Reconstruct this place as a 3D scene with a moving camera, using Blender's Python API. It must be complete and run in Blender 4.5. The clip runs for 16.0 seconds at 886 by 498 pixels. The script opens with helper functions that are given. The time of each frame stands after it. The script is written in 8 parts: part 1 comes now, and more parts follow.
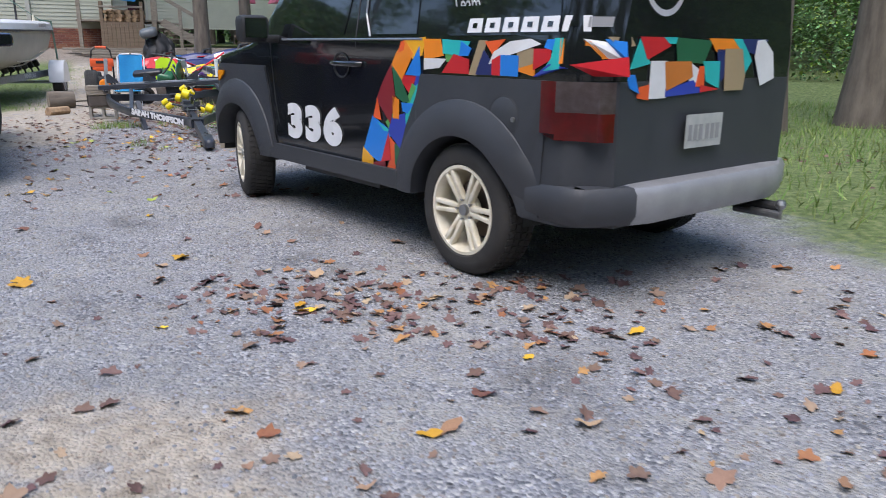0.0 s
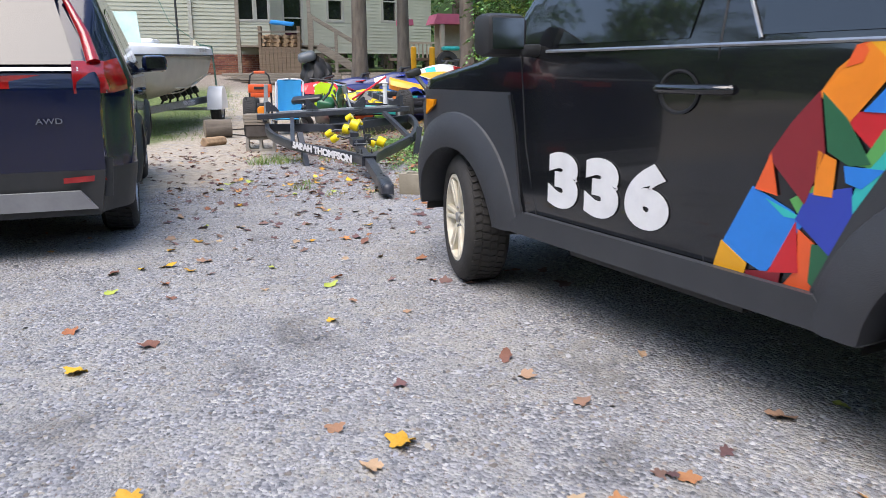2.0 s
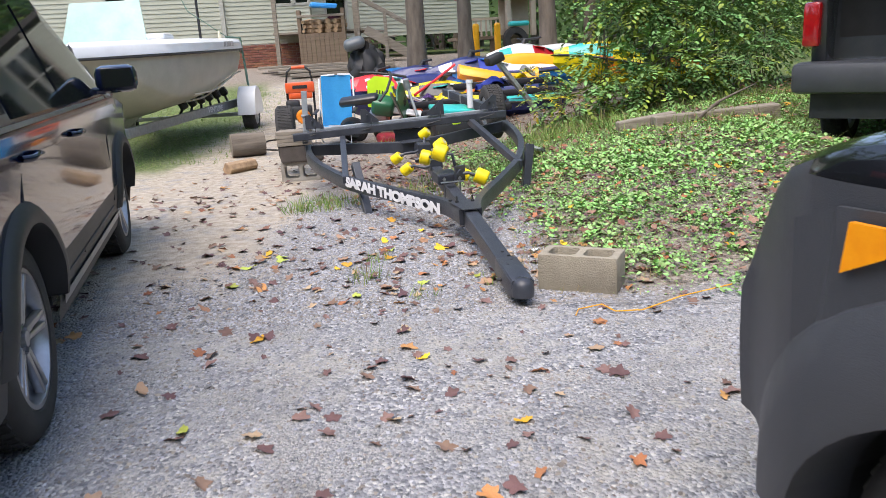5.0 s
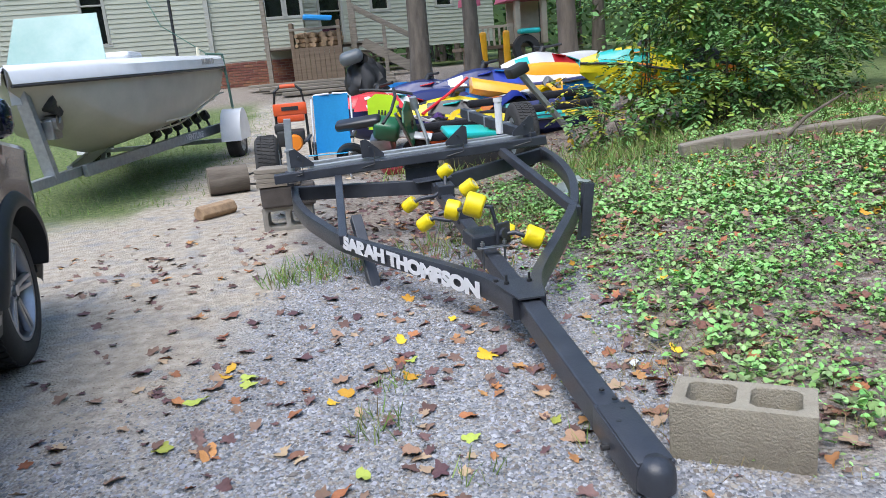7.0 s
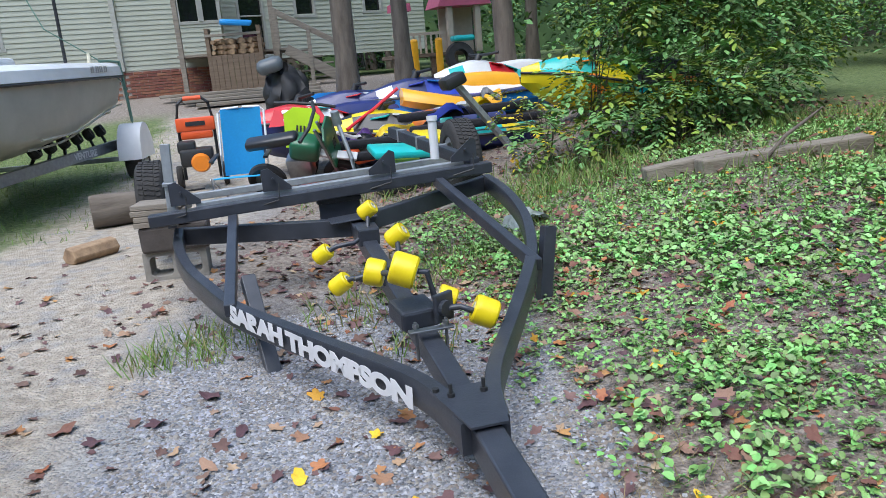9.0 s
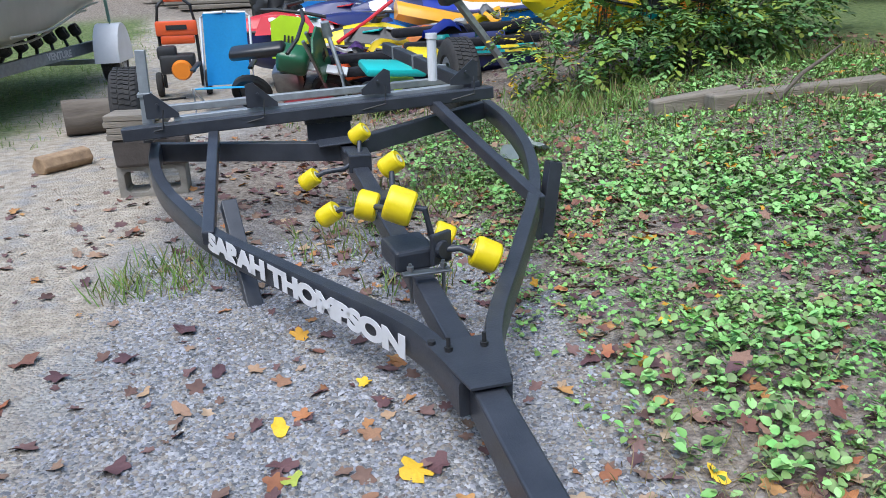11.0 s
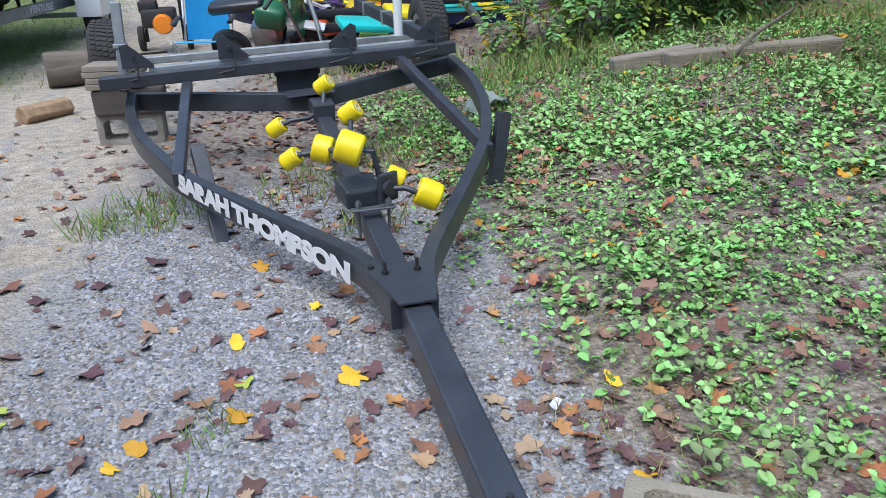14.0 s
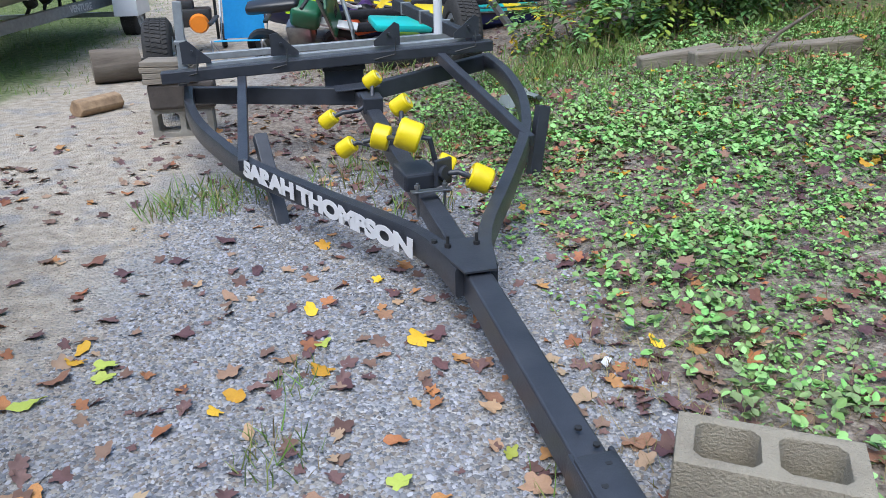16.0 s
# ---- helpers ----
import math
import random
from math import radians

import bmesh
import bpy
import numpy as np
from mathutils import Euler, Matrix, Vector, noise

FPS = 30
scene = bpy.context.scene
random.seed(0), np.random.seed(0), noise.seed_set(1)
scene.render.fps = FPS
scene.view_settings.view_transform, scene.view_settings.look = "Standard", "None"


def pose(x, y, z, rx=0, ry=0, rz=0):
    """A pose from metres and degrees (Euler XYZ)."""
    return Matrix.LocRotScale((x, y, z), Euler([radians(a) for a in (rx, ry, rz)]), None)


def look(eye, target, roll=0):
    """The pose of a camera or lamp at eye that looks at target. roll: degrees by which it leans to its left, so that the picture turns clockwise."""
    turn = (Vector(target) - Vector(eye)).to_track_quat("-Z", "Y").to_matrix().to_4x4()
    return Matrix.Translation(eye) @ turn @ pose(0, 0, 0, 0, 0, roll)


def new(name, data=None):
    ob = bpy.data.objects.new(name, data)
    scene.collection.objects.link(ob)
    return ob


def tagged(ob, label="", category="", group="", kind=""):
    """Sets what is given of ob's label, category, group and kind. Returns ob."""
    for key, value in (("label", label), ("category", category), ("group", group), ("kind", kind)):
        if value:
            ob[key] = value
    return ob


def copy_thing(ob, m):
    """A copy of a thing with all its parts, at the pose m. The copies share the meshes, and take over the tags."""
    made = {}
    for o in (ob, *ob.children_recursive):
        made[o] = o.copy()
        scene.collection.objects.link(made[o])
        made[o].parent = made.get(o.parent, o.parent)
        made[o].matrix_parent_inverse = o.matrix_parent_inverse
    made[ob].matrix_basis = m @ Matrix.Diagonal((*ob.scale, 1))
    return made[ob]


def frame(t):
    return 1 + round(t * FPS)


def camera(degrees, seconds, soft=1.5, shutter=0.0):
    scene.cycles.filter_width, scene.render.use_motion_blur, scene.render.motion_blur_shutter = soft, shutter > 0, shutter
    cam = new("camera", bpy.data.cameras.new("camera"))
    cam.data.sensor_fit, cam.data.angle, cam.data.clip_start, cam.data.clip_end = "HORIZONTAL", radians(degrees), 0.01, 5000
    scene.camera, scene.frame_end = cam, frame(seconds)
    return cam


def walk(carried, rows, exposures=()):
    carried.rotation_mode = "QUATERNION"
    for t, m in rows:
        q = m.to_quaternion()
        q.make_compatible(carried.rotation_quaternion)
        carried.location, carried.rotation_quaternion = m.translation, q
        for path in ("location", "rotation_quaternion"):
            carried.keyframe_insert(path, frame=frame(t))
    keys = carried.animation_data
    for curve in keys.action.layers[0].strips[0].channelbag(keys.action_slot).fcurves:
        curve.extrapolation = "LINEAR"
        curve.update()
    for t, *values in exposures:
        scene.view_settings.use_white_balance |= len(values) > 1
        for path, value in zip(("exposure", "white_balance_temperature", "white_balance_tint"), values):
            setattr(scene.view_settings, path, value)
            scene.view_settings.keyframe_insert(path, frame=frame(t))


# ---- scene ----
cam = camera(61.3, 16.0, soft=0.8, shutter=0.2)
PATH = [
    (0, (0.367, -0.076, 1.108), (0.951, 1.763, 0.586), 0.5),
    (0.5, (0.276, 0.41, 1.135), (0.766, 2.281, 0.625), -3.0),
    (1, (0.23, 0.918, 1.137), (0.569, 2.826, 0.641), -1.4),
    (1.5, (0.137, 1.452, 1.135), (0.463, 3.354, 0.61), -0.8),
    (2, (0.064, 1.996, 1.073), (0.311, 3.925, 0.607), -0.2),
    (2.5, (-0.023, 2.548, 1.044), (0.223, 4.449, 0.474), -0.1),
    (3, (-0.004, 3.101, 1.07), (0.193, 5.002, 0.483), 0.7),
    (3.3, (-0.062, 3.378, 1.071), (-0.015, 5.287, 0.476), -0.4),
    (3.5, (-0.067, 3.602, 1.103), (-0.018, 5.509, 0.501), -1.3),
    (4, (-0.028, 4.123, 1.128), (0.023, 6.033, 0.537), -3.2),
    (4.4, (-0.035, 4.486, 1.142), (-0.01, 6.413, 0.606), -3.0),
    (4.5, (-0.078, 4.597, 1.166), (-0.017, 6.519, 0.616), -2.6),
    (4.7, (-0.127, 4.765, 1.203), (-0.03, 6.689, 0.666), -2.9),
    (6.8, (-0.227, 6.486, 1.201), (-0.124, 8.423, 0.712), -5.1),
    (7, (-0.211, 6.595, 1.208), (-0.106, 8.531, 0.718), -5.0),
    (7.5, (-0.188, 6.898, 1.21), (0.008, 8.83, 0.731), -4.7),
    (8, (-0.115, 7.186, 1.199), (0.136, 9.111, 0.72), -5.8),
    (8.2, (-0.067, 7.297, 1.211), (0.186, 9.223, 0.732), -5.7),
    (10.3, (-0.064, 7.857, 1.209), (0.238, 9.744, 0.62), -2.9),
    (10.5, (-0.067, 7.865, 1.206), (0.229, 9.738, 0.569), -2.6),
    (11, (-0.079, 7.872, 1.209), (0.22, 9.725, 0.519), -1.9),
    (11.5, (-0.095, 7.857, 1.215), (0.202, 9.699, 0.494), -1.7),
    (12, (-0.103, 7.832, 1.231), (0.195, 9.665, 0.489), -1.3),
    (12.5, (-0.118, 7.8, 1.236), (0.18, 9.633, 0.493), -0.8),
    (13, (-0.126, 7.783, 1.25), (0.183, 9.611, 0.498), -0.5),
    (13.5, (-0.036, 7.693, 1.242), (0.281, 9.513, 0.475), -1.0),
    (14, (0.037, 7.576, 1.218), (0.351, 9.388, 0.432), -1.2),
    (14.5, (-0.01, 7.492, 1.229), (0.313, 9.304, 0.447), -1.8),
    (15, (-0.093, 7.412, 1.226), (0.231, 9.223, 0.444), -2.7),
    (15.5, (-0.146, 7.367, 1.23), (0.174, 9.18, 0.448), -1.7),
    (16, (-0.162, 7.355, 1.234), (0.123, 9.174, 0.452), -1.1),
]
walk(cam, [(t, look(eye, target, roll)) for t, eye, target, roll in PATH], exposures=[(0, 1.24, 6600, 13), (1.5, 1.5, 6850, 13), (4.5, 1.6, 7250, 14), (7, 1.38, 6450, 9), (11, 1.2, 6250, 8), (16, 1.2, 6250, 8)])

# ---- sky, one soft sun ----
world = bpy.data.worlds.new("sky")
scene.world = world
world.use_nodes = True
wn = world.node_tree.nodes
sky = wn.new("ShaderNodeTexSky")
sky.sky_type, sky.sun_disc = "NISHITA", False
sky.sun_elevation, sky.sun_rotation = radians(63), radians(212)
sky.altitude, sky.air_density, sky.dust_density = 100, 1.0, 1.0
world.node_tree.links.new(sky.outputs[0], wn["Background"].inputs[0])
wn["Background"].inputs[1].default_value = 0.15
sun = new("sun", bpy.data.lights.new("sun", "SUN"))
sun.data.energy, sun.data.angle, sun.data.color = 1.5, radians(55), (1.0, 0.97, 0.93)
sun.matrix_world = look((-7.5, -6, 28), (0, 6, 0))

# ---- materials ----
MATS = {}


def mat(name, a, b=None, rough=0.6, metal=0.0, scale=8.0, bump=0.0, bscale=60.0, detail=5.0, spec=0.5, coat=0.0, stretch=None, island=0.0, objrand=0.0):
    """Two-tone noise colour at two scales, with fine bump."""
    if name in MATS:
        return MATS[name]
    m = bpy.data.materials.new(name)
    m.use_nodes = True
    t = m.node_tree
    n, l = t.nodes, t.links
    p = n["Principled BSDF"]
    b = b or tuple(c * 0.75 for c in a)
    co = n.new("ShaderNodeTexCoord")
    src = co.outputs["Object"]
    if stretch:
        mp = n.new("ShaderNodeMapping")
        mp.inputs["Scale"].default_value = stretch
        l.new(src, mp.inputs[0])
        src = mp.outputs[0]
    big, small = n.new("ShaderNodeTexNoise"), n.new("ShaderNodeTexNoise")
    for x, s in ((big, scale), (small, scale * 9)):
        x.inputs["Scale"].default_value, x.inputs["Detail"].default_value = s, detail
        l.new(src, x.inputs["Vector"])
    add = n.new("ShaderNodeMath")
    add.operation = "MULTIPLY_ADD"
    l.new(small.outputs[0], add.inputs[0])
    add.inputs[1].default_value = 0.5
    sub = n.new("ShaderNodeMath")
    sub.operation = "MULTIPLY_ADD"
    l.new(big.outputs[0], sub.inputs[0])
    sub.inputs[1].default_value, sub.inputs[2].default_value = 2.0, -0.75
    l.new(sub.outputs[0], add.inputs[2])
    mix = n.new("ShaderNodeMix")
    mix.data_type, mix.clamp_factor = "RGBA", True
    mix.inputs["A"].default_value, mix.inputs["B"].default_value = (*a, 1), (*b, 1)
    l.new(add.outputs[0], mix.inputs["Factor"])
    col = mix.outputs["Result"]
    if island or objrand:
        g = n.new("ShaderNodeNewGeometry") if island else n.new("ShaderNodeObjectInfo")
        hs = n.new("ShaderNodeHueSaturation")
        v = n.new("ShaderNodeMapRange")
        k = island or objrand
        v.inputs["To Min"].default_value, v.inputs["To Max"].default_value = 1 - k, 1 + k
        l.new(g.outputs["Random Per Island"] if island else g.outputs["Random"], v.inputs["Value"])
        l.new(v.outputs[0], hs.inputs["Value"])
        h = n.new("ShaderNodeMapRange")
        h.inputs["To Min"].default_value, h.inputs["To Max"].default_value = 0.5 - k * 0.05, 0.5 + k * 0.05
        l.new(g.outputs["Random Per Island"] if island else g.outputs["Random"], h.inputs["Value"])
        l.new(h.outputs[0], hs.inputs["Hue"])
        l.new(col, hs.inputs["Color"])
        col = hs.outputs[0]
    l.new(col, p.inputs["Base Color"])
    p.inputs["Roughness"].default_value, p.inputs["Metallic"].default_value = rough, metal
    p.inputs["Specular IOR Level"].default_value = spec
    p.inputs["Coat Weight"].default_value = coat
    if bump:
        f = n.new("ShaderNodeTexNoise")
        f.inputs["Scale"].default_value, f.inputs["Detail"].default_value = bscale, 6
        l.new(src, f.inputs["Vector"])
        bp = n.new("ShaderNodeBump")
        bp.inputs["Strength"].default_value, bp.inputs["Distance"].default_value = min(1, bump), 0.01
        l.new(f.outputs[0], bp.inputs["Height"])
        l.new(bp.outputs[0], p.inputs["Normal"])
    MATS[name] = m
    return m


BLACK_PAINT = mat("black_car_paint", (0.006, 0.007, 0.009), (0.012, 0.013, 0.015), 0.12, coat=0.6, scale=3)
NAVY_PAINT = mat("navy_car_paint", (0.004, 0.008, 0.034), (0.003, 0.006, 0.024), 0.1, coat=0.4, spec=0.4, scale=3)
CLADDING = mat("grey_plastic_cladding", (0.036, 0.039, 0.046), (0.05, 0.053, 0.06), 0.48, scale=5, bump=0.25, bscale=400)
DARK_PLASTIC = mat("dark_plastic", (0.018, 0.019, 0.02), (0.03, 0.03, 0.032), 0.5, scale=6, bump=0.15, bscale=300)
RUBBER = mat("tyre_rubber", (0.022, 0.021, 0.021), (0.042, 0.039, 0.036), 0.8, scale=9, bump=0.3, bscale=200)
TINT = mat("tinted_glass", (0.008, 0.01, 0.011), (0.01, 0.012, 0.013), 0.04, spec=0.8, scale=2)
CREAM = mat("cream_wheel_paint", (0.8, 0.76, 0.64), (0.66, 0.58, 0.43), 0.4, scale=14)
STEEL = mat("grey_steel", (0.4, 0.41, 0.42), (0.28, 0.28, 0.28), 0.35, metal=0.9, scale=15)
GALV = mat("galvanised_steel", (0.42, 0.45, 0.47), (0.3, 0.32, 0.34), 0.5, metal=0.6, scale=20, bump=0.1)
SILVER = mat("silver_bumper_paint", (0.36, 0.36, 0.37), (0.28, 0.28, 0.29), 0.4, metal=0.3, scale=7, bump=0.1, bscale=300)
RED_LENS = mat("red_tail_lens", (0.42, 0.01, 0.012), (0.22, 0.004, 0.006), 0.08, coat=1.0, scale=25)
DARK_LENS = mat("smoked_lens", (0.09, 0.06, 0.06), (0.16, 0.13, 0.13), 0.1, coat=1.0, scale=20)
AMBER_LENS = mat("amber_lens", (0.95, 0.36, 0.015), (0.85, 0.28, 0.01), 0.2, coat=0.5, scale=30)
WHITE = mat("white_vinyl", (0.78, 0.78, 0.79), (0.68, 0.68, 0.7), 0.45, scale=12)
FRAME_BLACK = mat("black_trailer_paint", (0.028, 0.032, 0.042), (0.05, 0.055, 0.068), 0.36, scale=11, bump=0.12, bscale=180)
YELLOW = mat("yellow_polyurethane", (0.85, 0.68, 0.01), (0.78, 0.58, 0.008), 0.4, scale=15)
CONCRETE = mat("block_concrete", (0.34, 0.305, 0.235), (0.23, 0.2, 0.155), 0.9, scale=7, bump=0.7, bscale=140)
OLD_CONCRETE = mat("grey_block_concrete", (0.36, 0.34, 0.3), (0.22, 0.2, 0.18), 0.9, scale=7, bump=0.6, bscale=140)
BARK = mat("tree_bark", (0.18, 0.15, 0.12), (0.075, 0.06, 0.048), 0.95, scale=10, bump=1.0, bscale=30, stretch=(1, 1, 0.2))
CUT_WOOD = mat("split_firewood", (0.46, 0.31, 0.18), (0.2, 0.13, 0.08), 0.85, scale=14, bump=0.5, stretch=(1, 1, 1))
GREY_WOOD = mat("weathered_wood", (0.3, 0.26, 0.21), (0.17, 0.145, 0.115), 0.9, scale=8, bump=0.6, bscale=50, stretch=(0.3, 3, 3))
DECK_WOOD = mat("brown_deck_wood", (0.22, 0.16, 0.11), (0.13, 0.09, 0.06), 0.85, scale=8, bump=0.4, stretch=(0.3, 3, 3))
SIDING = mat("cream_vinyl_siding", (0.43, 0.44, 0.355), (0.36, 0.37, 0.295), 0.55, scale=1.5, bump=0.1)
BRICK = mat("red_brick", (0.3, 0.12, 0.075), (0.2, 0.085, 0.06), 0.9, scale=20, bump=0.5, bscale=120, objrand=0.3)
MORTAR = mat("mortar", (0.42, 0.38, 0.33), (0.33, 0.3, 0.26), 0.95, scale=20, bump=0.4)
GEL_WHITE = mat("white_gelcoat", (0.8, 0.81, 0.83), (0.7, 0.71, 0.73), 0.25, scale=4)
HULL_GREY = mat("tan_grey_hull_paint", (0.45, 0.435, 0.37), (0.37, 0.355, 0.3), 0.45, scale=4, bump=0.05)
CLOTH_BLUE = mat("blue_sling_fabric", (0.025, 0.4, 0.78), (0.02, 0.35, 0.7), 0.7, scale=40, bump=0.2, bscale=300)
TRIM = mat("dull_window_trim", (0.4, 0.4, 0.36), (0.32, 0.32, 0.28), 0.6, scale=5)
GLASS_TEAL = mat("hazy_windscreen", (0.2, 0.36, 0.33), (0.3, 0.46, 0.43), 0.15, scale=3)
PALETTE = {
    "orange": (0.9, 0.26, 0.02), "red_orange": (0.85, 0.12, 0.03), "amber": (0.9, 0.42, 0.02), "blue": (0.015, 0.22, 0.72),
    "royal": (0.03, 0.06, 0.42), "navy": (0.02, 0.03, 0.14), "maroon": (0.25, 0.02, 0.03), "green": (0.02, 0.13, 0.06),
    "red": (0.62, 0.02, 0.03), "teal": (0.02, 0.5, 0.48), "leaf": (0.1, 0.38, 0.1), "tan": (0.4, 0.3, 0.18), "white": (0.78, 0.78, 0.78),
    "rust": (0.6, 0.19, 0.04), "lime": (0.5, 0.75, 0.02), "yellow": (0.88, 0.68, 0.01), "purple": (0.12, 0.05, 0.22), "black": (0.015, 0.015, 0.017),
    "pink": (0.6, 0.12, 0.2), "sky": (0.02, 0.3, 0.75), "grey": (0.3, 0.3, 0.31), "brown": (0.14, 0.06, 0.035),
}


def colour(name, rough=0.35):
    return mat("gloss_" + name, PALETTE[name], tuple(c * 0.85 for c in PALETTE[name]), rough, scale=6, coat=0.2)


# ---- mesh helpers ----
def thing(name, label, category, m=None, group="", kind=""):
    ob = new(name)
    ob.empty_display_size = 0.1
    ob.matrix_world = m if m is not None else Matrix()
    return tagged(ob, label, category, group, kind)


def part(name, bm, material, parent, label="", smooth=None):
    me = bpy.data.meshes.new(name)
    bm.normal_update()
    bm.to_mesh(me)
    bm.free()
    if smooth is not None:
        me.shade_smooth()
        me.set_sharp_from_angle(angle=radians(smooth))
    for x in material if isinstance(material, (list, tuple)) else [material]:
        me.materials.append(x)
    ob = new(name, me)
    ob.parent = parent
    return tagged(ob, label) if label else ob


def solo(name, bm, material, label, category, m=None, group="", kind="", smooth=None):
    ob = part(name, bm, material, None, "", smooth)
    ob.matrix_world = m if m is not None else Matrix()
    return tagged(ob, label, category, group, kind)


def box(bm, sx, sy, sz, m=Matrix(), bevel=0.0):
    r = bmesh.ops.create_cube(bm, size=1, matrix=m @ Matrix.Diagonal((sx, sy, sz, 1)))
    if bevel:
        edges = list({e for v in r["verts"] for e in v.link_edges})
        bmesh.ops.bevel(bm, geom=edges, offset=bevel, segments=2, affect="EDGES", profile=0.5)
    return bm


def cyl(bm, r1, r2, depth, m=Matrix(), seg=20, caps=True):
    bmesh.ops.create_cone(bm, cap_ends=caps, cap_tris=False, segments=seg, radius1=r1, radius2=r2, depth=depth, matrix=m)
    return bm


def B():
    return bmesh.new()


def T(x, y, z):
    return Matrix.Translation((x, y, z))


def tube(bm, pts, r, seg=8, square=False):
    """A round or square tube along a polyline."""
    pts = [Vector(p) for p in pts]
    rings = []
    n = 4 if square else seg
    for i, p in enumerate(pts):
        d = (pts[min(i + 1, len(pts) - 1)] - pts[max(i - 1, 0)]).normalized()
        up = Vector((0, 0, 1)) if abs(d.z) < 0.95 else Vector((0, 1, 0))
        s = d.cross(up).normalized()
        u = s.cross(d)
        rr = r[i] if isinstance(r, (list, tuple)) else r
        off = math.pi / 4 if square else 0
        k = rr * (1.414 if square else 1)
        rings.append([bm.verts.new(p + s * math.cos(2 * math.pi * j / n + off) * k + u * math.sin(2 * math.pi * j / n + off) * k) for j in range(n)])
    for a, b in zip(rings, rings[1:]):
        for j in range(n):
            bm.faces.new((a[j], a[(j + 1) % n], b[(j + 1) % n], b[j]))
    bm.faces.new(rings[0][::-1])
    bm.faces.new(rings[-1])
    return bm


def beam(bm, a, b, w, h, bevel=0.006):
    """A rectangular section tube from a to b."""
    a, b = Vector(a), Vector(b)
    d = b - a
    up = Vector((0, 0, 1)) if abs(d.normalized().z) < 0.95 else Vector((0, 1, 0))
    s = d.cross(up).normalized()
    u = s.cross(d).normalized()
    m = Matrix((d.normalized(), s, u)).transposed().to_4x4()
    return box(bm, d.length, w, h, Matrix.Translation((a + b) / 2) @ m, bevel)


def sweep(bm, pts, w, h):
    """A rectangular section swept along a curved line, upright."""
    pts = [Vector(p) for p in pts]
    rings = []
    for i, p in enumerate(pts):
        d = (pts[min(i + 1, len(pts) - 1)] - pts[max(i - 1, 0)]).normalized()
        s = d.cross(Vector((0, 0, 1))).normalized()
        u = s.cross(d)
        rings.append([bm.verts.new(p + s * (w / 2 * a) + u * (h / 2 * b)) for a, b in ((0.86, -1), (1, -0.86), (1, 0.86), (0.86, 1), (-0.86, 1), (-1, 0.86), (-1, -0.86), (-0.86, -1))])
    for a, b in zip(rings, rings[1:]):
        for j in range(8):
            bm.faces.new((a[j], a[(j + 1) % 8], b[(j + 1) % 8], b[j]))
    bm.faces.new(rings[0][::-1])
    bm.faces.new(rings[-1])
    bmesh.ops.recalc_face_normals(bm, faces=bm.faces)
    return bm


def lathe(bm, profile, m=Matrix(), seg=32, closed=False):
    """Revolve (r, h) about local z."""
    rings = []
    for r, h in profile:
        rings.append([bm.verts.new(m @ Vector((r * math.cos(2 * math.pi * j / seg), r * math.sin(2 * math.pi * j / seg), h))) for j in range(seg)])
    pairs = list(zip(rings, rings[1:])) + ([(rings[-1], rings[0])] if closed else [])
    for a, b in pairs:
        for j in range(seg):
            bm.faces.new((a[j], a[(j + 1) % seg], b[(j + 1) % seg], b[j]))
    bmesh.ops.recalc_face_normals(bm, faces=bm.faces)
    return bm


def prism(bm, poly, place, thick):
    """A plate: poly of (u, v), place(u, v, w) gives the point at height w over the surface."""
    top = [bm.verts.new(place(u, v, thick)) for u, v in poly]
    low = [bm.verts.new(place(u, v, 0)) for u, v in poly]
    n = len(poly)
    bm.faces.new(top)
    bm.faces.new(low[::-1])
    for i in range(n):
        bm.faces.new((low[i], low[(i + 1) % n], top[(i + 1) % n], top[i]))
    bmesh.ops.recalc_face_normals(bm, faces=bm.faces)
    return bm


def smoothstep(a, b, x):
    t = min(1, max(0, (x - a) / (b - a)))
    return t * t * (3 - 2 * t)


def lerp_table(rows, x):
    """Piecewise linear height from (x, v) rows."""
    if x <= rows[0][0]:
        return rows[0][1]
    for (x0, v0), (x1, v1) in zip(rows, rows[1:]):
        if x <= x1:
            return v0 + (v1 - v0) * (x - x0) / (x1 - x0)
    return rows[-1][1]


def text(name, words, size, m, material, parent, label="", extrude=0.001, squeeze=1.0, bold=0.0, space=1.0):
    """Lettering from the built-in font, as a mesh."""
    cu = bpy.data.curves.new(name, "FONT")
    cu.body, cu.size, cu.extrude, cu.align_x, cu.align_y, cu.resolution_u = words, size, extrude, "CENTER", "CENTER", 8
    cu.offset, cu.space_character = bold, space
    tmp = bpy.data.objects.new(name, cu)
    scene.collection.objects.link(tmp)
    bpy.context.view_layer.update()
    me = bpy.data.meshes.new_from_object(tmp.evaluated_get(bpy.context.evaluated_depsgraph_get()))
    bpy.data.objects.remove(tmp)
    me.materials.clear()
    me.materials.append(material)
    me.transform(m @ Matrix.Diagonal((squeeze, 1, 1, 1)))
    ob = new(name, me)
    ob.parent = parent
    return tagged(ob, label) if label else ob

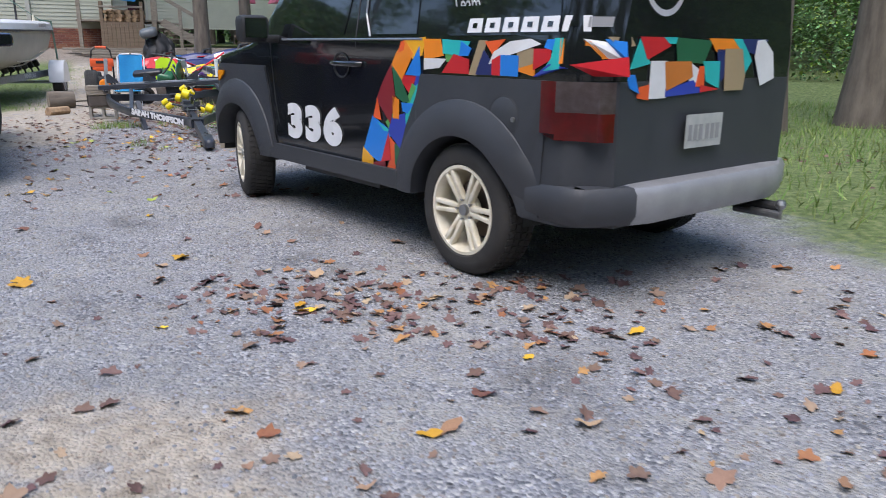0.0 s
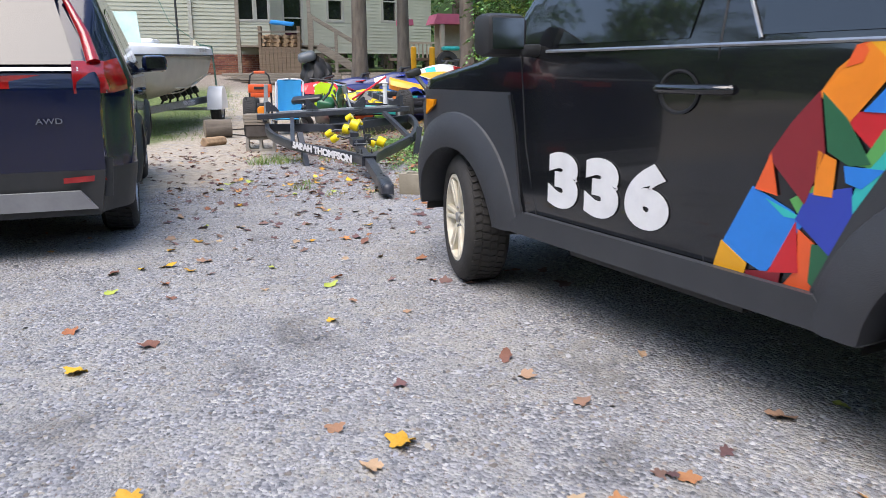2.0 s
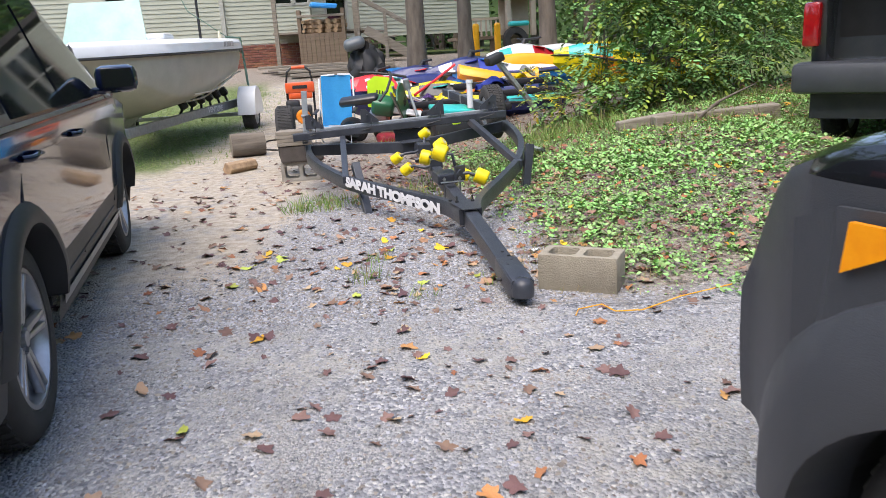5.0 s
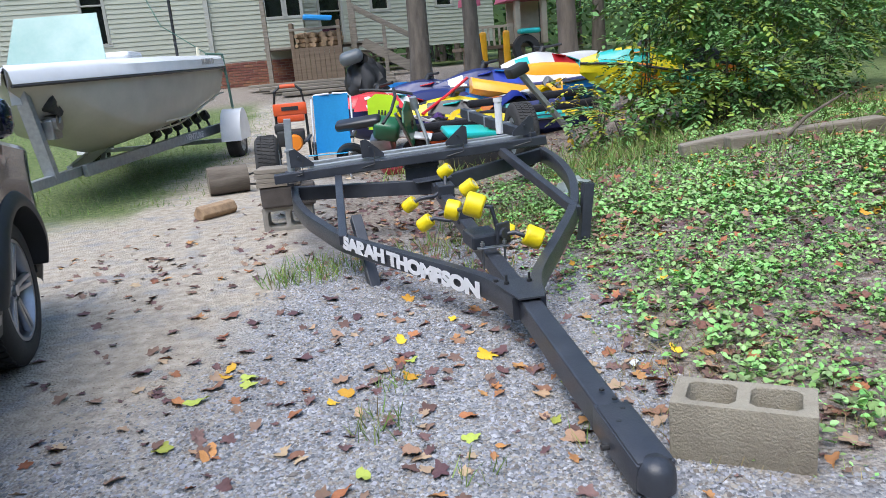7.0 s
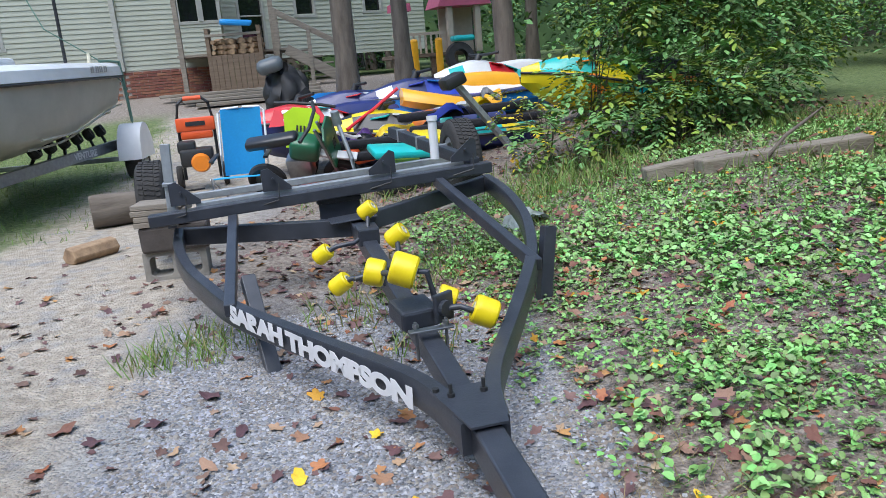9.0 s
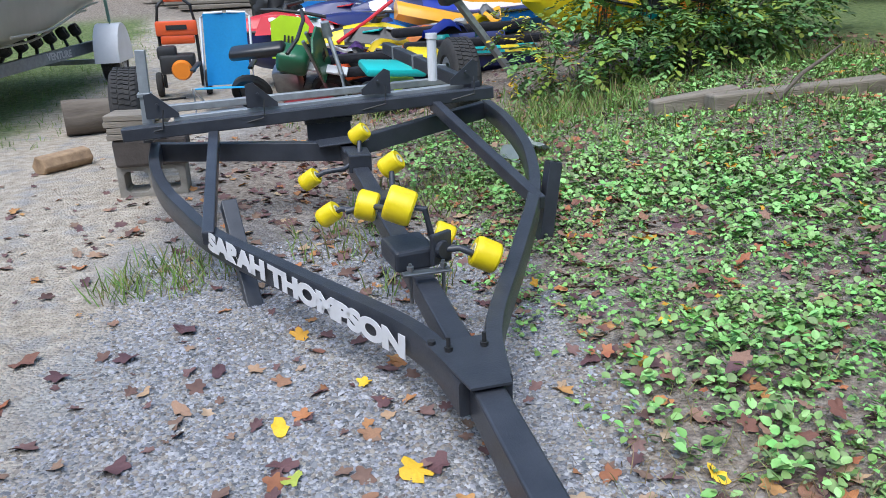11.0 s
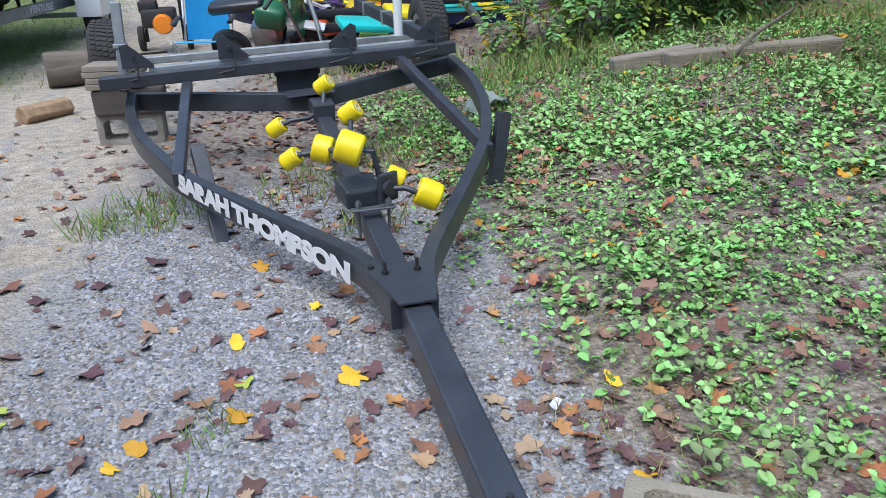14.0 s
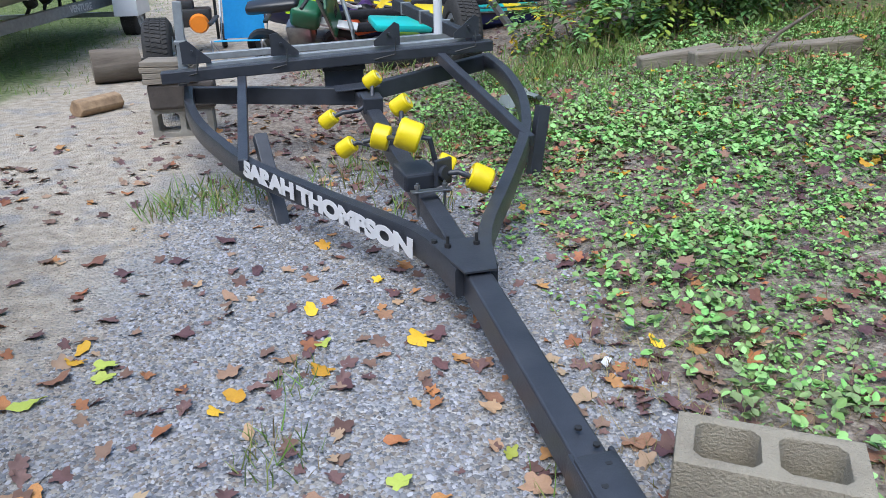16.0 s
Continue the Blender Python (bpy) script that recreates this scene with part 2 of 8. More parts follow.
# ---- the ground ----
def ground_z(x, y):
    far = 0.95 * smoothstep(16.5, 27, y) + 0.012 * max(0, y - 27)
    bank = 0.14 * max(0, min(x, 3.4) - 0.45) * smoothstep(7.6, 10.2, y) * (1 - smoothstep(16, 26, y))
    bank *= 1 - 0.55 * smoothstep(2.9, 3.7, x) * (1 - smoothstep(11.6, 13, y))
    side = 0.10 * smoothstep(3.6, 6, x) * (1 - smoothstep(7.0, 9.0, y))
    rough = 0.018 * noise.noise((x * 0.7, y * 0.7, 0.3)) + 0.006 * noise.noise((x * 3, y * 3, 1.7))
    return far + bank + side + rough * (1 if abs(x) < 30 and -10 < y < 40 else 0)


def gravelly(x, y):
    """How much loose gravel lies at a place, 0 to 1."""
    n = 0.35 * noise.noise((x * 1.3, y * 1.3, 5.1)) + 0.2 * noise.noise((x * 4, y * 4, 2.2))
    dirt = smoothstep(8.9, 10.4, y - 0.5 * x + n) * smoothstep(-0.7, -1.15, x + 0.5 * n)
    deep = smoothstep(11.0, 12.0, y + n)
    green = smoothstep(0.5, 0.85, x + 0.4 * n) * smoothstep(8.3, 8.9, y + 0.6 * (x - 0.6) + n)
    lawn = smoothstep(3.6, 4.3, x + n)
    sandy = smoothstep(2.7, 2.2, y + n) * smoothstep(0.7, 0.25, x + n)
    return max(0.0, 1 - max(dirt, deep, green, lawn, 0.75 * sandy))


def axis(lo, hi, fine0, fine1, step):
    v = list(np.arange(fine0, fine1, step))
    s, a = step, fine0
    while a > lo:
        s *= 1.35
        a -= s
        v.insert(0, a)
    s, a = step, v[-1]
    while a < hi:
        s *= 1.35
        a += s
        v.append(a)
    return v


GX, GY = axis(-420, 420, -6, 6, 0.14), axis(-300, 600, -2, 20, 0.14)
verts = [(x, y, ground_z(x, y)) for y in GY for x in GX]
nx = len(GX)
faces = [(j * nx + i, j * nx + i + 1, (j + 1) * nx + i + 1, (j + 1) * nx + i) for j in range(len(GY) - 1) for i in range(nx - 1)]


def ground_material():
    m = bpy.data.materials.new("gravel_dirt_and_litter")
    m.use_nodes = True
    t = m.node_tree
    n, l = t.nodes, t.links
    p = n["Principled BSDF"]
    pos = n.new("ShaderNodeNewGeometry").outputs["Position"]
    sep = n.new("ShaderNodeSeparateXYZ")
    l.new(pos, sep.inputs[0])

    def tex(kind, scale, out=0, detail=4):
        x = n.new(kind)
        x.inputs["Scale"].default_value = scale
        if "Detail" in x.inputs:
            x.inputs["Detail"].default_value = detail
        l.new(pos, x.inputs["Vector"])
        return x.outputs[out]

    def calc(op, a, b):
        x = n.new("ShaderNodeMath")
        x.operation = op
        for i, v in enumerate((a, b)):
            if isinstance(v, (int, float)):
                x.inputs[i].default_value = v
            else:
                l.new(v, x.inputs[i])
        return x.outputs[0]

    def step(v, a, b):
        x = n.new("ShaderNodeMapRange")
        x.interpolation_type = "SMOOTHSTEP"
        x.inputs["From Min"].default_value, x.inputs["From Max"].default_value = a, b
        l.new(v, x.inputs["Value"])
        return x.outputs[0]

    def ramp(v, *stops):
        r = n.new("ShaderNodeValToRGB")
        e = r.color_ramp.elements
        while len(e) < len(stops):
            e.new(0.5)
        for el, (at, c) in zip(e, stops):
            el.position, el.color = at, (*c, 1)
        l.new(v, r.inputs[0])
        return r.outputs[0]

    def mixc(f, a, b):
        x = n.new("ShaderNodeMix")
        x.data_type = "RGBA"
        l.new(f, x.inputs["Factor"])
        l.new(a, x.inputs["A"])
        l.new(b, x.inputs["B"])
        return x.outputs["Result"]

    wob = calc("SUBTRACT", tex("ShaderNodeTexNoise", 1.2, detail=6), 0.5)
    fine = calc("SUBTRACT", tex("ShaderNodeTexNoise", 9, detail=5), 0.5)
    wobx = calc("ADD", calc("MULTIPLY", wob, 1.2), calc("MULTIPLY", fine, 0.5))
    X, Y = calc("ADD", sep.outputs[0], wobx), calc("ADD", sep.outputs[1], wobx)
    cell = n.new("ShaderNodeTexVoronoi")
    cell.inputs["Scale"].default_value = 75
    l.new(pos, cell.inputs["Vector"])
    cellv = n.new("ShaderNodeSeparateColor")
    l.new(cell.outputs["Color"], cellv.inputs[0])
    gravel = ramp(cellv.outputs[0], (0, (0.13, 0.135, 0.15)), (0.35, (0.24, 0.245, 0.265)), (0.8, (0.36, 0.36, 0.375)), (1, (0.52, 0.51, 0.49)))
    grit = n.new("ShaderNodeTexVoronoi")
    grit.inputs["Scale"].default_value = 190
    l.new(pos, grit.inputs["Vector"])
    gritv = n.new("ShaderNodeSeparateColor")
    l.new(grit.outputs["Color"], gritv.inputs[0])
    grits = ramp(gritv.outputs[1], (0, (0.155, 0.158, 0.168)), (0.5, (0.285, 0.285, 0.29)), (1, (0.45, 0.44, 0.425)))
    patchy = calc("SUBTRACT", tex("ShaderNodeTexNoise", 2.6, detail=7), 0.5)
    gravel = mixc(step(calc("ADD", patchy, calc("MULTIPLY", fine, 0.7)), -0.1, 0.16), gravel, grits)
    dust = ramp(tex("ShaderNodeTexNoise", 34, detail=9), (0.3, (0.26, 0.25, 0.235)), (0.5, (0.355, 0.345, 0.325)), (0.72, (0.455, 0.44, 0.41)))
    base = mixc(calc("MULTIPLY", step(calc("ADD", wob, calc("MULTIPLY", fine, 0.9)), -0.06, 0.26), 0.85), gravel, dust)
    damp = ramp(tex("ShaderNodeTexNoise", 1.7, detail=7), (0.26, (0.55, 0.54, 0.53)), (0.42, (0.95, 0.95, 0.95)), (0.7, (1.08, 1.07, 1.05)))
    soak = n.new("ShaderNodeMix")
    soak.data_type, soak.blend_type = "RGBA", "MULTIPLY"
    soak.inputs["Factor"].default_value = 1.0
    l.new(base, soak.inputs["A"])
    l.new(damp, soak.inputs["B"])
    crumbs = ramp(tex("ShaderNodeTexNoise", 120, detail=3), (0.3, (0.12, 0.075, 0.055)), (0.7, (0.24, 0.17, 0.13)))
    speck = calc("MULTIPLY", step(tex("ShaderNodeTexNoise", 55, detail=3), 0.62, 0.68), step(tex("ShaderNodeTexNoise", 2.1, detail=5), 0.44, 0.62))
    base = mixc(speck, soak.outputs["Result"], crumbs)
    sand = ramp(tex("ShaderNodeTexNoise", 14, detail=10), (0.3, (0.3, 0.255, 0.2)), (0.5, (0.43, 0.37, 0.295)), (0.75, (0.56, 0.495, 0.41)))
    sand = mixc(calc("MULTIPLY", step(tex("ShaderNodeTexNoise", 5, detail=8), 0.5, 0.68), 0.7), sand, grits)
    sand = mixc(calc("MULTIPLY", step(tex("ShaderNodeTexNoise", 48, detail=3), 0.63, 0.7), 0.8), sand, crumbs)
    litter = ramp(tex("ShaderNodeTexNoise", 30, detail=9), (0.3, (0.12, 0.095, 0.075)), (0.5, (0.25, 0.205, 0.165)), (0.72, (0.4, 0.36, 0.31)))
    lawn = ramp(tex("ShaderNodeTexNoise", 18, detail=9), (0.3, (0.06, 0.09, 0.025)), (0.55, (0.14, 0.19, 0.06)), (0.8, (0.26, 0.25, 0.13)))
    m_dirt = calc("MULTIPLY", step(calc("SUBTRACT", Y, calc("MULTIPLY", X, 0.5)), 8.9, 10.4), step(X, -0.7, -1.15))
    c = mixc(m_dirt, base, sand)
    c = mixc(calc("MULTIPLY", step(Y, 2.5, 2.1), step(X, 0.7, 0.2)), c, sand)
    c = mixc(calc("MULTIPLY", step(Y, 10.9, 12.2), step(X, -1.1, -0.6)), c, litter)
    edge = calc("ADD", Y, calc("MULTIPLY", calc("SUBTRACT", X, 0.6), 0.6))
    c = mixc(calc("MULTIPLY", step(X, 0.5, 0.85), step(edge, 8.3, 8.9)), c, litter)
    c = mixc(step(X, 3.5, 4.2), c, lawn)
    c = mixc(calc("MULTIPLY", step(Y, 15.5, 18.0), step(X, 1.0, 0.2)), c, sand)
    c = mixc(calc("MULTIPLY", step(X, -2.5, -3.1), step(Y, 13.0, 14.2)), c, lawn)
    c = mixc(step(Y, 22.0, 23.5), c, litter)
    c = mixc(step(Y, 30.0, 34.0), c, lawn)
    c = mixc(calc("MULTIPLY", step(X, 2.0, 3.5), step(Y, 19.5, 22.0)), c, lawn)
    l.new(c, p.inputs["Base Color"])
    p.inputs["Roughness"].default_value = 0.92
    b1 = n.new("ShaderNodeBump")
    b1.inputs["Strength"].default_value, b1.inputs["Distance"].default_value = 0.9, 0.012
    h = calc("ADD", calc("MULTIPLY", cell.outputs["Distance"], -1.2), tex("ShaderNodeTexNoise", 45, detail=7))
    l.new(h, b1.inputs["Height"])
    l.new(b1.outputs[0], p.inputs["Normal"])
    return m


me = bpy.data.meshes.new("ground")
me.from_pydata(verts, [], faces)
me.shade_smooth()
me.materials.append(ground_material())
tagged(new("ground", me), "grey gravel drive with tan dirt and leaf litter", "ground", kind="structure")

# ---- wheels ----
def wheel(parent, x, y, side, turn, R, rim_r, width, rim_mat, spokes, twin, name="wheel", dish=0.035):
    """A wheel under a car; side is +1 where its face looks to +y."""
    w = new(name)
    w.parent = parent
    w.matrix_local = pose(x, y, R, 0, 0, turn) @ pose(0, 0, 0, -90 * side, 0, 0)
    h = width / 2
    bm = lathe(B(), [(rim_r, h * 0.86), (rim_r + 0.012, h), (rim_r + 0.045, h * 1.03), (R - 0.03, h * 0.99), (R - 0.008, h * 0.84), (R, h * 0.7), (R, -h * 0.7), (R - 0.008, -h * 0.84), (R - 0.03, -h), (rim_r + 0.012, -h), (rim_r, -h * 0.86)], seg=56)
    part("tyre", bm, RUBBER, w, "worn black tyre", smooth=35)
    bm = B()
    for k in range(52):
        a = 2 * math.pi * k / 52
        for row, skew in ((0.56, 0.25), (0.19, -0.2), (-0.19, 0.2), (-0.56, -0.25)):
            m = Matrix.Rotation(a + row * 0.07, 4, "Z") @ T(R, 0, h * row) @ Matrix.Rotation(skew, 4, "X")
            box(bm, 0.012, 2 * math.pi * R / 52 * 0.72, h * 0.31, m)
    part("tread", bm, RUBBER, w, "blocky tread")
    bm = lathe(B(), [(rim_r + 0.004, h * 0.9), (rim_r + 0.004, h * 0.96), (rim_r - 0.012, h * 0.97), (rim_r - 0.022, h * 0.8), (rim_r - 0.03, h * 0.2), (rim_r - 0.04, -h * 0.8), (rim_r, -h * 0.86)], seg=48)
    part("rim", bm, rim_mat, w, smooth=40)
    bm = B()
    for k in range(spokes):
        a = 2 * math.pi * k / spokes
        u, v = Vector((math.cos(a), math.sin(a), 0)), Vector((-math.sin(a), math.cos(a), 0))
        for off in ((-1, 1) if twin else (0,)):
            inner = u * 0.05 + v * (off * 0.0125) + Vector((0, 0, h * 0.66))
            outer = u * (rim_r - 0.014) + v * (off * 0.023) + Vector((0, 0, h * 0.82))
            beam(bm, inner, outer, 0.024 if twin else 0.06, 0.034, 0.007)
        if twin:
            beam(bm, u * 0.05 + Vector((0, 0, h * 0.62)), u * 0.115 + Vector((0, 0, h * 0.69)), 0.045, 0.028, 0.006)
    lathe(bm, [(0, h * 0.7), (0.06, h * 0.7), (0.075, h * 0.62), (0.075, h * 0.3)], seg=24)
    part("spokes", bm, rim_mat, w, smooth=40)
    bm = cyl(B(), 0.03, 0.027, 0.03, T(0, 0, h * 0.74), 16)
    for k in range(5):
        a = 2 * math.pi * k / 5
        cyl(bm, 0.009, 0.008, 0.022, T(math.cos(a) * 0.054, math.sin(a) * 0.054, h * 0.72), 6)
    part("hub_cap", bm, STEEL, w, smooth=40)
    bm = cyl(B(), rim_r * 0.66, rim_r * 0.66, 0.022, T(0, 0, -h * 0.1), 28)
    part("brake_disc", bm, mat("rusty_disc", (0.12, 0.09, 0.07), (0.07, 0.05, 0.04), 0.6, metal=0.6), w)
    return w


def well(cx, y, sd, zc, r):
    """Half drum of a wheel well, open to the road and the side."""
    bm = B()
    rows = [[bm.verts.new((cx + r * math.cos(math.pi * k / 14), y - sd * o, zc + r * math.sin(math.pi * k / 14))) for o in (0.0, 0.32)] for k in range(15)]
    for a, b in zip(rows, rows[1:]):
        bm.faces.new((a[0], b[0], b[1], a[1]))
    bm.faces.new([r_[1] for r_ in rows])
    return bm


def arch(x, cx, r, zc):
    d = r * r - (x - cx) ** 2
    return zc + math.sqrt(d) if d > 0 else -1


def shell(xs, levels, zb, roof, halfw, tumble, belt, mats_of):
    """Body skin of a car: stations along x, height levels up the side, then over the top."""
    bm = B()
    grid = []
    for x in xs:
        zr = roof(x)
        low = zb(x)
        col = []
        for z in levels:
            z = min(max(z, low), zr - 0.05)
            col.append(Vector((x, halfw(x, z) - tumble * max(0, z - belt), z)))
        yt = col[-1].y
        for f, dz in ((0.985, 0.022), (0.94, 0.038), (0.8, 0.046), (0.45, 0.05), (0, 0.05)):
            col.append(Vector((x, yt * f, zr - 0.05 + dz)))
        full = col + [Vector((v.x, -v.y, v.z)) for v in col[-2::-1]]
        grid.append([bm.verts.new(v) for v in full])
    nl = len(levels)
    for i in range(len(grid) - 1):
        for j in range(len(grid[0]) - 1):
            q = (grid[i][j], grid[i + 1][j], grid[i + 1][j + 1], grid[i][j + 1])
            f = bm.faces.new(q)
            c = f.calc_center_median()
            f.material_index = mats_of(c)
    for g, flip in ((grid[0], False), (grid[-1], True)):
        n = len(g)
        for j in range(n // 2):
            q = (g[j], g[j + 1], g[n - 2 - j], g[n - 1 - j])
            if len(set(q)) == 4:
                f = bm.faces.new(q if flip else q[::-1])
                f.material_index = mats_of(f.calc_center_median())
            elif len(set(q)) == 3:
                u = list(dict.fromkeys(q))
                f = bm.faces.new(u if flip else u[::-1])
                f.material_index = mats_of(f.calc_center_median())
    bmesh.ops.remove_doubles(bm, verts=bm.verts, dist=0.0005)
    bmesh.ops.dissolve_degenerate(bm, edges=bm.edges, dist=0.0004)
    bmesh.ops.recalc_face_normals(bm, faces=bm.faces)
    return bm


def stations(lo, hi, arches, extra):
    xs = set(np.round(np.arange(lo, hi + 0.001, 0.09), 3)) | {lo, hi} | set(extra)
    for cx, r in arches:
        xs = {x for x in xs if not (cx - r - 0.02 < x < cx + r + 0.02)}
        xs |= {round(cx + r * math.cos(math.pi * k / 20), 4) for k in range(21)} | {cx - r - 0.015, cx + r + 0.015}
    return sorted(xs)


def flare(bm, place, cx, zc, r0, r1, bulge, a0=-12, a1=192, seg=26, fade=0):
    """A raised wheel-arch lip on the side of a body."""
    rings = []
    for k in range(seg + 1):
        a = radians(a0 + (a1 - a0) * k / seg)
        ring = []
        b = bulge * (1 - smoothstep(a1 - fade, a1, math.degrees(a))) if fade else bulge
        for r, o in ((r0 - 0.004, -0.12), (r0, b * 0.9), (r0 + 0.018, b), (r0 + (r1 - r0) * 0.55, b * 0.95), (r1 - 0.01, b * 0.4), (r1, 0.0)):
            ring.append(bm.verts.new(place(cx + r * math.cos(a), max(zc + 0.045, zc + r * math.sin(a)), o)))
        rings.append(ring)
    for a, b in zip(rings, rings[1:]):
        for j in range(len(a) - 1):
            bm.faces.new((a[j], b[j], b[j + 1], a[j + 1]))
    bmesh.ops.remove_doubles(bm, verts=bm.verts, dist=0.0003)
    bmesh.ops.recalc_face_normals(bm, faces=bm.faces)
    return bm


# ---- black boxy car with the mosaic stripe ----
EL = thing("boxy_car", "black boxy car with grey cladding, number 336 and colourful mosaic stripe", "car", pose(1.552 + 0.9327 * 0.83, 3.358 + 0.3605 * 0.83, 0.0, 0, 0, 111.13))
HW = 0.832


def el_half(x, z):
    w = HW
    w -= 0.16 * smoothstep(-0.58, -0.80, x) ** 2
    w -= 0.26 * smoothstep(2.75, 3.34, x) ** 2
    return w - 0.03 * smoothstep(0.55, 0.2, z)


EL_ROOF = [(-0.80, 1.62), (-0.72, 1.76), (-0.5, 1.80), (1.2, 1.80), (1.72, 1.74), (2.18, 1.2), (2.35, 1.14), (2.9, 1.055), (3.1, 0.985), (3.22, 0.89), (3.32, 0.70)]
EL_TUMBLE, EL_BELT = 0.22, 1.12


def el_side(x, z, o):
    return Vector((x, el_half(x, z) - EL_TUMBLE * max(0, z - EL_BELT) + o, z))


def el_zb(x):
    return max(0.36, arch(x, 0.0, 0.395, 0.31), arch(x, 2.575, 0.395, 0.31))


def el_mats(c):
    if c.z < 0.975 and (c.x < -0.0 or c.x > 2.1):
        return 1
    if c.z < 0.44:
        return 1
    return 0


xs = stations(-0.80, 3.32, [(0.0, 0.395), (2.575, 0.395)], [-0.76, -0.72, -0.66, 2.1, 1.72, 2.18, 3.16, 3.28])
part("body", shell(xs, [0.36, 0.44, 0.55, 0.7, 0.85, 0.975, 1.06, 1.14, 1.3, 1.5, 1.7], el_zb, lambda x: lerp_table(EL_ROOF, x), el_half, EL_TUMBLE, EL_BELT, el_mats), [BLACK_PAINT, CLADDING], EL, smooth=32)


def patch(name, poly, material, label="", o=0.004, thick=0.004, place=el_side, parent=EL):
    return part(name, prism(B(), poly, lambda u, v, w: place(u, v, o - 0.002 + w), thick), material, parent, label)


def arc(cx, cz, r, a0, a1, n=12):
    return [(cx + r * math.cos(radians(a0 + (a1 - a0) * k / n)), cz + r * math.sin(radians(a0 + (a1 - a0) * k / n))) for k in range(n + 1)]


patch("rear_quarter_cladding", [(0.32, 0.975), (0.36, 0.86), (0.45, 0.70), (0.55, 0.47), (0.54, 0.37), (0.40, 0.36)] + arc(0, 0.31, 0.40, 9, 171, 22) + [(-0.42, 0.37), (-0.52, 0.38), (-0.56, 0.975)], CLADDING, "matt grey plastic", 0.004, 0.012)
patch("front_fender_cladding", [(2.10, 0.965), (2.05, 0.8), (2.0, 0.5), (1.97, 0.37), (2.17, 0.36)] + arc(2.575, 0.31, 0.40, 171, 6, 22) + [(2.99, 0.40), (3.0, 0.9), (2.9, 0.94)], CLADDING, "matt grey plastic", 0.004, 0.012)
patch("sill", [(0.42, 0.355), (0.53, 0.46), (1.95, 0.46), (2.14, 0.355)], CLADDING, "matt grey sill panel", 0.006, 0.03)
for nm, cx in (("rear_arch_flare", 0.0), ("front_arch_flare", 2.575)):
    part(nm, flare(B(), el_side, cx, 0.31, 0.385, 0.565, 0.055, a1=192 if cx else 172, fade=0 if cx else 45), CLADDING, EL, "grey plastic wheel-arch flare", smooth=40)
for s, y in ((1, 0.79), (-1, -0.79)):
    wheel(EL, 0.0, y - s * 0.06, s, 0, 0.325, 0.222, 0.215, CREAM, 6, True)
    wheel(EL, 2.575, y - s * 0.06, s, -17, 0.325, 0.222, 0.215, CREAM, 6, True)
part("underbody", box(box(B(), 3.6, 1.1, 0.25, T(1.3, 0, 0.42)), 0.9, 1.5, 0.2, T(1.29, 0, 0.4)), DARK_PLASTIC, EL)
for cx in (0, 2.575):
    for sd in (1, -1):
        part("wheel_well", well(cx, sd * 0.8, sd, 0.31, 0.405), DARK_PLASTIC, EL)

# glass
patch("side_window_front", [(1.08, 1.17), (1.0, 1.62), (1.62, 1.62), (1.86, 1.30), (1.82, 1.17)], TINT, "dark tinted glass", 0.003)
patch("side_window_rear", [(0.38, 1.17), (0.42, 1.62), (0.84, 1.62), (0.80, 1.17)], TINT, "dark tinted glass", 0.003)
patch("quarter_window", [(0.12, 1.16), (0.28, 1.62), (-0.52, 1.62), (-0.60, 1.16)], TINT, "dark tinted glass", 0.003)
bm = B()
tube(bm, [el_side(0.80, 1.16, 0.006), el_side(0.87, 1.28, 0.006), el_side(0.89, 1.6, 0.006)], 0.006, 6)
part("window_seal", bm, STEEL, EL, "bright trim strip")
bm = tube(B(), [el_side(x, 1.145, 0.004) for x in (0.32, 0.8, 1.3, 1.84)], 0.007, 6)
part("belt_trim", bm, STEEL, EL, "thin bright belt strip")
bm = B()
for a, b in (((0.95, 1.15), (0.95, 0.42)), ((2.02, 1.13), (1.97, 0.75)), ((1.97, 0.75), (1.88, 0.43)), ((1.88, 0.43), (0.57, 0.43)), ((0.95, 1.15), (0.98, 1.7))):
    tube(bm, [el_side(a[0], a[1], 0.001), el_side(b[0], b[1], 0.001)], 0.004, 5)
part("door_gap", bm, DARK_PLASTIC, EL)
# door handle
bm = lathe(B(), [(0.0, -0.012), (0.055, -0.012), (0.07, 0.004), (0.078, 0.004)], pose(1.10, el_side(1.1, 1.0, 0).y + 0.002, 1.0, -90, 0, 0) @ Matrix.Diagonal((1.15, 0.95, 1, 1)), 24)
part("handle_cup", bm, DARK_PLASTIC, EL, smooth=40)
bm = tube(B(), [el_side(x, 1.01, o) for x, o in ((1.20, 0.004), (1.16, 0.03), (1.02, 0.034), (0.90, 0.03), (0.885, 0.004))], 0.016, 8)
part("door_handle", bm, BLACK_PAINT, EL, "black grab handle", smooth=50)
# mirror
bm = box(B(), 0.13, 0.2, 0.17, T(1.96, 0.98, 1.21), 0.035)
box(bm, 0.08, 0.12, 0.05, T(1.93, 0.86, 1.15), 0.015)
part("wing_mirror", bm, DARK_PLASTIC, EL, "black wing mirror", smooth=40)
part("mirror_glass", box(B(), 0.006, 0.15, 0.12, T(1.892, 0.985, 1.215)), mat("mirror", (0.75, 0.77, 0.8), (0.7, 0.72, 0.75), 0.05, metal=1.0), EL)
# amber marker
patch("side_marker", [(2.875, 0.845), (2.865, 0.925), (2.765, 0.925), (2.78, 0.895)], AMBER_LENS, "amber triangular marker lamp", 0.018, 0.012)
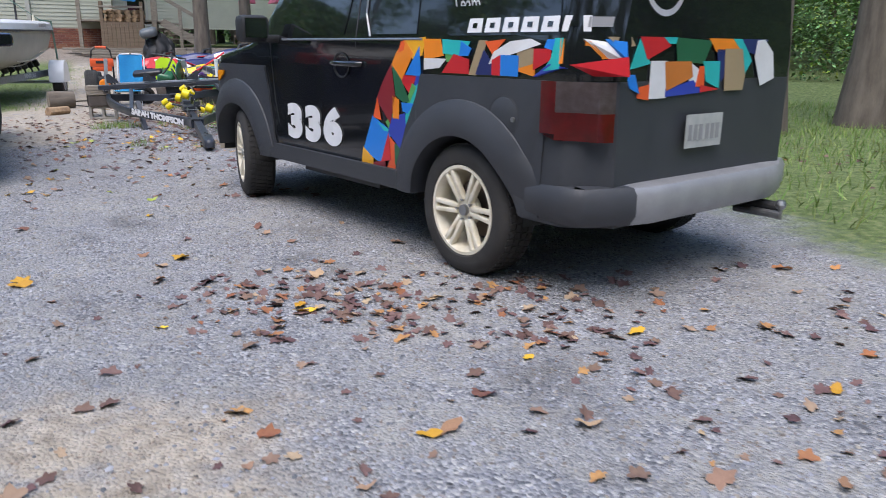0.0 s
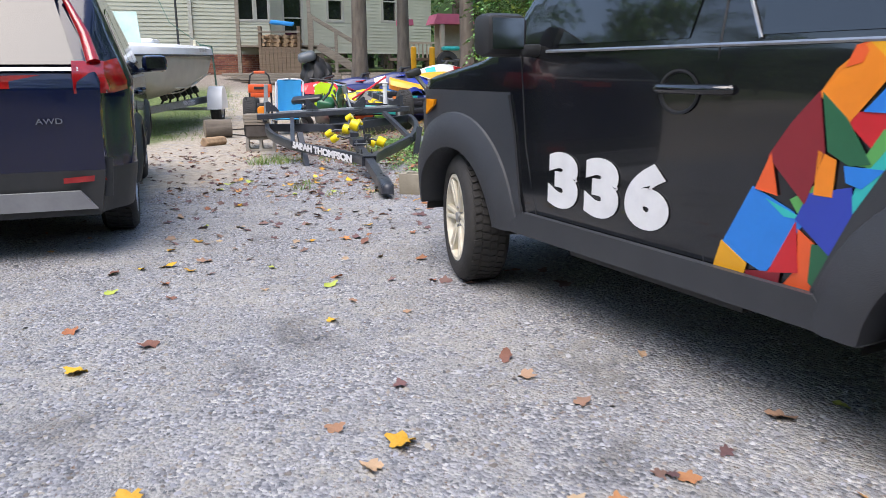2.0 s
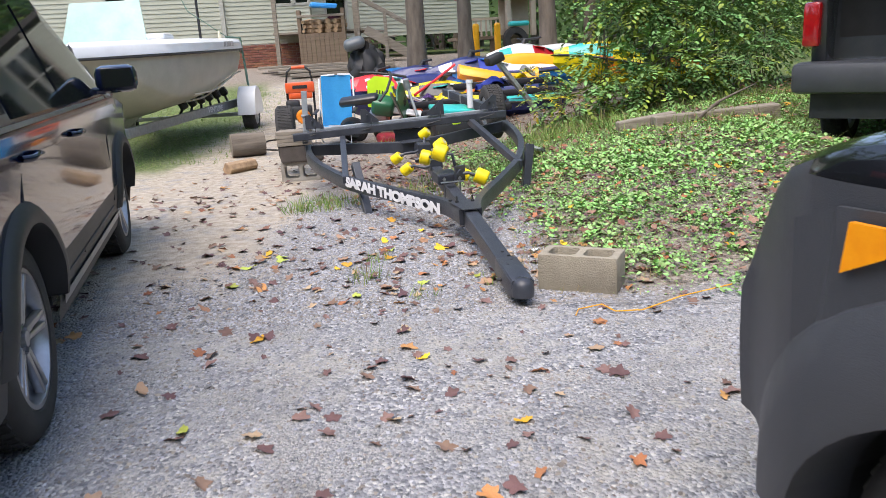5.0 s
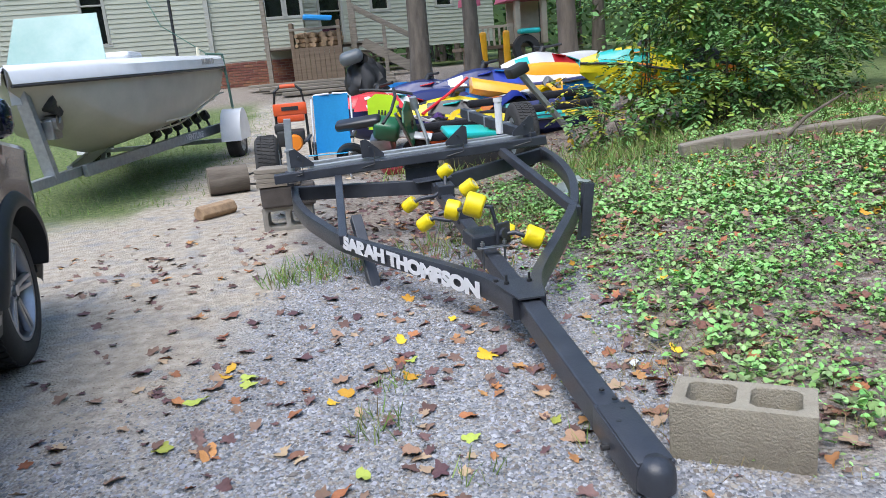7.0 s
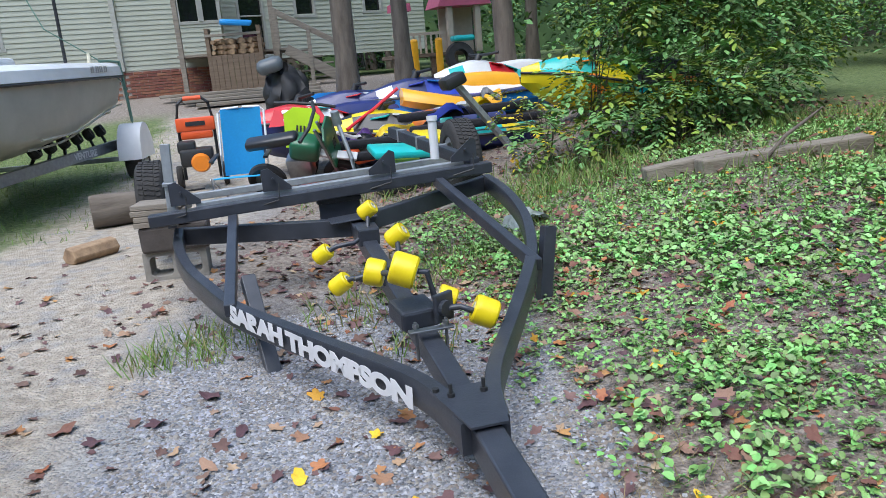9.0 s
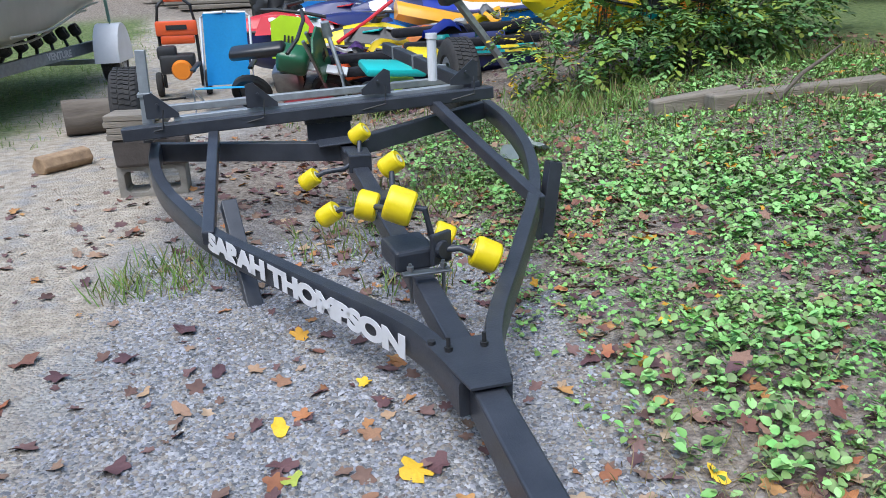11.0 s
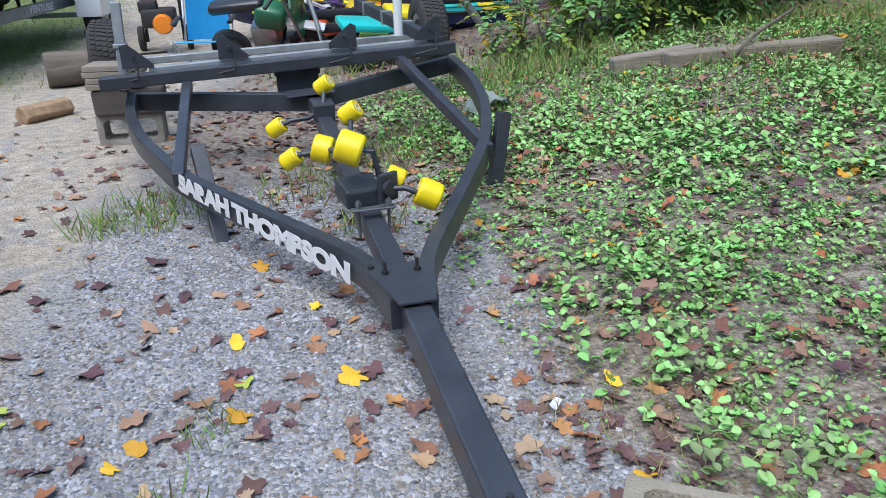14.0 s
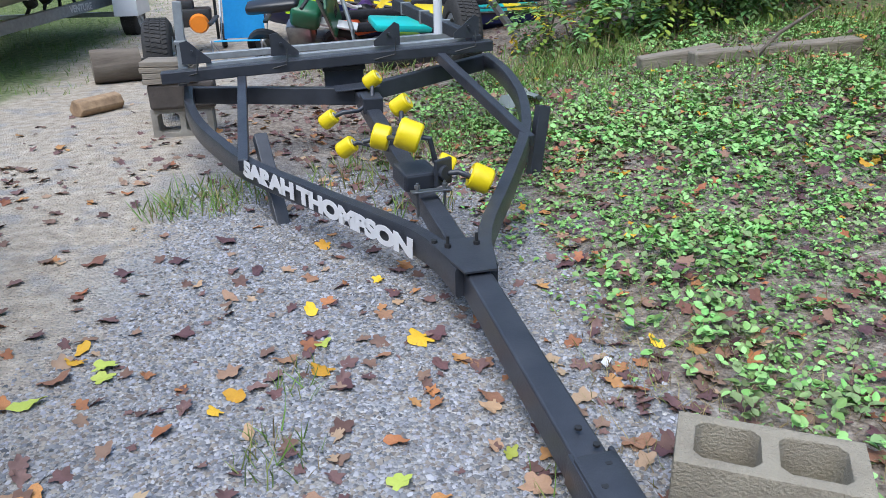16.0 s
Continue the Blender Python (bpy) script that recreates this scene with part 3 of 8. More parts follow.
# fuel flap
bm = lathe(B(), [(0.0, 0.004), (0.085, 0.004), (0.092, 0.0), (0.095, -0.006)], pose(-0.30, el_side(-0.3, 0.8, 0).y + 0.012, 0.805, -90, 0, 0), 32)
part("fuel_flap", bm, CLADDING, EL, smooth=40)
bm = lathe(B(), [(0.094, 0.0), (0.097, 0.003), (0.1, 0.0)], pose(-0.30, el_side(-0.3, 0.8, 0).y + 0.012, 0.805, -90, 0, 0), 32)
part("fuel_flap_gap", bm, DARK_PLASTIC, EL)
part("fuel_lock", cyl(B(), 0.012, 0.012, 0.01, pose(-0.365, el_side(-0.36, 0.8, 0).y + 0.018, 0.80, -90, 0, 0), 12), STEEL, EL)


# rear end, mapped over the back corner
def el_rear(r, z, o):
    y = HW - r
    return Vector((-0.80 - o + 0.05 * smoothstep(0.55, 0.80, abs(y)) + 0.07 * max(0, z - 1.16), y, z))


part("tailgate", prism(B(), [(0.17, 0.56), (0.17, 1.16), (1.56, 1.16), (1.56, 0.56)], lambda u, v, w: el_rear(u, v, w - 0.01), 0.014), BLACK_PAINT, EL)
part("tailgate_cladding", prism(B(), [(0.16, 0.52), (0.16, 0.90), (1.53, 0.94), (1.53, 0.52)], lambda u, v, w: el_rear(u, v, 0.004 + w), 0.018), CLADDING, EL, "matt grey plastic")
part("rear_window", prism(B(), [(0.22, 1.19), (0.26, 1.66), (1.42, 1.66), (1.46, 1.19)], lambda u, v, w: el_rear(u, v, w), 0.005), TINT, EL, "dark tinted glass")
# tail lamp wraps the corner
bm = B()
lamp = []
for z in (0.735, 0.76, 0.80, 0.85, 0.87, 0.975):
    lamp.append([bm.verts.new(v) for v in (el_side(-0.53 - 0.13 * (z < 0.75), z, 0.02), el_side(-0.62, z, 0.026), el_side(-0.70, z, 0.022), Vector((-0.79, HW - 0.05, z)), Vector((-0.812, HW - 0.085, z)), Vector((-0.82, HW - 0.115, z)))])
for a, b in zip(lamp, lamp[1:]):
    for j in range(5):
        f = bm.faces.new((a[j], b[j], b[j + 1], a[j + 1]))
        f.material_index = 1 if a[0].co.z > 0.84 and j > 0 else 0
bmesh.ops.solidify(bm, geom=bm.faces[:], thickness=0.03)
part("tail_lamp", bm, [mat("deep_red_lens", (0.2, 0.006, 0.008), (0.1, 0.004, 0.005), 0.08, coat=1.0, scale=18), DARK_LENS], EL, "red wrap-around tail lamp", smooth=40)
# bumper
bm = B()
rows = []
SECTION = ((0.12, 0.37), (0.03, 0.375), (0.0, 0.42), (0.0, 0.51), (0.02, 0.54), (0.14, 0.55))
for y in np.linspace(0.80, -0.80, 17):
    xx = -0.90 + 0.12 * smoothstep(0.5, 0.82, abs(y))
    rows.append([bm.verts.new((xx + dx, y, z)) for dx, z in SECTION])
for x, y, nx, ny in ((-0.73, 0.845, 0.5, -0.8), (-0.64, 0.85, 0.1, -1), (-0.45, 0.845, 0, -1)):
    rows.insert(0, [bm.verts.new((x + nx * dx, y + ny * dx, z)) for dx, z in SECTION])
for a, b in zip(rows, rows[1:]):
    for j in range(5):
        bm.faces.new((a[j], b[j], b[j + 1], a[j + 1]))
bm.faces.new(rows[0])
bm.faces.new(rows[-1][::-1])
bmesh.ops.recalc_face_normals(bm, faces=bm.faces)
for f in bm.faces:
    f.material_index = 1 if abs(f.calc_center_median().y) > 0.62 and f.calc_center_median().y > 0 else 0
part("rear_bumper", bm, [SILVER, CLADDING], EL, "faded silver rear bumper", smooth=35)
part("windscreen", prism(B(), [(-0.62, 0.0), (-0.56, 0.66), (0.56, 0.66), (0.62, 0.0)], lambda u, v, w: Vector((2.17 - 0.62 * v + w * 0.5, u, 1.215 + 0.73 * v + w)), 0.006), TINT, EL, "dark windscreen")
bm = cyl(B(), 0.03, 0.034, 0.2, pose(-0.84, -0.5, 0.33, 0, 90, 0), 16)
part("exhaust_tip", bm, DARK_PLASTIC, EL)
bm = cyl(B(), 0.02, 0.02, 0.25, pose(-0.86, -0.42, 0.31, 0, 90, 0), 10)
lathe(bm, [(0.0, 0.05), (0.02, 0.045), (0.028, 0.025), (0.02, 0.005), (0.012, 0.0), (0.012, -0.05)], T(-0.98, -0.42, 0.34), 14)
part("tow_ball", bm, STEEL, EL)
# number plate: lettering that cannot be read
part("number_plate", prism(B(), [(0.60, 0.675), (0.60, 0.825), (0.885, 0.825), (0.885, 0.675)], lambda u, v, w: el_rear(u, v, 0.03 + w), 0.004), mat("dull_plate", (0.5, 0.5, 0.48), (0.36, 0.38, 0.36), 0.5, scale=18), EL, "worn white number plate")
for k in range(6):
    u = 0.618 + 0.041 * k + (0.01 if k > 2 else 0)
    part("plate_mark", prism(B(), [(u, 0.71), (u, 0.78), (u + 0.026, 0.78), (u + 0.026, 0.71)], lambda a, b, w: el_rear(a, b, 0.035 + w), 0.002), colour("grey"), EL)
# lettering
s_m = lambda x, z, o: Matrix.Translation(el_side(x, z, o)) @ pose(0, 0, 0, 90, 0, 180)
for k, digit in enumerate("336"):
    text("door_digit", digit, 0.272, s_m(1.455 + 0.238 * (1 - k), 0.62, 0.006), WHITE, EL, "bold white race digit", 0.001, 1.42, 0.02)
text("window_lettering", "Team", 0.11, Matrix.Translation(el_side(0.02, 1.30, 0.007)) @ pose(0, 0, 0, 90 + 12, 0, 180), WHITE, EL, "white script lettering", 0.001, 0.8)
for k in range(6):
    u = -0.02 - 0.118 * k
    patch("logo_block", [(u, 1.172), (u - 0.005, 1.235), (u - 0.095, 1.235), (u - 0.1, 1.172)], WHITE, "", 0.009, 0.002)
    patch("logo_counter", [(u - 0.035, 1.192), (u - 0.035, 1.214), (u - 0.065, 1.214), (u - 0.065, 1.192)], TINT, "", 0.012, 0.001)
patch("window_sticker", [(-0.70, 1.19), (-0.70, 1.23), (-0.76, 1.23), (-0.76, 1.19)], colour("grey"), "", 0.01, 0.001)
bm = B()
pr = [(0.30 * math.cos(a), 0.18 * math.sin(a)) for a in np.linspace(0, 2 * math.pi, 33)[:-1]]
rings = [[bm.verts.new(el_rear(0.42 + u * k * 0.5, 1.40 + v * k * 0.9, 0.012)) for u, v in pr] for k in (1.0, 0.84)]
for j in range(32):
    bm.faces.new((rings[0][j], rings[0][(j + 1) % 32], rings[1][(j + 1) % 32], rings[1][j]))
bmesh.ops.solidify(bm, geom=bm.faces[:], thickness=0.002)
part("oval_sticker", bm, WHITE, EL, "white oval ring sticker")


SHARDS = []


def shard(where, tone, *poly):
    """A vinyl piece, swelled a little to close on its neighbours."""
    SHARDS.append(tone)
    lift = 0.0006 * (len(SHARDS) % 7)
    cx, cz = sum(p[0] for p in poly) / len(poly), sum(p[1] for p in poly) / len(poly)
    poly = [(cx + 1.12 * (u - cx), min(cz + 1.12 * (v - cz), 1.155)) for u, v in poly]
    if where == "side":
        patch("decal_shard", poly, colour(tone), tone + " vinyl shard", 0.005 + lift, 0.002)
    else:
        part("decal_shard", prism(B(), poly, lambda u, v, w: el_rear(u, v, 0.006 + lift + w), 0.002), colour(tone), EL, tone + " vinyl shard")


shard("side", "red_orange", (0.50, 1.13), (0.46, 1.14), (0.48, 1.09), (0.52, 1.08))
shard("side", "orange", (0.54, 1.07), (0.47, 1.13), (0.40, 1.07), (0.50, 0.94), (0.58, 1.01))
shard("side", "amber", (0.46, 1.14), (0.30, 1.15), (0.32, 1.07), (0.39, 1.05))
shard("side", "blue", (0.34, 1.10), (0.33, 0.97), (0.45, 0.97))
shard("side", "maroon", (0.59, 1.00), (0.56, 0.85), (0.60, 0.72), (0.72, 0.83), (0.66, 0.92))
shard("side", "green", (0.57, 1.00), (0.50, 0.94), (0.43, 0.84), (0.48, 0.83), (0.54, 0.86))
shard("side", "red", (0.49, 0.96), (0.36, 0.97), (0.43, 0.88), (0.50, 0.94))
shard("side", "royal", (0.34, 1.02), (0.33, 0.94), (0.35, 0.90), (0.38, 0.92))
shard("side", "teal", (0.34, 0.92), (0.34, 0.85), (0.41, 0.73), (0.47, 0.69), (0.44, 0.81), (0.38, 0.90))
shard("side", "leaf", (0.40, 0.92), (0.37, 0.90), (0.42, 0.83), (0.45, 0.83))
shard("side", "blue", (0.49, 0.82), (0.39, 0.82), (0.44, 0.77), (0.48, 0.78))
shard("side", "orange", (0.57, 0.85), (0.52, 0.83), (0.52, 0.74), (0.57, 0.74))
shard("side", "red_orange", (0.72, 0.83), (0.69, 0.72), (0.76, 0.73))
shard("side", "blue", (0.77, 0.72), (0.64, 0.67), (0.61, 0.64), (0.71, 0.49), (0.86, 0.54))
shard("side", "teal", (0.72, 0.70), (0.59, 0.66), (0.66, 0.66))
shard("side", "leaf", (0.64, 0.71), (0.57, 0.76), (0.58, 0.71), (0.60, 0.66))
shard("side", "royal", (0.58, 0.73), (0.47, 0.76), (0.46, 0.69), (0.43, 0.67), (0.50, 0.58), (0.61, 0.66))
shard("side", "amber", (0.87, 0.54), (0.78, 0.49), (0.80, 0.42), (0.91, 0.42))
shard("side", "maroon", (0.77, 0.47), (0.66, 0.49), (0.67, 0.42), (0.77, 0.42))
shard("side", "red", (0.62, 0.64), (0.60, 0.51), (0.69, 0.49))
shard("side", "red_orange", (0.61, 0.62), (0.56, 0.59), (0.55, 0.44), (0.65, 0.45), (0.60, 0.52))
shard("side", "green", (0.56, 0.59), (0.46, 0.59), (0.53, 0.47), (0.56, 0.49))
shard("side", "orange", (0.30, 1.14), (0.18, 1.14), (0.15, 1.07), (0.29, 1.05))
shard("side", "teal", (0.15, 1.14), (-0.04, 1.13), (0.01, 1.07), (0.14, 1.08))
shard("side", "white", (0.29, 1.05), (0.13, 1.05), (0.18, 1.01), (0.29, 1.00))
shard("side", "blue", (0.01, 1.13), (-0.06, 1.10), (-0.04, 1.07), (0.02, 1.07))
shard("side", "red", (0.06, 1.07), (-0.04, 1.05), (-0.04, 0.99), (0.14, 0.99))
shard("side", "leaf", (0.13, 1.08), (0.07, 1.08), (0.08, 1.04), (0.12, 1.04))
shard("side", "tan", (-0.11, 1.13), (-0.16, 1.13), (-0.10, 0.99), (-0.05, 0.99))
shard("side", "navy", (-0.15, 1.09), (-0.20, 1.04), (-0.20, 0.99), (-0.10, 0.99))
shard("side", "red_orange", (-0.16, 1.13), (-0.28, 1.14), (-0.21, 1.08))
shard("side", "white", (-0.20, 1.04), (-0.23, 1.09), (-0.32, 1.13), (-0.43, 1.14), (-0.49, 1.12), (-0.33, 1.08))
shard("side", "blue", (-0.26, 1.07), (-0.37, 1.07), (-0.37, 0.99), (-0.26, 0.99))
shard("side", "red", (-0.21, 1.05), (-0.26, 1.07), (-0.26, 0.99), (-0.21, 0.99))
shard("side", "tan", (-0.37, 1.10), (-0.46, 1.10), (-0.46, 1.04), (-0.37, 1.02))
shard("side", "orange", (-0.38, 1.02), (-0.47, 1.04), (-0.47, 0.99), (-0.37, 1.01))
shard("side", "red", (-0.47, 1.10), (-0.56, 1.10), (-0.56, 1.06), (-0.47, 1.02))
shard("side", "blue", (-0.54, 1.14), (-0.58, 1.14), (-0.57, 1.10), (-0.53, 1.11))
shard("side", "teal", (-0.58, 1.14), (-0.62, 1.14), (-0.61, 1.03), (-0.53, 1.02), (-0.57, 1.07))
shard("side", "royal", (-0.48, 0.99), (-0.56, 1.04), (-0.63, 1.03), (-0.72, 1.00))
shard("side", "orange", (-0.62, 1.14), (-0.71, 1.13), (-0.75, 1.07), (-0.62, 1.05))
shard("side", "red", (-0.67, 1.04), (-0.83, 1.07), (-0.84, 1.00), (-0.73, 1.00))
shard("side", "blue", (-0.75, 1.14), (-0.82, 1.13), (-0.83, 1.07), (-0.79, 1.08))
shard("side", "white", (-0.70, 1.14), (-0.75, 1.13), (-0.79, 1.10), (-0.80, 1.07), (-0.76, 1.07))
shard("gate", "tan", (0.11, 1.15), (0.21, 1.15), (0.23, 1.12), (0.17, 1.11))
shard("gate", "teal", (0.26, 1.14), (0.33, 1.05), (0.22, 1.03), (0.24, 1.09))
shard("gate", "red", (0.27, 1.16), (0.43, 1.16), (0.46, 1.12), (0.32, 1.07))
shard("gate", "teal", (0.42, 1.16), (0.51, 1.16), (0.50, 1.13), (0.46, 1.13))
shard("gate", "green", (0.52, 1.15), (0.77, 1.14), (0.72, 1.05), (0.54, 1.06))
shard("gate", "orange", (0.77, 1.18), (0.97, 1.18), (1.02, 1.11), (0.83, 1.10))
shard("gate", "teal", (0.96, 1.18), (1.04, 1.18), (1.12, 1.06), (1.07, 1.00), (1.03, 1.10))
shard("gate", "navy", (1.04, 1.18), (1.24, 1.19), (1.25, 1.15), (1.15, 1.09), (1.10, 1.10))
shard("gate", "white", (1.17, 1.14), (1.23, 1.15), (1.31, 1.09), (1.34, 0.98), (1.23, 0.95), (1.16, 1.07))
shard("gate", "rust", (0.45, 1.05), (0.62, 1.05), (0.64, 0.99), (0.47, 0.94))
shard("gate", "tan", (0.90, 1.10), (1.03, 1.10), (1.07, 0.99), (1.06, 0.93), (0.92, 0.93))
shard("gate", "white", (0.35, 1.05), (0.45, 1.05), (0.46, 0.91), (0.35, 0.91))
shard("gate", "white", (0.62, 1.05), (0.71, 1.01), (0.68, 0.96), (0.63, 0.97))
shard("gate", "royal", (0.47, 0.91), (0.47, 0.94), (0.65, 0.97), (0.72, 0.92))
shard("gate", "teal", (0.73, 1.05), (0.85, 1.05), (0.86, 0.94), (0.76, 0.97))
shard("gate", "red_orange", (0.70, 1.03), (0.73, 1.03), (0.74, 0.95), (0.68, 0.95))
shard("gate", "red", (0.72, 0.95), (0.86, 0.93), (0.72, 0.92))
shard("gate", "blue", (0.20, 1.00), (0.24, 1.00), (0.27, 0.93), (0.22, 0.95))
shard("gate", "red_orange", (0.28, 0.95), (0.35, 0.96), (0.34, 0.90), (0.27, 0.91))
shard("gate", "navy", (0.83, 1.10), (0.89, 1.10), (0.91, 0.99), (0.87, 0.97))

# ---- navy crossover ----
CRV = thing("crossover_car", "navy blue crossover car with muddy silver trim, parked", "car", pose(-1.46 - 0.976 * 0.80, 7.43 - 0.216 * 0.80, 0.0, 0, 0, 102.5))


def cr_half(x, z):
    w = 0.90 - 0.16 * smoothstep(-0.45, -0.86, x) ** 2 - 0.3 * smoothstep(2.9, 3.66, x) ** 2
    return w - 0.05 * smoothstep(0.55, 0.2, z) + 0.015 * smoothstep(0.8, 1.0, z)


CR_ROOF = [(-0.92, 1.02), (-0.86, 1.15), (-0.55, 1.58), (-0.3, 1.65), (0.9, 1.68), (1.5, 1.6), (2.35, 1.10), (3.3, 0.96), (3.55, 0.86), (3.66, 0.6)]


def cr_side(x, z, o):
    return Vector((x, -(cr_half(x, z) - 0.34 * max(0, z - 1.02) + o), z))


part("body", shell(stations(-0.92, 3.66, [(0, 0.40), (2.66, 0.40)], [-0.89, -0.86, -0.8]), [0.26, 0.40, 0.52, 0.66, 0.8, 0.92, 1.02, 1.1, 1.3, 1.5, 1.6], lambda x: max(0.26, arch(x, 0, 0.40, 0.33), arch(x, 2.66, 0.40, 0.33)), lambda x: lerp_table(CR_ROOF, x), cr_half, 0.34, 1.02, lambda c: 1 if c.z < 0.46 else 0), [NAVY_PAINT, DARK_PLASTIC], CRV, smooth=32)
for s in (1, -1):
    for x in (0.0, 2.66):
        wheel(CRV, x, s * 0.74, s, 0, 0.345, 0.235, 0.225, mat("machined_alloy", (0.45, 0.45, 0.46), (0.3, 0.3, 0.31), 0.3, metal=0.8), 5, True)
for nm, cx in (("rear_arch_flare", 0.0), ("front_arch_flare", 2.66)):
    part(nm, flare(B(), cr_side, cx, 0.33, 0.395, 0.47, 0.03), DARK_PLASTIC, CRV, "dark plastic arch lip", smooth=40)
for cx in (0, 2.66):
    for sd in (1, -1):
        part("wheel_well", well(cx, sd * 0.84, sd, 0.33, 0.405), DARK_PLASTIC, CRV)
part("underbody", box(box(B(), 3.4, 1.1, 0.2, T(1.4, 0, 0.42)), 1.6, 1.6, 0.14, T(1.33, 0, 0.36)), DARK_PLASTIC, CRV)

cp = lambda name, poly, material, label="", o=0.004, thick=0.004: patch(name, poly, material, label, o, thick, cr_side, CRV)
cp("side_window_front", [(1.0, 1.06), (1.0, 1.48), (1.42, 1.48), (2.1, 1.10), (2.1, 1.06)], TINT, "dark glass")
cp("side_window_rear", [(0.1, 1.06), (0.12, 1.48), (0.95, 1.5), (0.95, 1.06)], TINT, "dark glass")
cp("quarter_window", [(-0.45, 1.12), (-0.3, 1.42), (0.04, 1.47), (0.04, 1.08)], TINT, "dark glass")
cp("chrome_strip", [(-0.4, 1.03), (-0.4, 1.045), (2.15, 1.045), (2.15, 1.03)], STEEL, "chrome window strip", 0.006)
cp("sill_strip", [(0.45, 0.32), (0.45, 0.36), (2.2, 0.36), (2.2, 0.32)], STEEL, "", 0.01)
bm = B()
for a, b in (((0.98, 1.5), (0.98, 0.4)), ((2.12, 1.05), (2.05, 0.45)), ((0.1, 1.05), (0.02, 0.78)), ((2.05, 0.42), (0.5, 0.42))):
    tube(bm, [cr_side(a[0], a[1], 0.002), cr_side(b[0], b[1], 0.002)], 0.004, 5)
part("door_gap", bm, DARK_PLASTIC, CRV)
for x in (1.15, 0.25):
    part("door_handle", tube(B(), [cr_side(x + dx, 0.93, o) for dx, o in ((0, 0.004), (-0.02, 0.03), (-0.16, 0.03), (-0.18, 0.004))], 0.012, 8), NAVY_PAINT, CRV, "", smooth=50)
bm = box(B(), 0.12, 0.22, 0.15, T(1.98, -1.02, 1.14), 0.045)
box(bm, 0.06, 0.12, 0.04, T(1.97, -0.9, 1.08), 0.01)
part("wing_mirror", bm, NAVY_PAINT, CRV, "navy wing mirror", smooth=40)
part("mirror_glass", box(B(), 0.006, 0.16, 0.10, T(1.918, -1.03, 1.145)), TINT, CRV)


def cr_rear(r, z, o):
    """r from the right side."""
    y = -(0.9 - r)
    lean = 0.0 if z < 1.08 else 0.62 * (z - 1.08)
    return Vector((-0.925 - o + 0.11 * smoothstep(0.5, 0.86, abs(y)) ** 1.5 + lean, y, z))


rp = lambda name, poly, material, label="", o=0.0, thick=0.012: part(name, prism(B(), poly, lambda u, v, w: cr_rear(u, v, o + w), thick), material, CRV, label)
rp("tailgate", [(0.22, 0.62), (0.20, 1.0), (1.60, 1.0), (1.58, 0.62)], NAVY_PAINT, "", 0.0, 0.012)
rp("rear_window", [(0.26, 1.11), (0.36, 1.5), (1.44, 1.5), (1.54, 1.11)], TINT, "tinted glass reflecting the sky", 0.006, 0.01)
rp("window_chrome", [(0.25, 1.075), (0.25, 1.095), (1.55, 1.095), (1.55, 1.075)], STEEL, "", 0.01, 0.008)
rp("tail_lamp_bar", [(0.10, 0.97), (0.12, 1.06), (0.9, 1.045), (0.9, 0.985)], RED_LENS, "red tail-lamp bar", 0.012, 0.02)
bm = B()
lamp = []
for z, o in ((0.95, 0.0), (1.0, 0.02), (1.08, 0.02), (1.13, 0.0)):
    lamp.append([bm.verts.new(v) for v in (cr_side(-0.64, z + 0.02, 0.004), cr_side(-0.74, z, o + 0.006), cr_side(-0.82, z, o), cr_rear(0.12, z, o + 0.012), cr_rear(0.28, z, 0.016))])
for a, b in zip(lamp, lamp[1:]):
    for j in range(4):
        bm.faces.new((a[j], a[j + 1], b[j + 1], b[j]))
bmesh.ops.recalc_face_normals(bm, faces=bm.faces)
bmesh.ops.solidify(bm, geom=bm.faces[:], thickness=0.02)
part("tail_lamp", bm, RED_LENS, CRV, "red tail lamp", smooth=50)
bm = tube(B(), [cr_rear(0.17, 1.12, 0.02), cr_rear(0.21, 1.28, 0.01), cr_rear(0.31, 1.5, 0.0)], [0.04, 0.03, 0.015], 8)
part("pillar_lamp", bm, RED_LENS, CRV, "slim red pillar lamp", smooth=50)
rp("rear_bumper", [(0.14, 0.36), (0.12, 0.58), (1.68, 0.58), (1.66, 0.36)], DARK_PLASTIC, "dark plastic bumper", 0.0, 0.035)
rp("silver_skid", [(0.22, 0.30), (0.30, 0.41), (1.5, 0.41), (1.58, 0.30)], SILVER, "silver skid panel", 0.03, 0.035)
rp("reflector", [(0.16, 0.455), (0.17, 0.49), (0.38, 0.485), (0.38, 0.455)], RED_LENS, "red bumper reflector", 0.036, 0.008)
text("tailgate_badge", "AWD", 0.045, Matrix.Translation(cr_rear(0.42, 0.80, 0.016)) @ pose(0, 0, 0, 90, 0, -90), STEEL, CRV, "chrome badge", 0.002, 1.25)
part("windscreen", prism(B(), [(-0.66, 0.0), (-0.56, 0.9), (0.56, 0.9), (0.66, 0.0)], lambda u, v, w: Vector((2.33 - 0.85 * v + w * 0.4, u, 1.125 + 0.50 * v + w)), 0.006), TINT, CRV, "dark windscreen")
part("roof_spoiler", box(B(), 0.3, 1.1, 0.04, pose(-0.62, 0, 1.62, 0, 6, 0), 0.015), NAVY_PAINT, CRV, "", smooth=40)

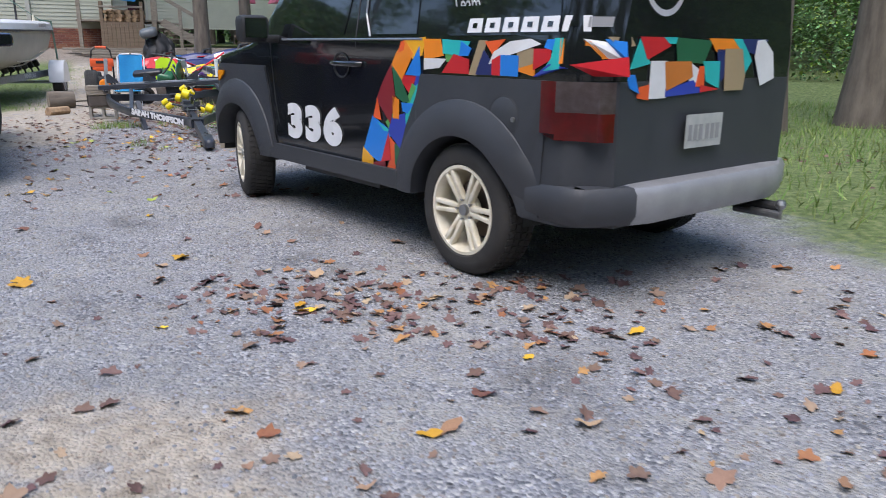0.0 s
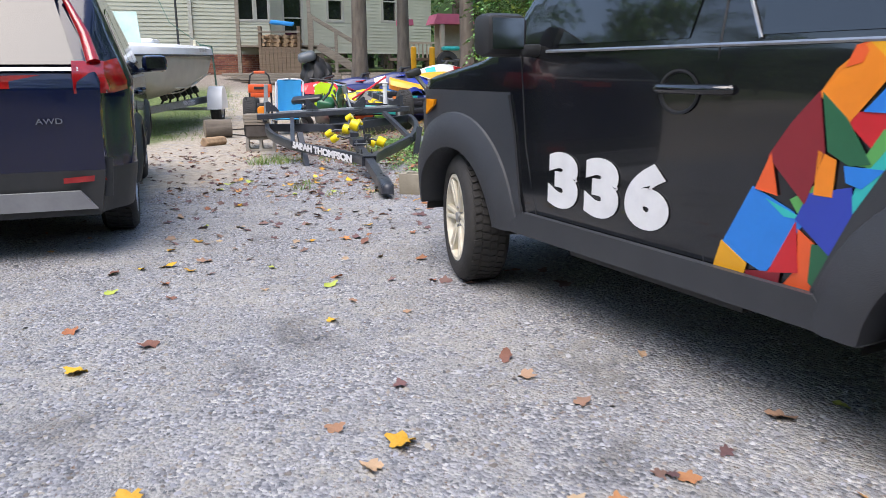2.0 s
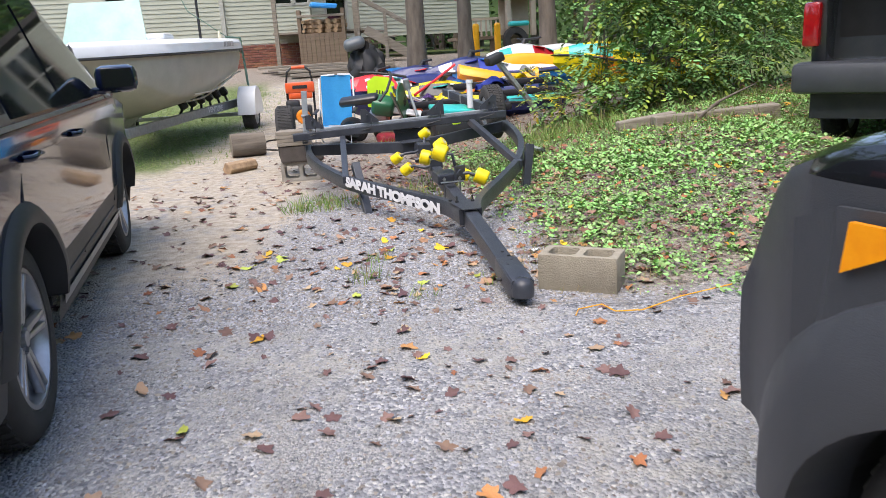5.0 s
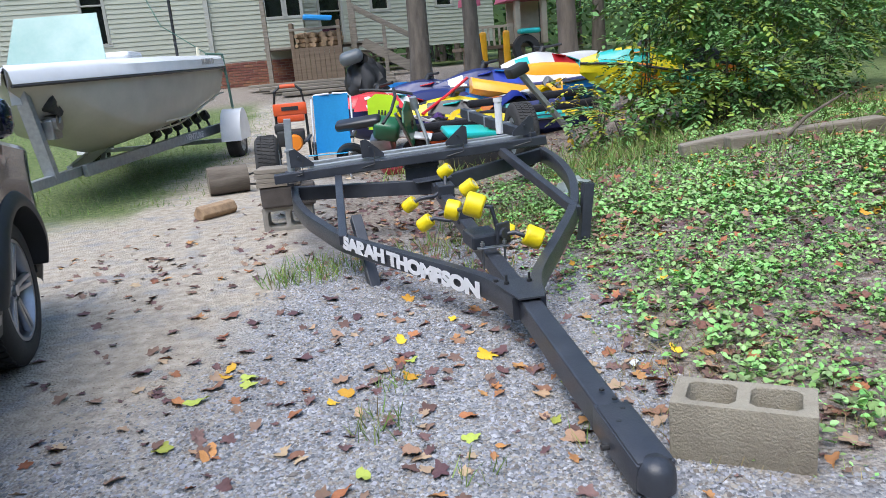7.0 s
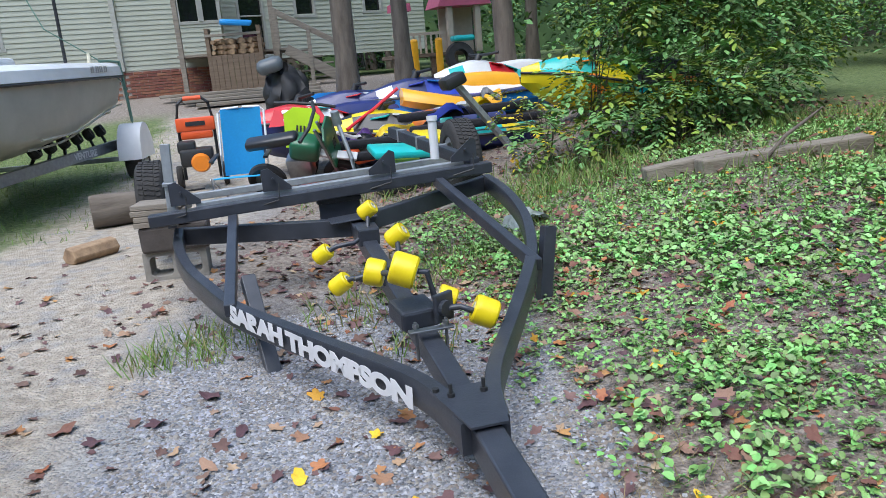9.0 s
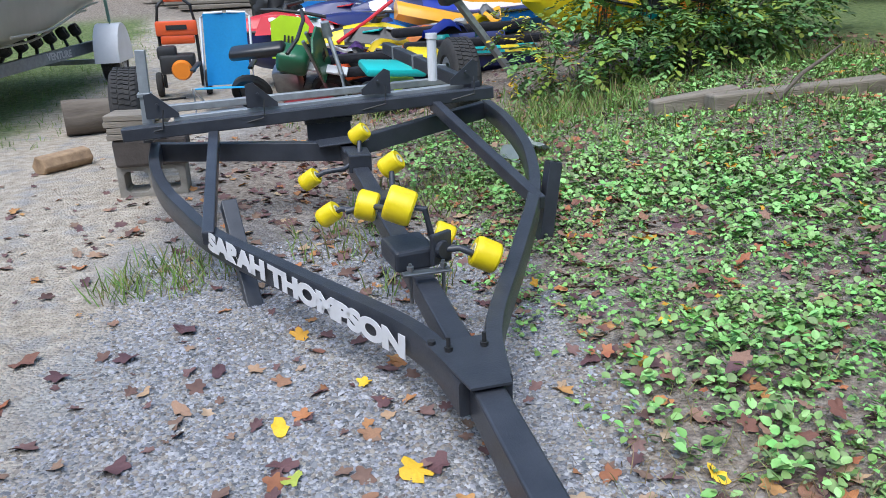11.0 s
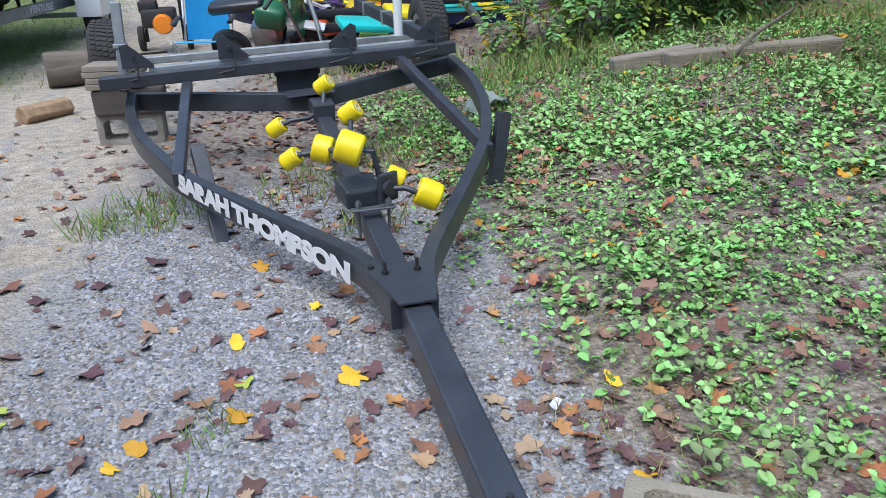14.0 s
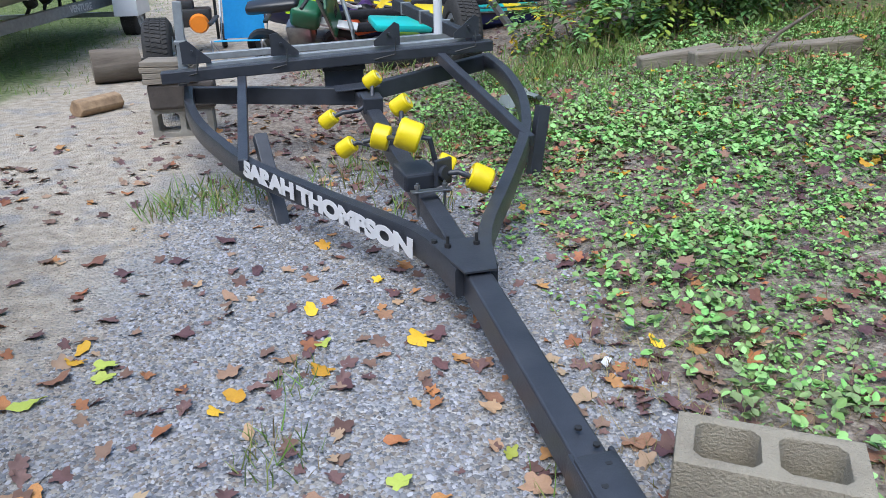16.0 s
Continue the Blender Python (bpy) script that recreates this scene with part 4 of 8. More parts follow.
# ---- small black boat trailer, front on the ground ----
TR = thing("boat_trailer", "black painted wishbone boat trailer with yellow keel rollers", "trailer", pose(0.40, 8.37, 0, 0, 0, 5.74))
bm = beam(B(), (0, 0.14, 0.075), (0, 1.22, 0.185), 0.085, 0.10, 0.008)
part("tongue", bm, FRAME_BLACK, TR)
bm = box(B(), 0.105, 0.30, 0.035, pose(0, 0.13, 0.125, 6, 0, 0), 0.01)
box(bm, 0.012, 0.32, 0.09, pose(0.05, 0.14, 0.09, 6, 0, 0), 0.003)
box(bm, 0.012, 0.32, 0.09, pose(-0.05, 0.14, 0.09, 6, 0, 0), 0.003)
lathe(bm, [(0.0, 0.055), (0.03, 0.05), (0.05, 0.03), (0.055, 0.0), (0.055, -0.035), (0.047, -0.035)], T(0, -0.02, 0.08), 20)
part("coupler", bm, FRAME_BLACK, TR, "black ball coupler", smooth=40)
for y, x in ((0.30, 0.018), (0.24, 0.018), (0.18, -0.02), (0.36, 0.0)):
    part("tongue_bolt", cyl(B(), 0.009, 0.009, 0.006, T(x, y, 0.075 + 0.102 * y + 0.052), 8), DARK_PLASTIC, TR)
part("coupler_pin", cyl(B(), 0.01, 0.01, 0.16, pose(0, 0.17, 0.075, 0, 90, 0), 8), DARK_PLASTIC, TR)
L_SIDE = [(-0.045, 1.15, 0.185), (-0.10, 1.51, 0.187), (-0.386, 2.02, 0.205), (-0.672, 2.53, 0.222), (-0.80, 2.85, 0.25), (-0.90, 3.15, 0.28), (-0.965, 3.5, 0.315), (-0.98, 3.85, 0.35)]
R_SIDE = [(0.045, 1.15, 0.19), (0.13, 1.45, 0.20), (0.40, 1.95, 0.235), (0.66, 2.45, 0.275), (0.79, 2.8, 0.32), (0.87, 3.12, 0.36), (0.915, 3.5, 0.405), (0.92, 3.87, 0.44)]


def curve(pts, n=6):
    """Catmull-Rom through the given points, two straight spans kept."""
    p = [Vector(q) for q in pts]
    out = []
    for i in range(len(p) - 1):
        a, b, c, d = p[max(i - 1, 0)], p[i], p[i + 1], p[min(i + 2, len(p) - 1)]
        for k in range(n):
            t = k / n
            out.append(0.5 * (2 * b + (c - a) * t + (2 * a - 5 * b + 4 * c - d) * t * t + (3 * b - a - 3 * c + d) * t ** 3))
    return out + [p[-1]]


part("side_beam", sweep(B(), curve(L_SIDE), 0.055, 0.10), FRAME_BLACK, TR, "curved box-section side beam", smooth=30)
part("side_beam", sweep(B(), curve(R_SIDE), 0.055, 0.10), FRAME_BLACK, TR, "curved box-section side beam", smooth=30)
part("centre_beam", beam(B(), (0, 1.2, 0.185), (0, 3.45, 0.355), 0.075, 0.085, 0.007), FRAME_BLACK, TR)
bm = prism(B(), [(-0.055, 1.10), (-0.105, 1.36), (0.105, 1.36), (0.055, 1.10)], lambda u, v, w: Vector((u, v, 0.236 + 0.03 * (v - 1.1) + w)), 0.007)
part("gusset_plate", bm, FRAME_BLACK, TR)
for x in (-0.055, 0.047, -0.09):
    bm = cyl(B(), 0.012, 0.012, 0.012, T(x, 1.30 if x > -0.08 else 1.35, 0.255), 6)
    if x > -0.08:
        cyl(bm, 0.006, 0.006, 0.04, T(x, 1.30, 0.27), 8)
    part("bolt", bm, DARK_PLASTIC, TR)
part("cross_member", beam(beam(B(), (-0.98, 3.85, 0.345), (-0.02, 3.42, 0.355), 0.055, 0.10), (-0.04, 3.42, 0.355), (0.92, 3.87, 0.435), 0.055, 0.10), FRAME_BLACK, TR, "shallow V cross member")
part("cross_plate", box(B(), 0.26, 0.15, 0.008, pose(-0.02, 3.42, 0.41, 2, -3, 0), 0.003), FRAME_BLACK, TR)
bm = box(B(), 0.24, 0.02, 0.12, pose(-0.06, 3.64, 0.42, 0, 0, 4), 0.004)
box(bm, 0.05, 0.10, 0.02, T(-0.16, 3.6, 0.37), 0.004)
box(bm, 0.26, 0.06, 0.03, pose(-0.06, 3.65, 0.485, 0, 0, 4), 0.006)
part("rear_bracket", bm, FRAME_BLACK, TR)
part("axle_beam", beam(B(), (-1.10, 3.58, 0.50), (0.87, 3.62, 0.575), 0.09, 0.065, 0.006), FRAME_BLACK, TR, "black box-section cross beam")
# sky reflected by the beam's top face, built as a bright metal strip
part("bunk_rail", beam(B(), (-0.85, 3.655, 0.545), (0.72, 3.69, 0.605), 0.055, 0.035, 0.004), GALV, TR, "bright strip standing for sky sheen on the cross beam")
for a, b in (((-0.66, 3.60, 0.47), (-0.70, 2.50, 0.255)), ((0.53, 3.62, 0.53), (0.66, 2.38, 0.285))):
    part("strut", beam(B(), a, b, 0.05, 0.06, 0.006), FRAME_BLACK, TR)
for x in (-0.92, -0.42, 0.22, 0.72):
    z = 0.575 + (x + 1.1) * 0.038
    bm = prism(B(), [(-0.09, -0.02), (-0.09, 0.01), (0.04, 0.115), (0.07, 0.10), (0.07, -0.02)] if x > 0 else [(0.1, -0.02), (0.1, 0.0), (-0.02, 0.11), (-0.06, 0.1), (-0.06, -0.02)], lambda u, v, w: Vector((x + u, 3.62 + w, z + v)), 0.01)
    cyl(bm, 0.008, 0.008, 0.03, pose(x, 3.61, z + 0.05, 90, 0, 0), 8)
    part("bunk_bracket", bm, FRAME_BLACK, TR, "black bracket plate")
    part("u_bolt", tube(B(), [(x + 0.03, 3.555, z + 0.03), (x + 0.02, 3.53, z - 0.06), (x - 0.1, 3.56, z - 0.09)], 0.005, 6), DARK_PLASTIC, TR)
bm = beam(B(), (-0.985, 3.66, 0.45), (-0.965, 3.68, 0.90), 0.05, 0.05, 0.004)
box(bm, 0.07, 0.07, 0.02, T(-0.975, 3.67, 0.68), 0.003)
part("guide_post", bm, GALV, TR, "galvanised guide post")
part("tail_bar", beam(B(), (0.78, 3.62, 0.60), (0.52, 4.85, 0.74), 0.06, 0.075, 0.006), FRAME_BLACK, TR)
for k in (0.35, 0.6, 0.85):
    part("bar_strap", box(B(), 0.075, 0.02, 0.09, T(0.78 - 0.26 * k, 3.62 + 1.23 * k, 0.60 + 0.14 * k), 0.003), GALV, TR)
# wheels under the axle
for x, y, z in ((-1.20, 4.85, 0.42), (1.02, 4.78, 0.50)):
    w = wheel(TR, x, y, -1, 90, 0.285, 0.16, 0.19, GALV, 5, False)
    w.location.z = z
part("axle", beam(B(), (-1.2, 4.85, 0.42), (1.02, 4.78, 0.5), 0.05, 0.05), GALV, TR)
part("spring_bar", beam(B(), (-1.0, 3.7, 0.45), (-1.05, 4.75, 0.45), 0.05, 0.05), FRAME_BLACK, TR)
# support posts
for foot, head in (((-0.555, 2.36, -0.02), (-0.612, 2.64, 0.355)), ((0.735, 2.52, 0.04), (0.80, 2.57, 0.41))):
    foot, head = Vector(foot), Vector(head)
    bm = beam(B(), foot, head, 0.062, 0.062, 0.004)
    up = (head - foot).normalized()
    box(bm, 0.13, 0.1, 0.012, Matrix.Translation(foot + Vector((0.01, -0.02, 0.004))), 0.003)
    post = part("support_post", bm, FRAME_BLACK, TR, "black square support post")
    # the post is solid: a dark plate paints the shade of its hollow end
    part("post_mouth", box(B(), 0.05, 0.05, 0.004, Matrix.Translation(head + up * 0.001) @ up.to_track_quat("Z", "Y").to_matrix().to_4x4()), DARK_PLASTIC, post, "dark plate standing for the shade in the tube end")
# rollers on cranked arms
def roller(x, y, z, r, l, tilt, yaw):
    m = pose(x, y, z, 0, 90 + tilt, yaw)
    bm = lathe(B(), [(r * 0.45, -l / 2), (r * 0.86, -l / 2), (r * 0.97, -l * 0.42), (r, -l * 0.3)] + [(r * (1.0 if k % 2 else 0.985), -l * 0.3 + l * 0.6 * k / 8) for k in range(9)] + [(r * 0.97, l * 0.42), (r * 0.86, l / 2), (r * 0.45, l / 2)], m, 28, True)
    ob = part("keel_roller", bm, YELLOW, TR, "yellow polyurethane roller", smooth=30)
    part("roller_bore", lathe(B(), [(r * 0.28, -l * 0.52), (r * 0.46, -l * 0.515), (r * 0.46, l * 0.515), (r * 0.28, l * 0.52)], m, 18, True), mat("ivory_nylon", (0.7, 0.66, 0.5), (0.6, 0.56, 0.42), 0.5), ob)


roller(-0.05, 1.88, 0.495, 0.062, 0.095, 20, -20)
roller(-0.12, 2.12, 0.435, 0.055, 0.075, 15, -20)
roller(0.22, 1.80, 0.315, 0.055, 0.09, 25, -15)
roller(0.17, 2.15, 0.28, 0.045, 0.075, 25, -15)
roller(-0.22, 2.50, 0.30, 0.042, 0.085, -35, -25)
roller(-0.24, 3.02, 0.32, 0.042, 0.085, -35, -25)
roller(0.02, 3.10, 0.50, 0.042, 0.085, -35, -25)
roller(0.07, 2.60, 0.46, 0.045, 0.09, -35, -25)
for pts in (
    [(-0.22, 2.5, 0.30), (-0.17, 2.46, 0.33), (-0.09, 2.44, 0.31), (0.0, 2.42, 0.33), (0.05, 2.5, 0.38), (0.07, 2.6, 0.46)],
    [(-0.24, 3.02, 0.32), (-0.17, 2.98, 0.36), (-0.08, 3.0, 0.36), (0.0, 3.02, 0.40), (0.02, 3.1, 0.50)],
    [(-0.2, 2.12, 0.42), (-0.12, 2.12, 0.435), (-0.05, 1.95, 0.46), (-0.05, 1.88, 0.495), (0.03, 1.86, 0.48), (0.05, 1.86, 0.38)],
    [(0.05, 1.86, 0.33), (0.13, 1.80, 0.35), (0.17, 1.79, 0.33), (0.22, 1.80, 0.315)],
    [(0.04, 1.95, 0.3), (0.12, 2.1, 0.28), (0.17, 2.15, 0.28)],
):
    part("roller_arm", tube(B(), pts, 0.012, 8), FRAME_BLACK, TR, "cranked steel roller arm", smooth=50)
bm = box(B(), 0.15, 0.16, 0.075, pose(-0.02, 1.92, 0.315, 5, 0, 8), 0.012)
box(bm, 0.09, 0.02, 0.11, pose(0.075, 1.84, 0.345, 0, 0, 30), 0.006)
cyl(bm, 0.03, 0.03, 0.03, pose(0.075, 1.825, 0.345, 90, 0, 30), 14)
part("roller_bracket", bm, FRAME_BLACK, TR)
part("roller_bracket", box(B(), 0.11, 0.12, 0.09, pose(0, 3.05, 0.385, 5, 0, 0), 0.008), FRAME_BLACK, TR)
part("roller_bracket", box(B(), 0.10, 0.10, 0.09, pose(0, 2.45, 0.335, 5, 0, 0), 0.008), FRAME_BLACK, TR)
bm = B()
for x in (-0.055, 0.055):
    tube(bm, [(x, 1.74, 0.20), (x, 1.74, 0.34)], 0.006, 6)
    cyl(bm, 0.012, 0.012, 0.012, T(x, 1.74, 0.325), 6)
box(bm, 0.16, 0.035, 0.008, T(0, 1.74, 0.305), 0.002)
part("clamp_bolt", bm, STEEL, TR)
a, b = Vector((-0.10, 1.51, 0.187)), Vector((-0.672, 2.53, 0.222))
d = (a - b).normalized()
s = d.cross(Vector((0, 0, 1))).normalized()
mt = Matrix((d, Vector((0, 0, 1)), s)).transposed().to_4x4()
text("beam_lettering", "SARAH THOMPSON", 0.098, Matrix.Translation((a + b) / 2 + s * 0.039 + Vector((0, 0, 0.0))) @ mt @ pose(0, 0, 0, 0, 0, -1.8), WHITE, TR, "white name lettering", 0.0008, 1.42, 0.0062, 0.92)


# ---- concrete blocks ----
def block(m, material, label, holes=True):
    """A two-core concrete block, cores through z."""
    bm = B()
    L, W, H, t = 0.395, 0.193, 0.19, 0.032
    outer = [(-L / 2, -W / 2), (L / 2, -W / 2), (L / 2, W / 2), (-L / 2, W / 2)]
    cores = []
    for cx in (-0.088, 0.088):
        hw, hh, c = 0.069, W / 2 - t, 0.018
        cores.append([(cx + sx, sy) for sx, sy in ((-hw + c, -hh), (hw - c, -hh), (hw, -hh + c), (hw, hh - c), (hw - c, hh), (-hw + c, hh), (-hw, hh - c), (-hw, -hh + c))])
    for z, flip in ((0, True), (H, False)):
        loops = []
        for poly in [outer] + cores:
            vs = [bm.verts.new((x, y, z)) for x, y in poly]
            loops.append([bm.edges.new((vs[i], vs[(i + 1) % len(vs)])) for i in range(len(vs))])
        bmesh.ops.triangle_fill(bm, edges=[e for lp in loops for e in lp], use_beauty=True)
    bm.verts.ensure_lookup_table()
    n = len(bm.verts) // 2
    k = 0
    for poly in [outer] + cores:
        c = len(poly)
        for i in range(c):
            j = (i + 1) % c
            bm.faces.new((bm.verts[k + i], bm.verts[k + j], bm.verts[n + k + j], bm.verts[n + k + i]))
        k += c
    bmesh.ops.recalc_face_normals(bm, faces=bm.faces)
    edges = [e for e in bm.edges if len(e.link_faces) == 2 and e.calc_face_angle() > 0.6]
    bmesh.ops.bevel(bm, geom=edges, offset=0.005, segments=2, affect="EDGES", profile=0.6)
    for v in bm.verts:
        v.co += Vector(noise.noise_vector(v.co * 23)) * 0.0022
    return solo("concrete_block", bm, material, label, "block", m, smooth=50)


block(pose(0.735, 8.545, ground_z(0.74, 8.56) - 0.012, 0, 0, -29), CONCRETE, "tan two-hole concrete block beside the trailer coupler")
g0 = ground_z(-1.1, 12.6)
block(pose(-1.10, 12.60, g0 + 0.095, 90, 0, 2) @ T(0, 0, -0.095), OLD_CONCRETE, "grey concrete block on its side under the pallet pieces")

# ---- things propping and round the trailer ----
def plank(name, m, l, w, h, material, label, category, group=""):
    bm = box(B(), l, w, h, Matrix(), min(w, h) * 0.12)
    for v in bm.verts:
        v.co += Vector(noise.noise_vector(v.co * 5 + Vector((l, w, h)))) * 0.004
    return solo(name, bm, material, label, category, m, group)


plank("dark_timber", pose(-1.08, 12.58, g0 + 0.275, 0, 0, 4), 0.42, 0.22, 0.17, mat("dark_timber", (0.1, 0.085, 0.075), (0.06, 0.05, 0.045), 0.9, scale=9, bump=0.5), "dark square timber stacked on a concrete block", "timber")
for k in range(4):
    plank("pallet_board", pose(-1.14, 12.56, g0 + 0.378 + 0.036 * k, 0, 0, 5 - 4 * k), 0.34 - 0.02 * (k % 2), 0.2, 0.033, GREY_WOOD, "short weathered board in the stack under the trailer", "board", "stacked boards")


def log(m, r, l, name, label, mat_end, seg=18, knot=0.12):
    bm = B()
    rings = []
    for i in range(9):
        z = -l / 2 + l * i / 8
        rings.append([bm.verts.new((r * (1 + knot * noise.noise((math.cos(a) * 1.2, math.sin(a) * 1.2, z * 3 + r * 50))) * math.cos(a), r * (1 + knot * noise.noise((math.cos(a) * 1.2 + 4, math.sin(a) * 1.2, z * 3 + r * 50))) * math.sin(a), z)) for a in np.linspace(0, 2 * math.pi, seg + 1)[:-1]])
    for a, b in zip(rings, rings[1:]):
        for j in range(seg):
            bm.faces.new((a[j], a[(j + 1) % seg], b[(j + 1) % seg], b[j]))
    for g, fl in ((rings[0], True), (rings[-1], False)):
        f = bm.faces.new(g[::-1] if fl else g)
        f.material_index = 1
    return solo(name, bm, [BARK, mat_end], label, "log", m, smooth=40)


log(pose(-2.03, 14.82, ground_z(-2, 14.8) + 0.155, 0, 90, 18), 0.15, 0.42, "log", "short thick bark-covered log lying on dirt", GREY_WOOD)
bm = B()
for r0 in (0.0,):
    prof = [(0.085, 0), (0.03, 0.075), (-0.05, 0.06), (-0.085, 0), (-0.04, -0.05), (0.05, -0.05)]
    a = [bm.verts.new((-0.19, y, z)) for y, z in prof]
    b = [bm.verts.new((0.19, y * 0.9, z * 1.05)) for y, z in prof]
    for j in range(6):
        bm.faces.new((a[j], a[(j + 1) % 6], b[(j + 1) % 6], b[j]))
    bm.faces.new(a[::-1])
    bm.faces.new(b)
    bmesh.ops.recalc_face_normals(bm, faces=bm.faces)
    bmesh.ops.bevel(bm, geom=bm.edges[:], offset=0.008, segments=1, affect="EDGES")
solo("split_log", bm, CUT_WOOD, "pale split firewood log on the dirt", "firewood", pose(-1.87, 13.42, ground_z(-1.87, 13.4) + 0.05, 0, 0, 50))
for x0, y0, x1, y1, w in ((2.15, 12.64, 2.75, 12.6, 0.13), (2.47, 12.46, 3.75, 12.44, 0.15)):
    gx, gy = (x0 + x1) / 2, (y0 + y1) / 2
    zz0, zz1 = ground_z(x0, y0) + 0.05, ground_z(x1, y1) + 0.05
    bm = beam(B(), (x0, y0, zz0), (x1, y1, zz1), w, w, 0.015)
    for v in bm.verts:
        v.co += Vector(noise.noise_vector(v.co * 4)) * 0.01
    solo("old_timber", bm, GREY_WOOD, "grey weathered landscape timber lying in weeds", "timber", group="old timbers")
bm = tube(B(), [(2.85, 12.3, ground_z(2.85, 12.3) + 0.03), (3.15, 12.5, ground_z(3.15, 12.5) + 0.14), (3.4, 12.66, ground_z(3.4, 12.66) + 0.18), (3.75, 12.95, ground_z(3.75, 12.95) + 0.22)], [0.012, 0.014, 0.012, 0.006], 8)
solo("branch", bm, BARK, "bare fallen branch across the timbers", "branch")


bm = B()
rows = [[bm.verts.new((0.05 * i, 0.05 * j, 0.10 + 0.05 * noise.noise((i * 0.8, j * 0.9, 5)) - 0.012 * (i - 3) ** 2)) for i in range(7)] for j in range(6)]
for a, b in zip(rows, rows[1:]):
    for j in range(6):
        bm.faces.new((a[j], a[j + 1], b[j + 1], b[j]))
bmesh.ops.solidify(bm, geom=bm.faces[:], thickness=0.004)
solo("plastic_bag", bm, mat("pale_plastic_film", (0.55, 0.6, 0.58), (0.42, 0.48, 0.46), 0.2, scale=10), "crumpled pale plastic bag in the weeds beside the trailer", "bag", pose(1.12, 12.25, ground_z(1.25, 12.4) - 0.0, 0, 0, 20), smooth=40)

# ---- white boat on its trailer ----
BT = thing("motor_boat", "white-topped motor boat with tan-grey hull", "boat", pose(-3.6, 18.4, 0, 0, 0, 269))
# local x to the bow; the transom at x = 0
secs = []
for k in range(19):
    t = k / 18
    x = 4.5 * t
    half = 0.97 * (1 - max(0, (t - 0.4) / 0.6) ** 2.3)
    sheer = 1.52 - 0.07 * t
    keel = 0.72 - 0.2 * smoothstep(0.0, 0.5, t) + 0.88 * max(0, (t - 0.66) / 0.34) ** 1.8
    chine = keel + 0.27 - 0.05 * t
    secs.append((x, max(half, 0.02), sheer, min(keel, sheer - 0.18), min(chine, sheer - 0.12)))
bm = B()
rows = []
for x, h, sh, ke, ch in secs:
    pts = [(0, ke), (h * 0.45, ke + (ch - ke) * 0.45), (h * 0.86, ch), (h * 0.9, ch + 0.05), (h * 0.97, (ch + sh) / 2), (h, sh - 0.02)]
    rows.append([bm.verts.new((x, y, z)) for y, z in [(-a, b) for a, b in pts[::-1]] + pts[1:]])
for a, b in zip(rows, rows[1:]):
    for j in range(len(a) - 1):
        bm.faces.new((a[j], b[j], b[j + 1], a[j + 1]))
bm.faces.new(rows[0])
bmesh.ops.remove_doubles(bm, verts=bm.verts, dist=0.001)
bmesh.ops.recalc_face_normals(bm, faces=bm.faces)
part("hull", bm, HULL_GREY, BT, "tan-grey painted hull", smooth=40)
bm = B()
rows = []
for x, h, sh, ke, ch in secs:
    rows.append([bm.verts.new((x, y, z)) for y, z in ((h + 0.03, sh - 0.13), (h + 0.012, sh - 0.02), (max(h - 0.05, 0), sh + 0.03), (max(h - 0.22, 0), sh + 0.045), (max(h - 0.26, 0), sh - 0.3), (0, sh - 0.32), (-max(h - 0.26, 0), sh - 0.3), (-max(h - 0.22, 0), sh + 0.045), (-max(h - 0.05, 0), sh + 0.03), (-h - 0.012, sh - 0.02), (-h - 0.03, sh - 0.13))])
for a, b in zip(rows, rows[1:]):
    for j in range(10):
        bm.faces.new((a[j], b[j], b[j + 1], a[j + 1]))
bm.faces.new(rows[0])
bmesh.ops.remove_doubles(bm, verts=bm.verts, dist=0.001)
bmesh.ops.recalc_face_normals(bm, faces=bm.faces)
part("deck", bm, GEL_WHITE, BT, "white deck and gunwale", smooth=40)
part("rub_rail", tube(B(), [(x, h + 0.02, sh - 0.15) for x, h, sh, ke, ch in secs], 0.018, 6), DARK_PLASTIC, BT)
bm = box(B(), 0.5, 0.9, 0.4, T(2.2, 0, 1.42), 0.05)
part("console", bm, GEL_WHITE, BT)
bm = prism(B(), [(-0.75, 0.0), (-0.62, 0.62), (0.62, 0.62), (0.75, 0.0)], lambda u, v, w: Vector((3.15 - 0.35 * v + w, u * 0.72 - 0.1, 1.50 + v * 0.85)), 0.012)
part("windscreen", bm, GLASS_TEAL, BT, "hazy green-tinted windscreen")
for k in range(8):
    x = 1.32 - 0.075 * k - (0.04 if k > 1 else 0) - (0.04 if k > 5 else 0)
    part("registration_mark", box(B(), 0.045, 0.004, 0.075, T(x, 1.002, 1.45 + 0.002 * k)), colour("grey"), BT)
for k in range(2):
    part("spray_rail", tube(B(), [(x, h * (0.93 - 0.16 * k) + 0.012, ch + 0.02 - 0.09 * k) for x, h, sh, ke, ch in secs[:12]], 0.012, 6), HULL_GREY, BT)
bm = tube(B(), [(0.35, 0.72, 1.56), (0.35, 0.72, 1.68)], [0.03, 0.02], 8)
part("deck_cleat", bm, mat("ivory_nylon", (0.7, 0.66, 0.5), (0.6, 0.56, 0.42), 0.5), BT)
bm = tube(B(), [(0.1, 0.35, 1.5), (0.1, 0.35, 3.4)], 0.022, 8)
part("mast", bm, DARK_PLASTIC, BT, "thin black pole")
bm = tube(B(), [(0.3, 0.05, 2.5), (0.5, 0.3, 2.0), (0.3, 0.8, 1.6), (0.1, 1.0, 1.3), (0.25, 1.08, 0.75)], 0.008, 6)
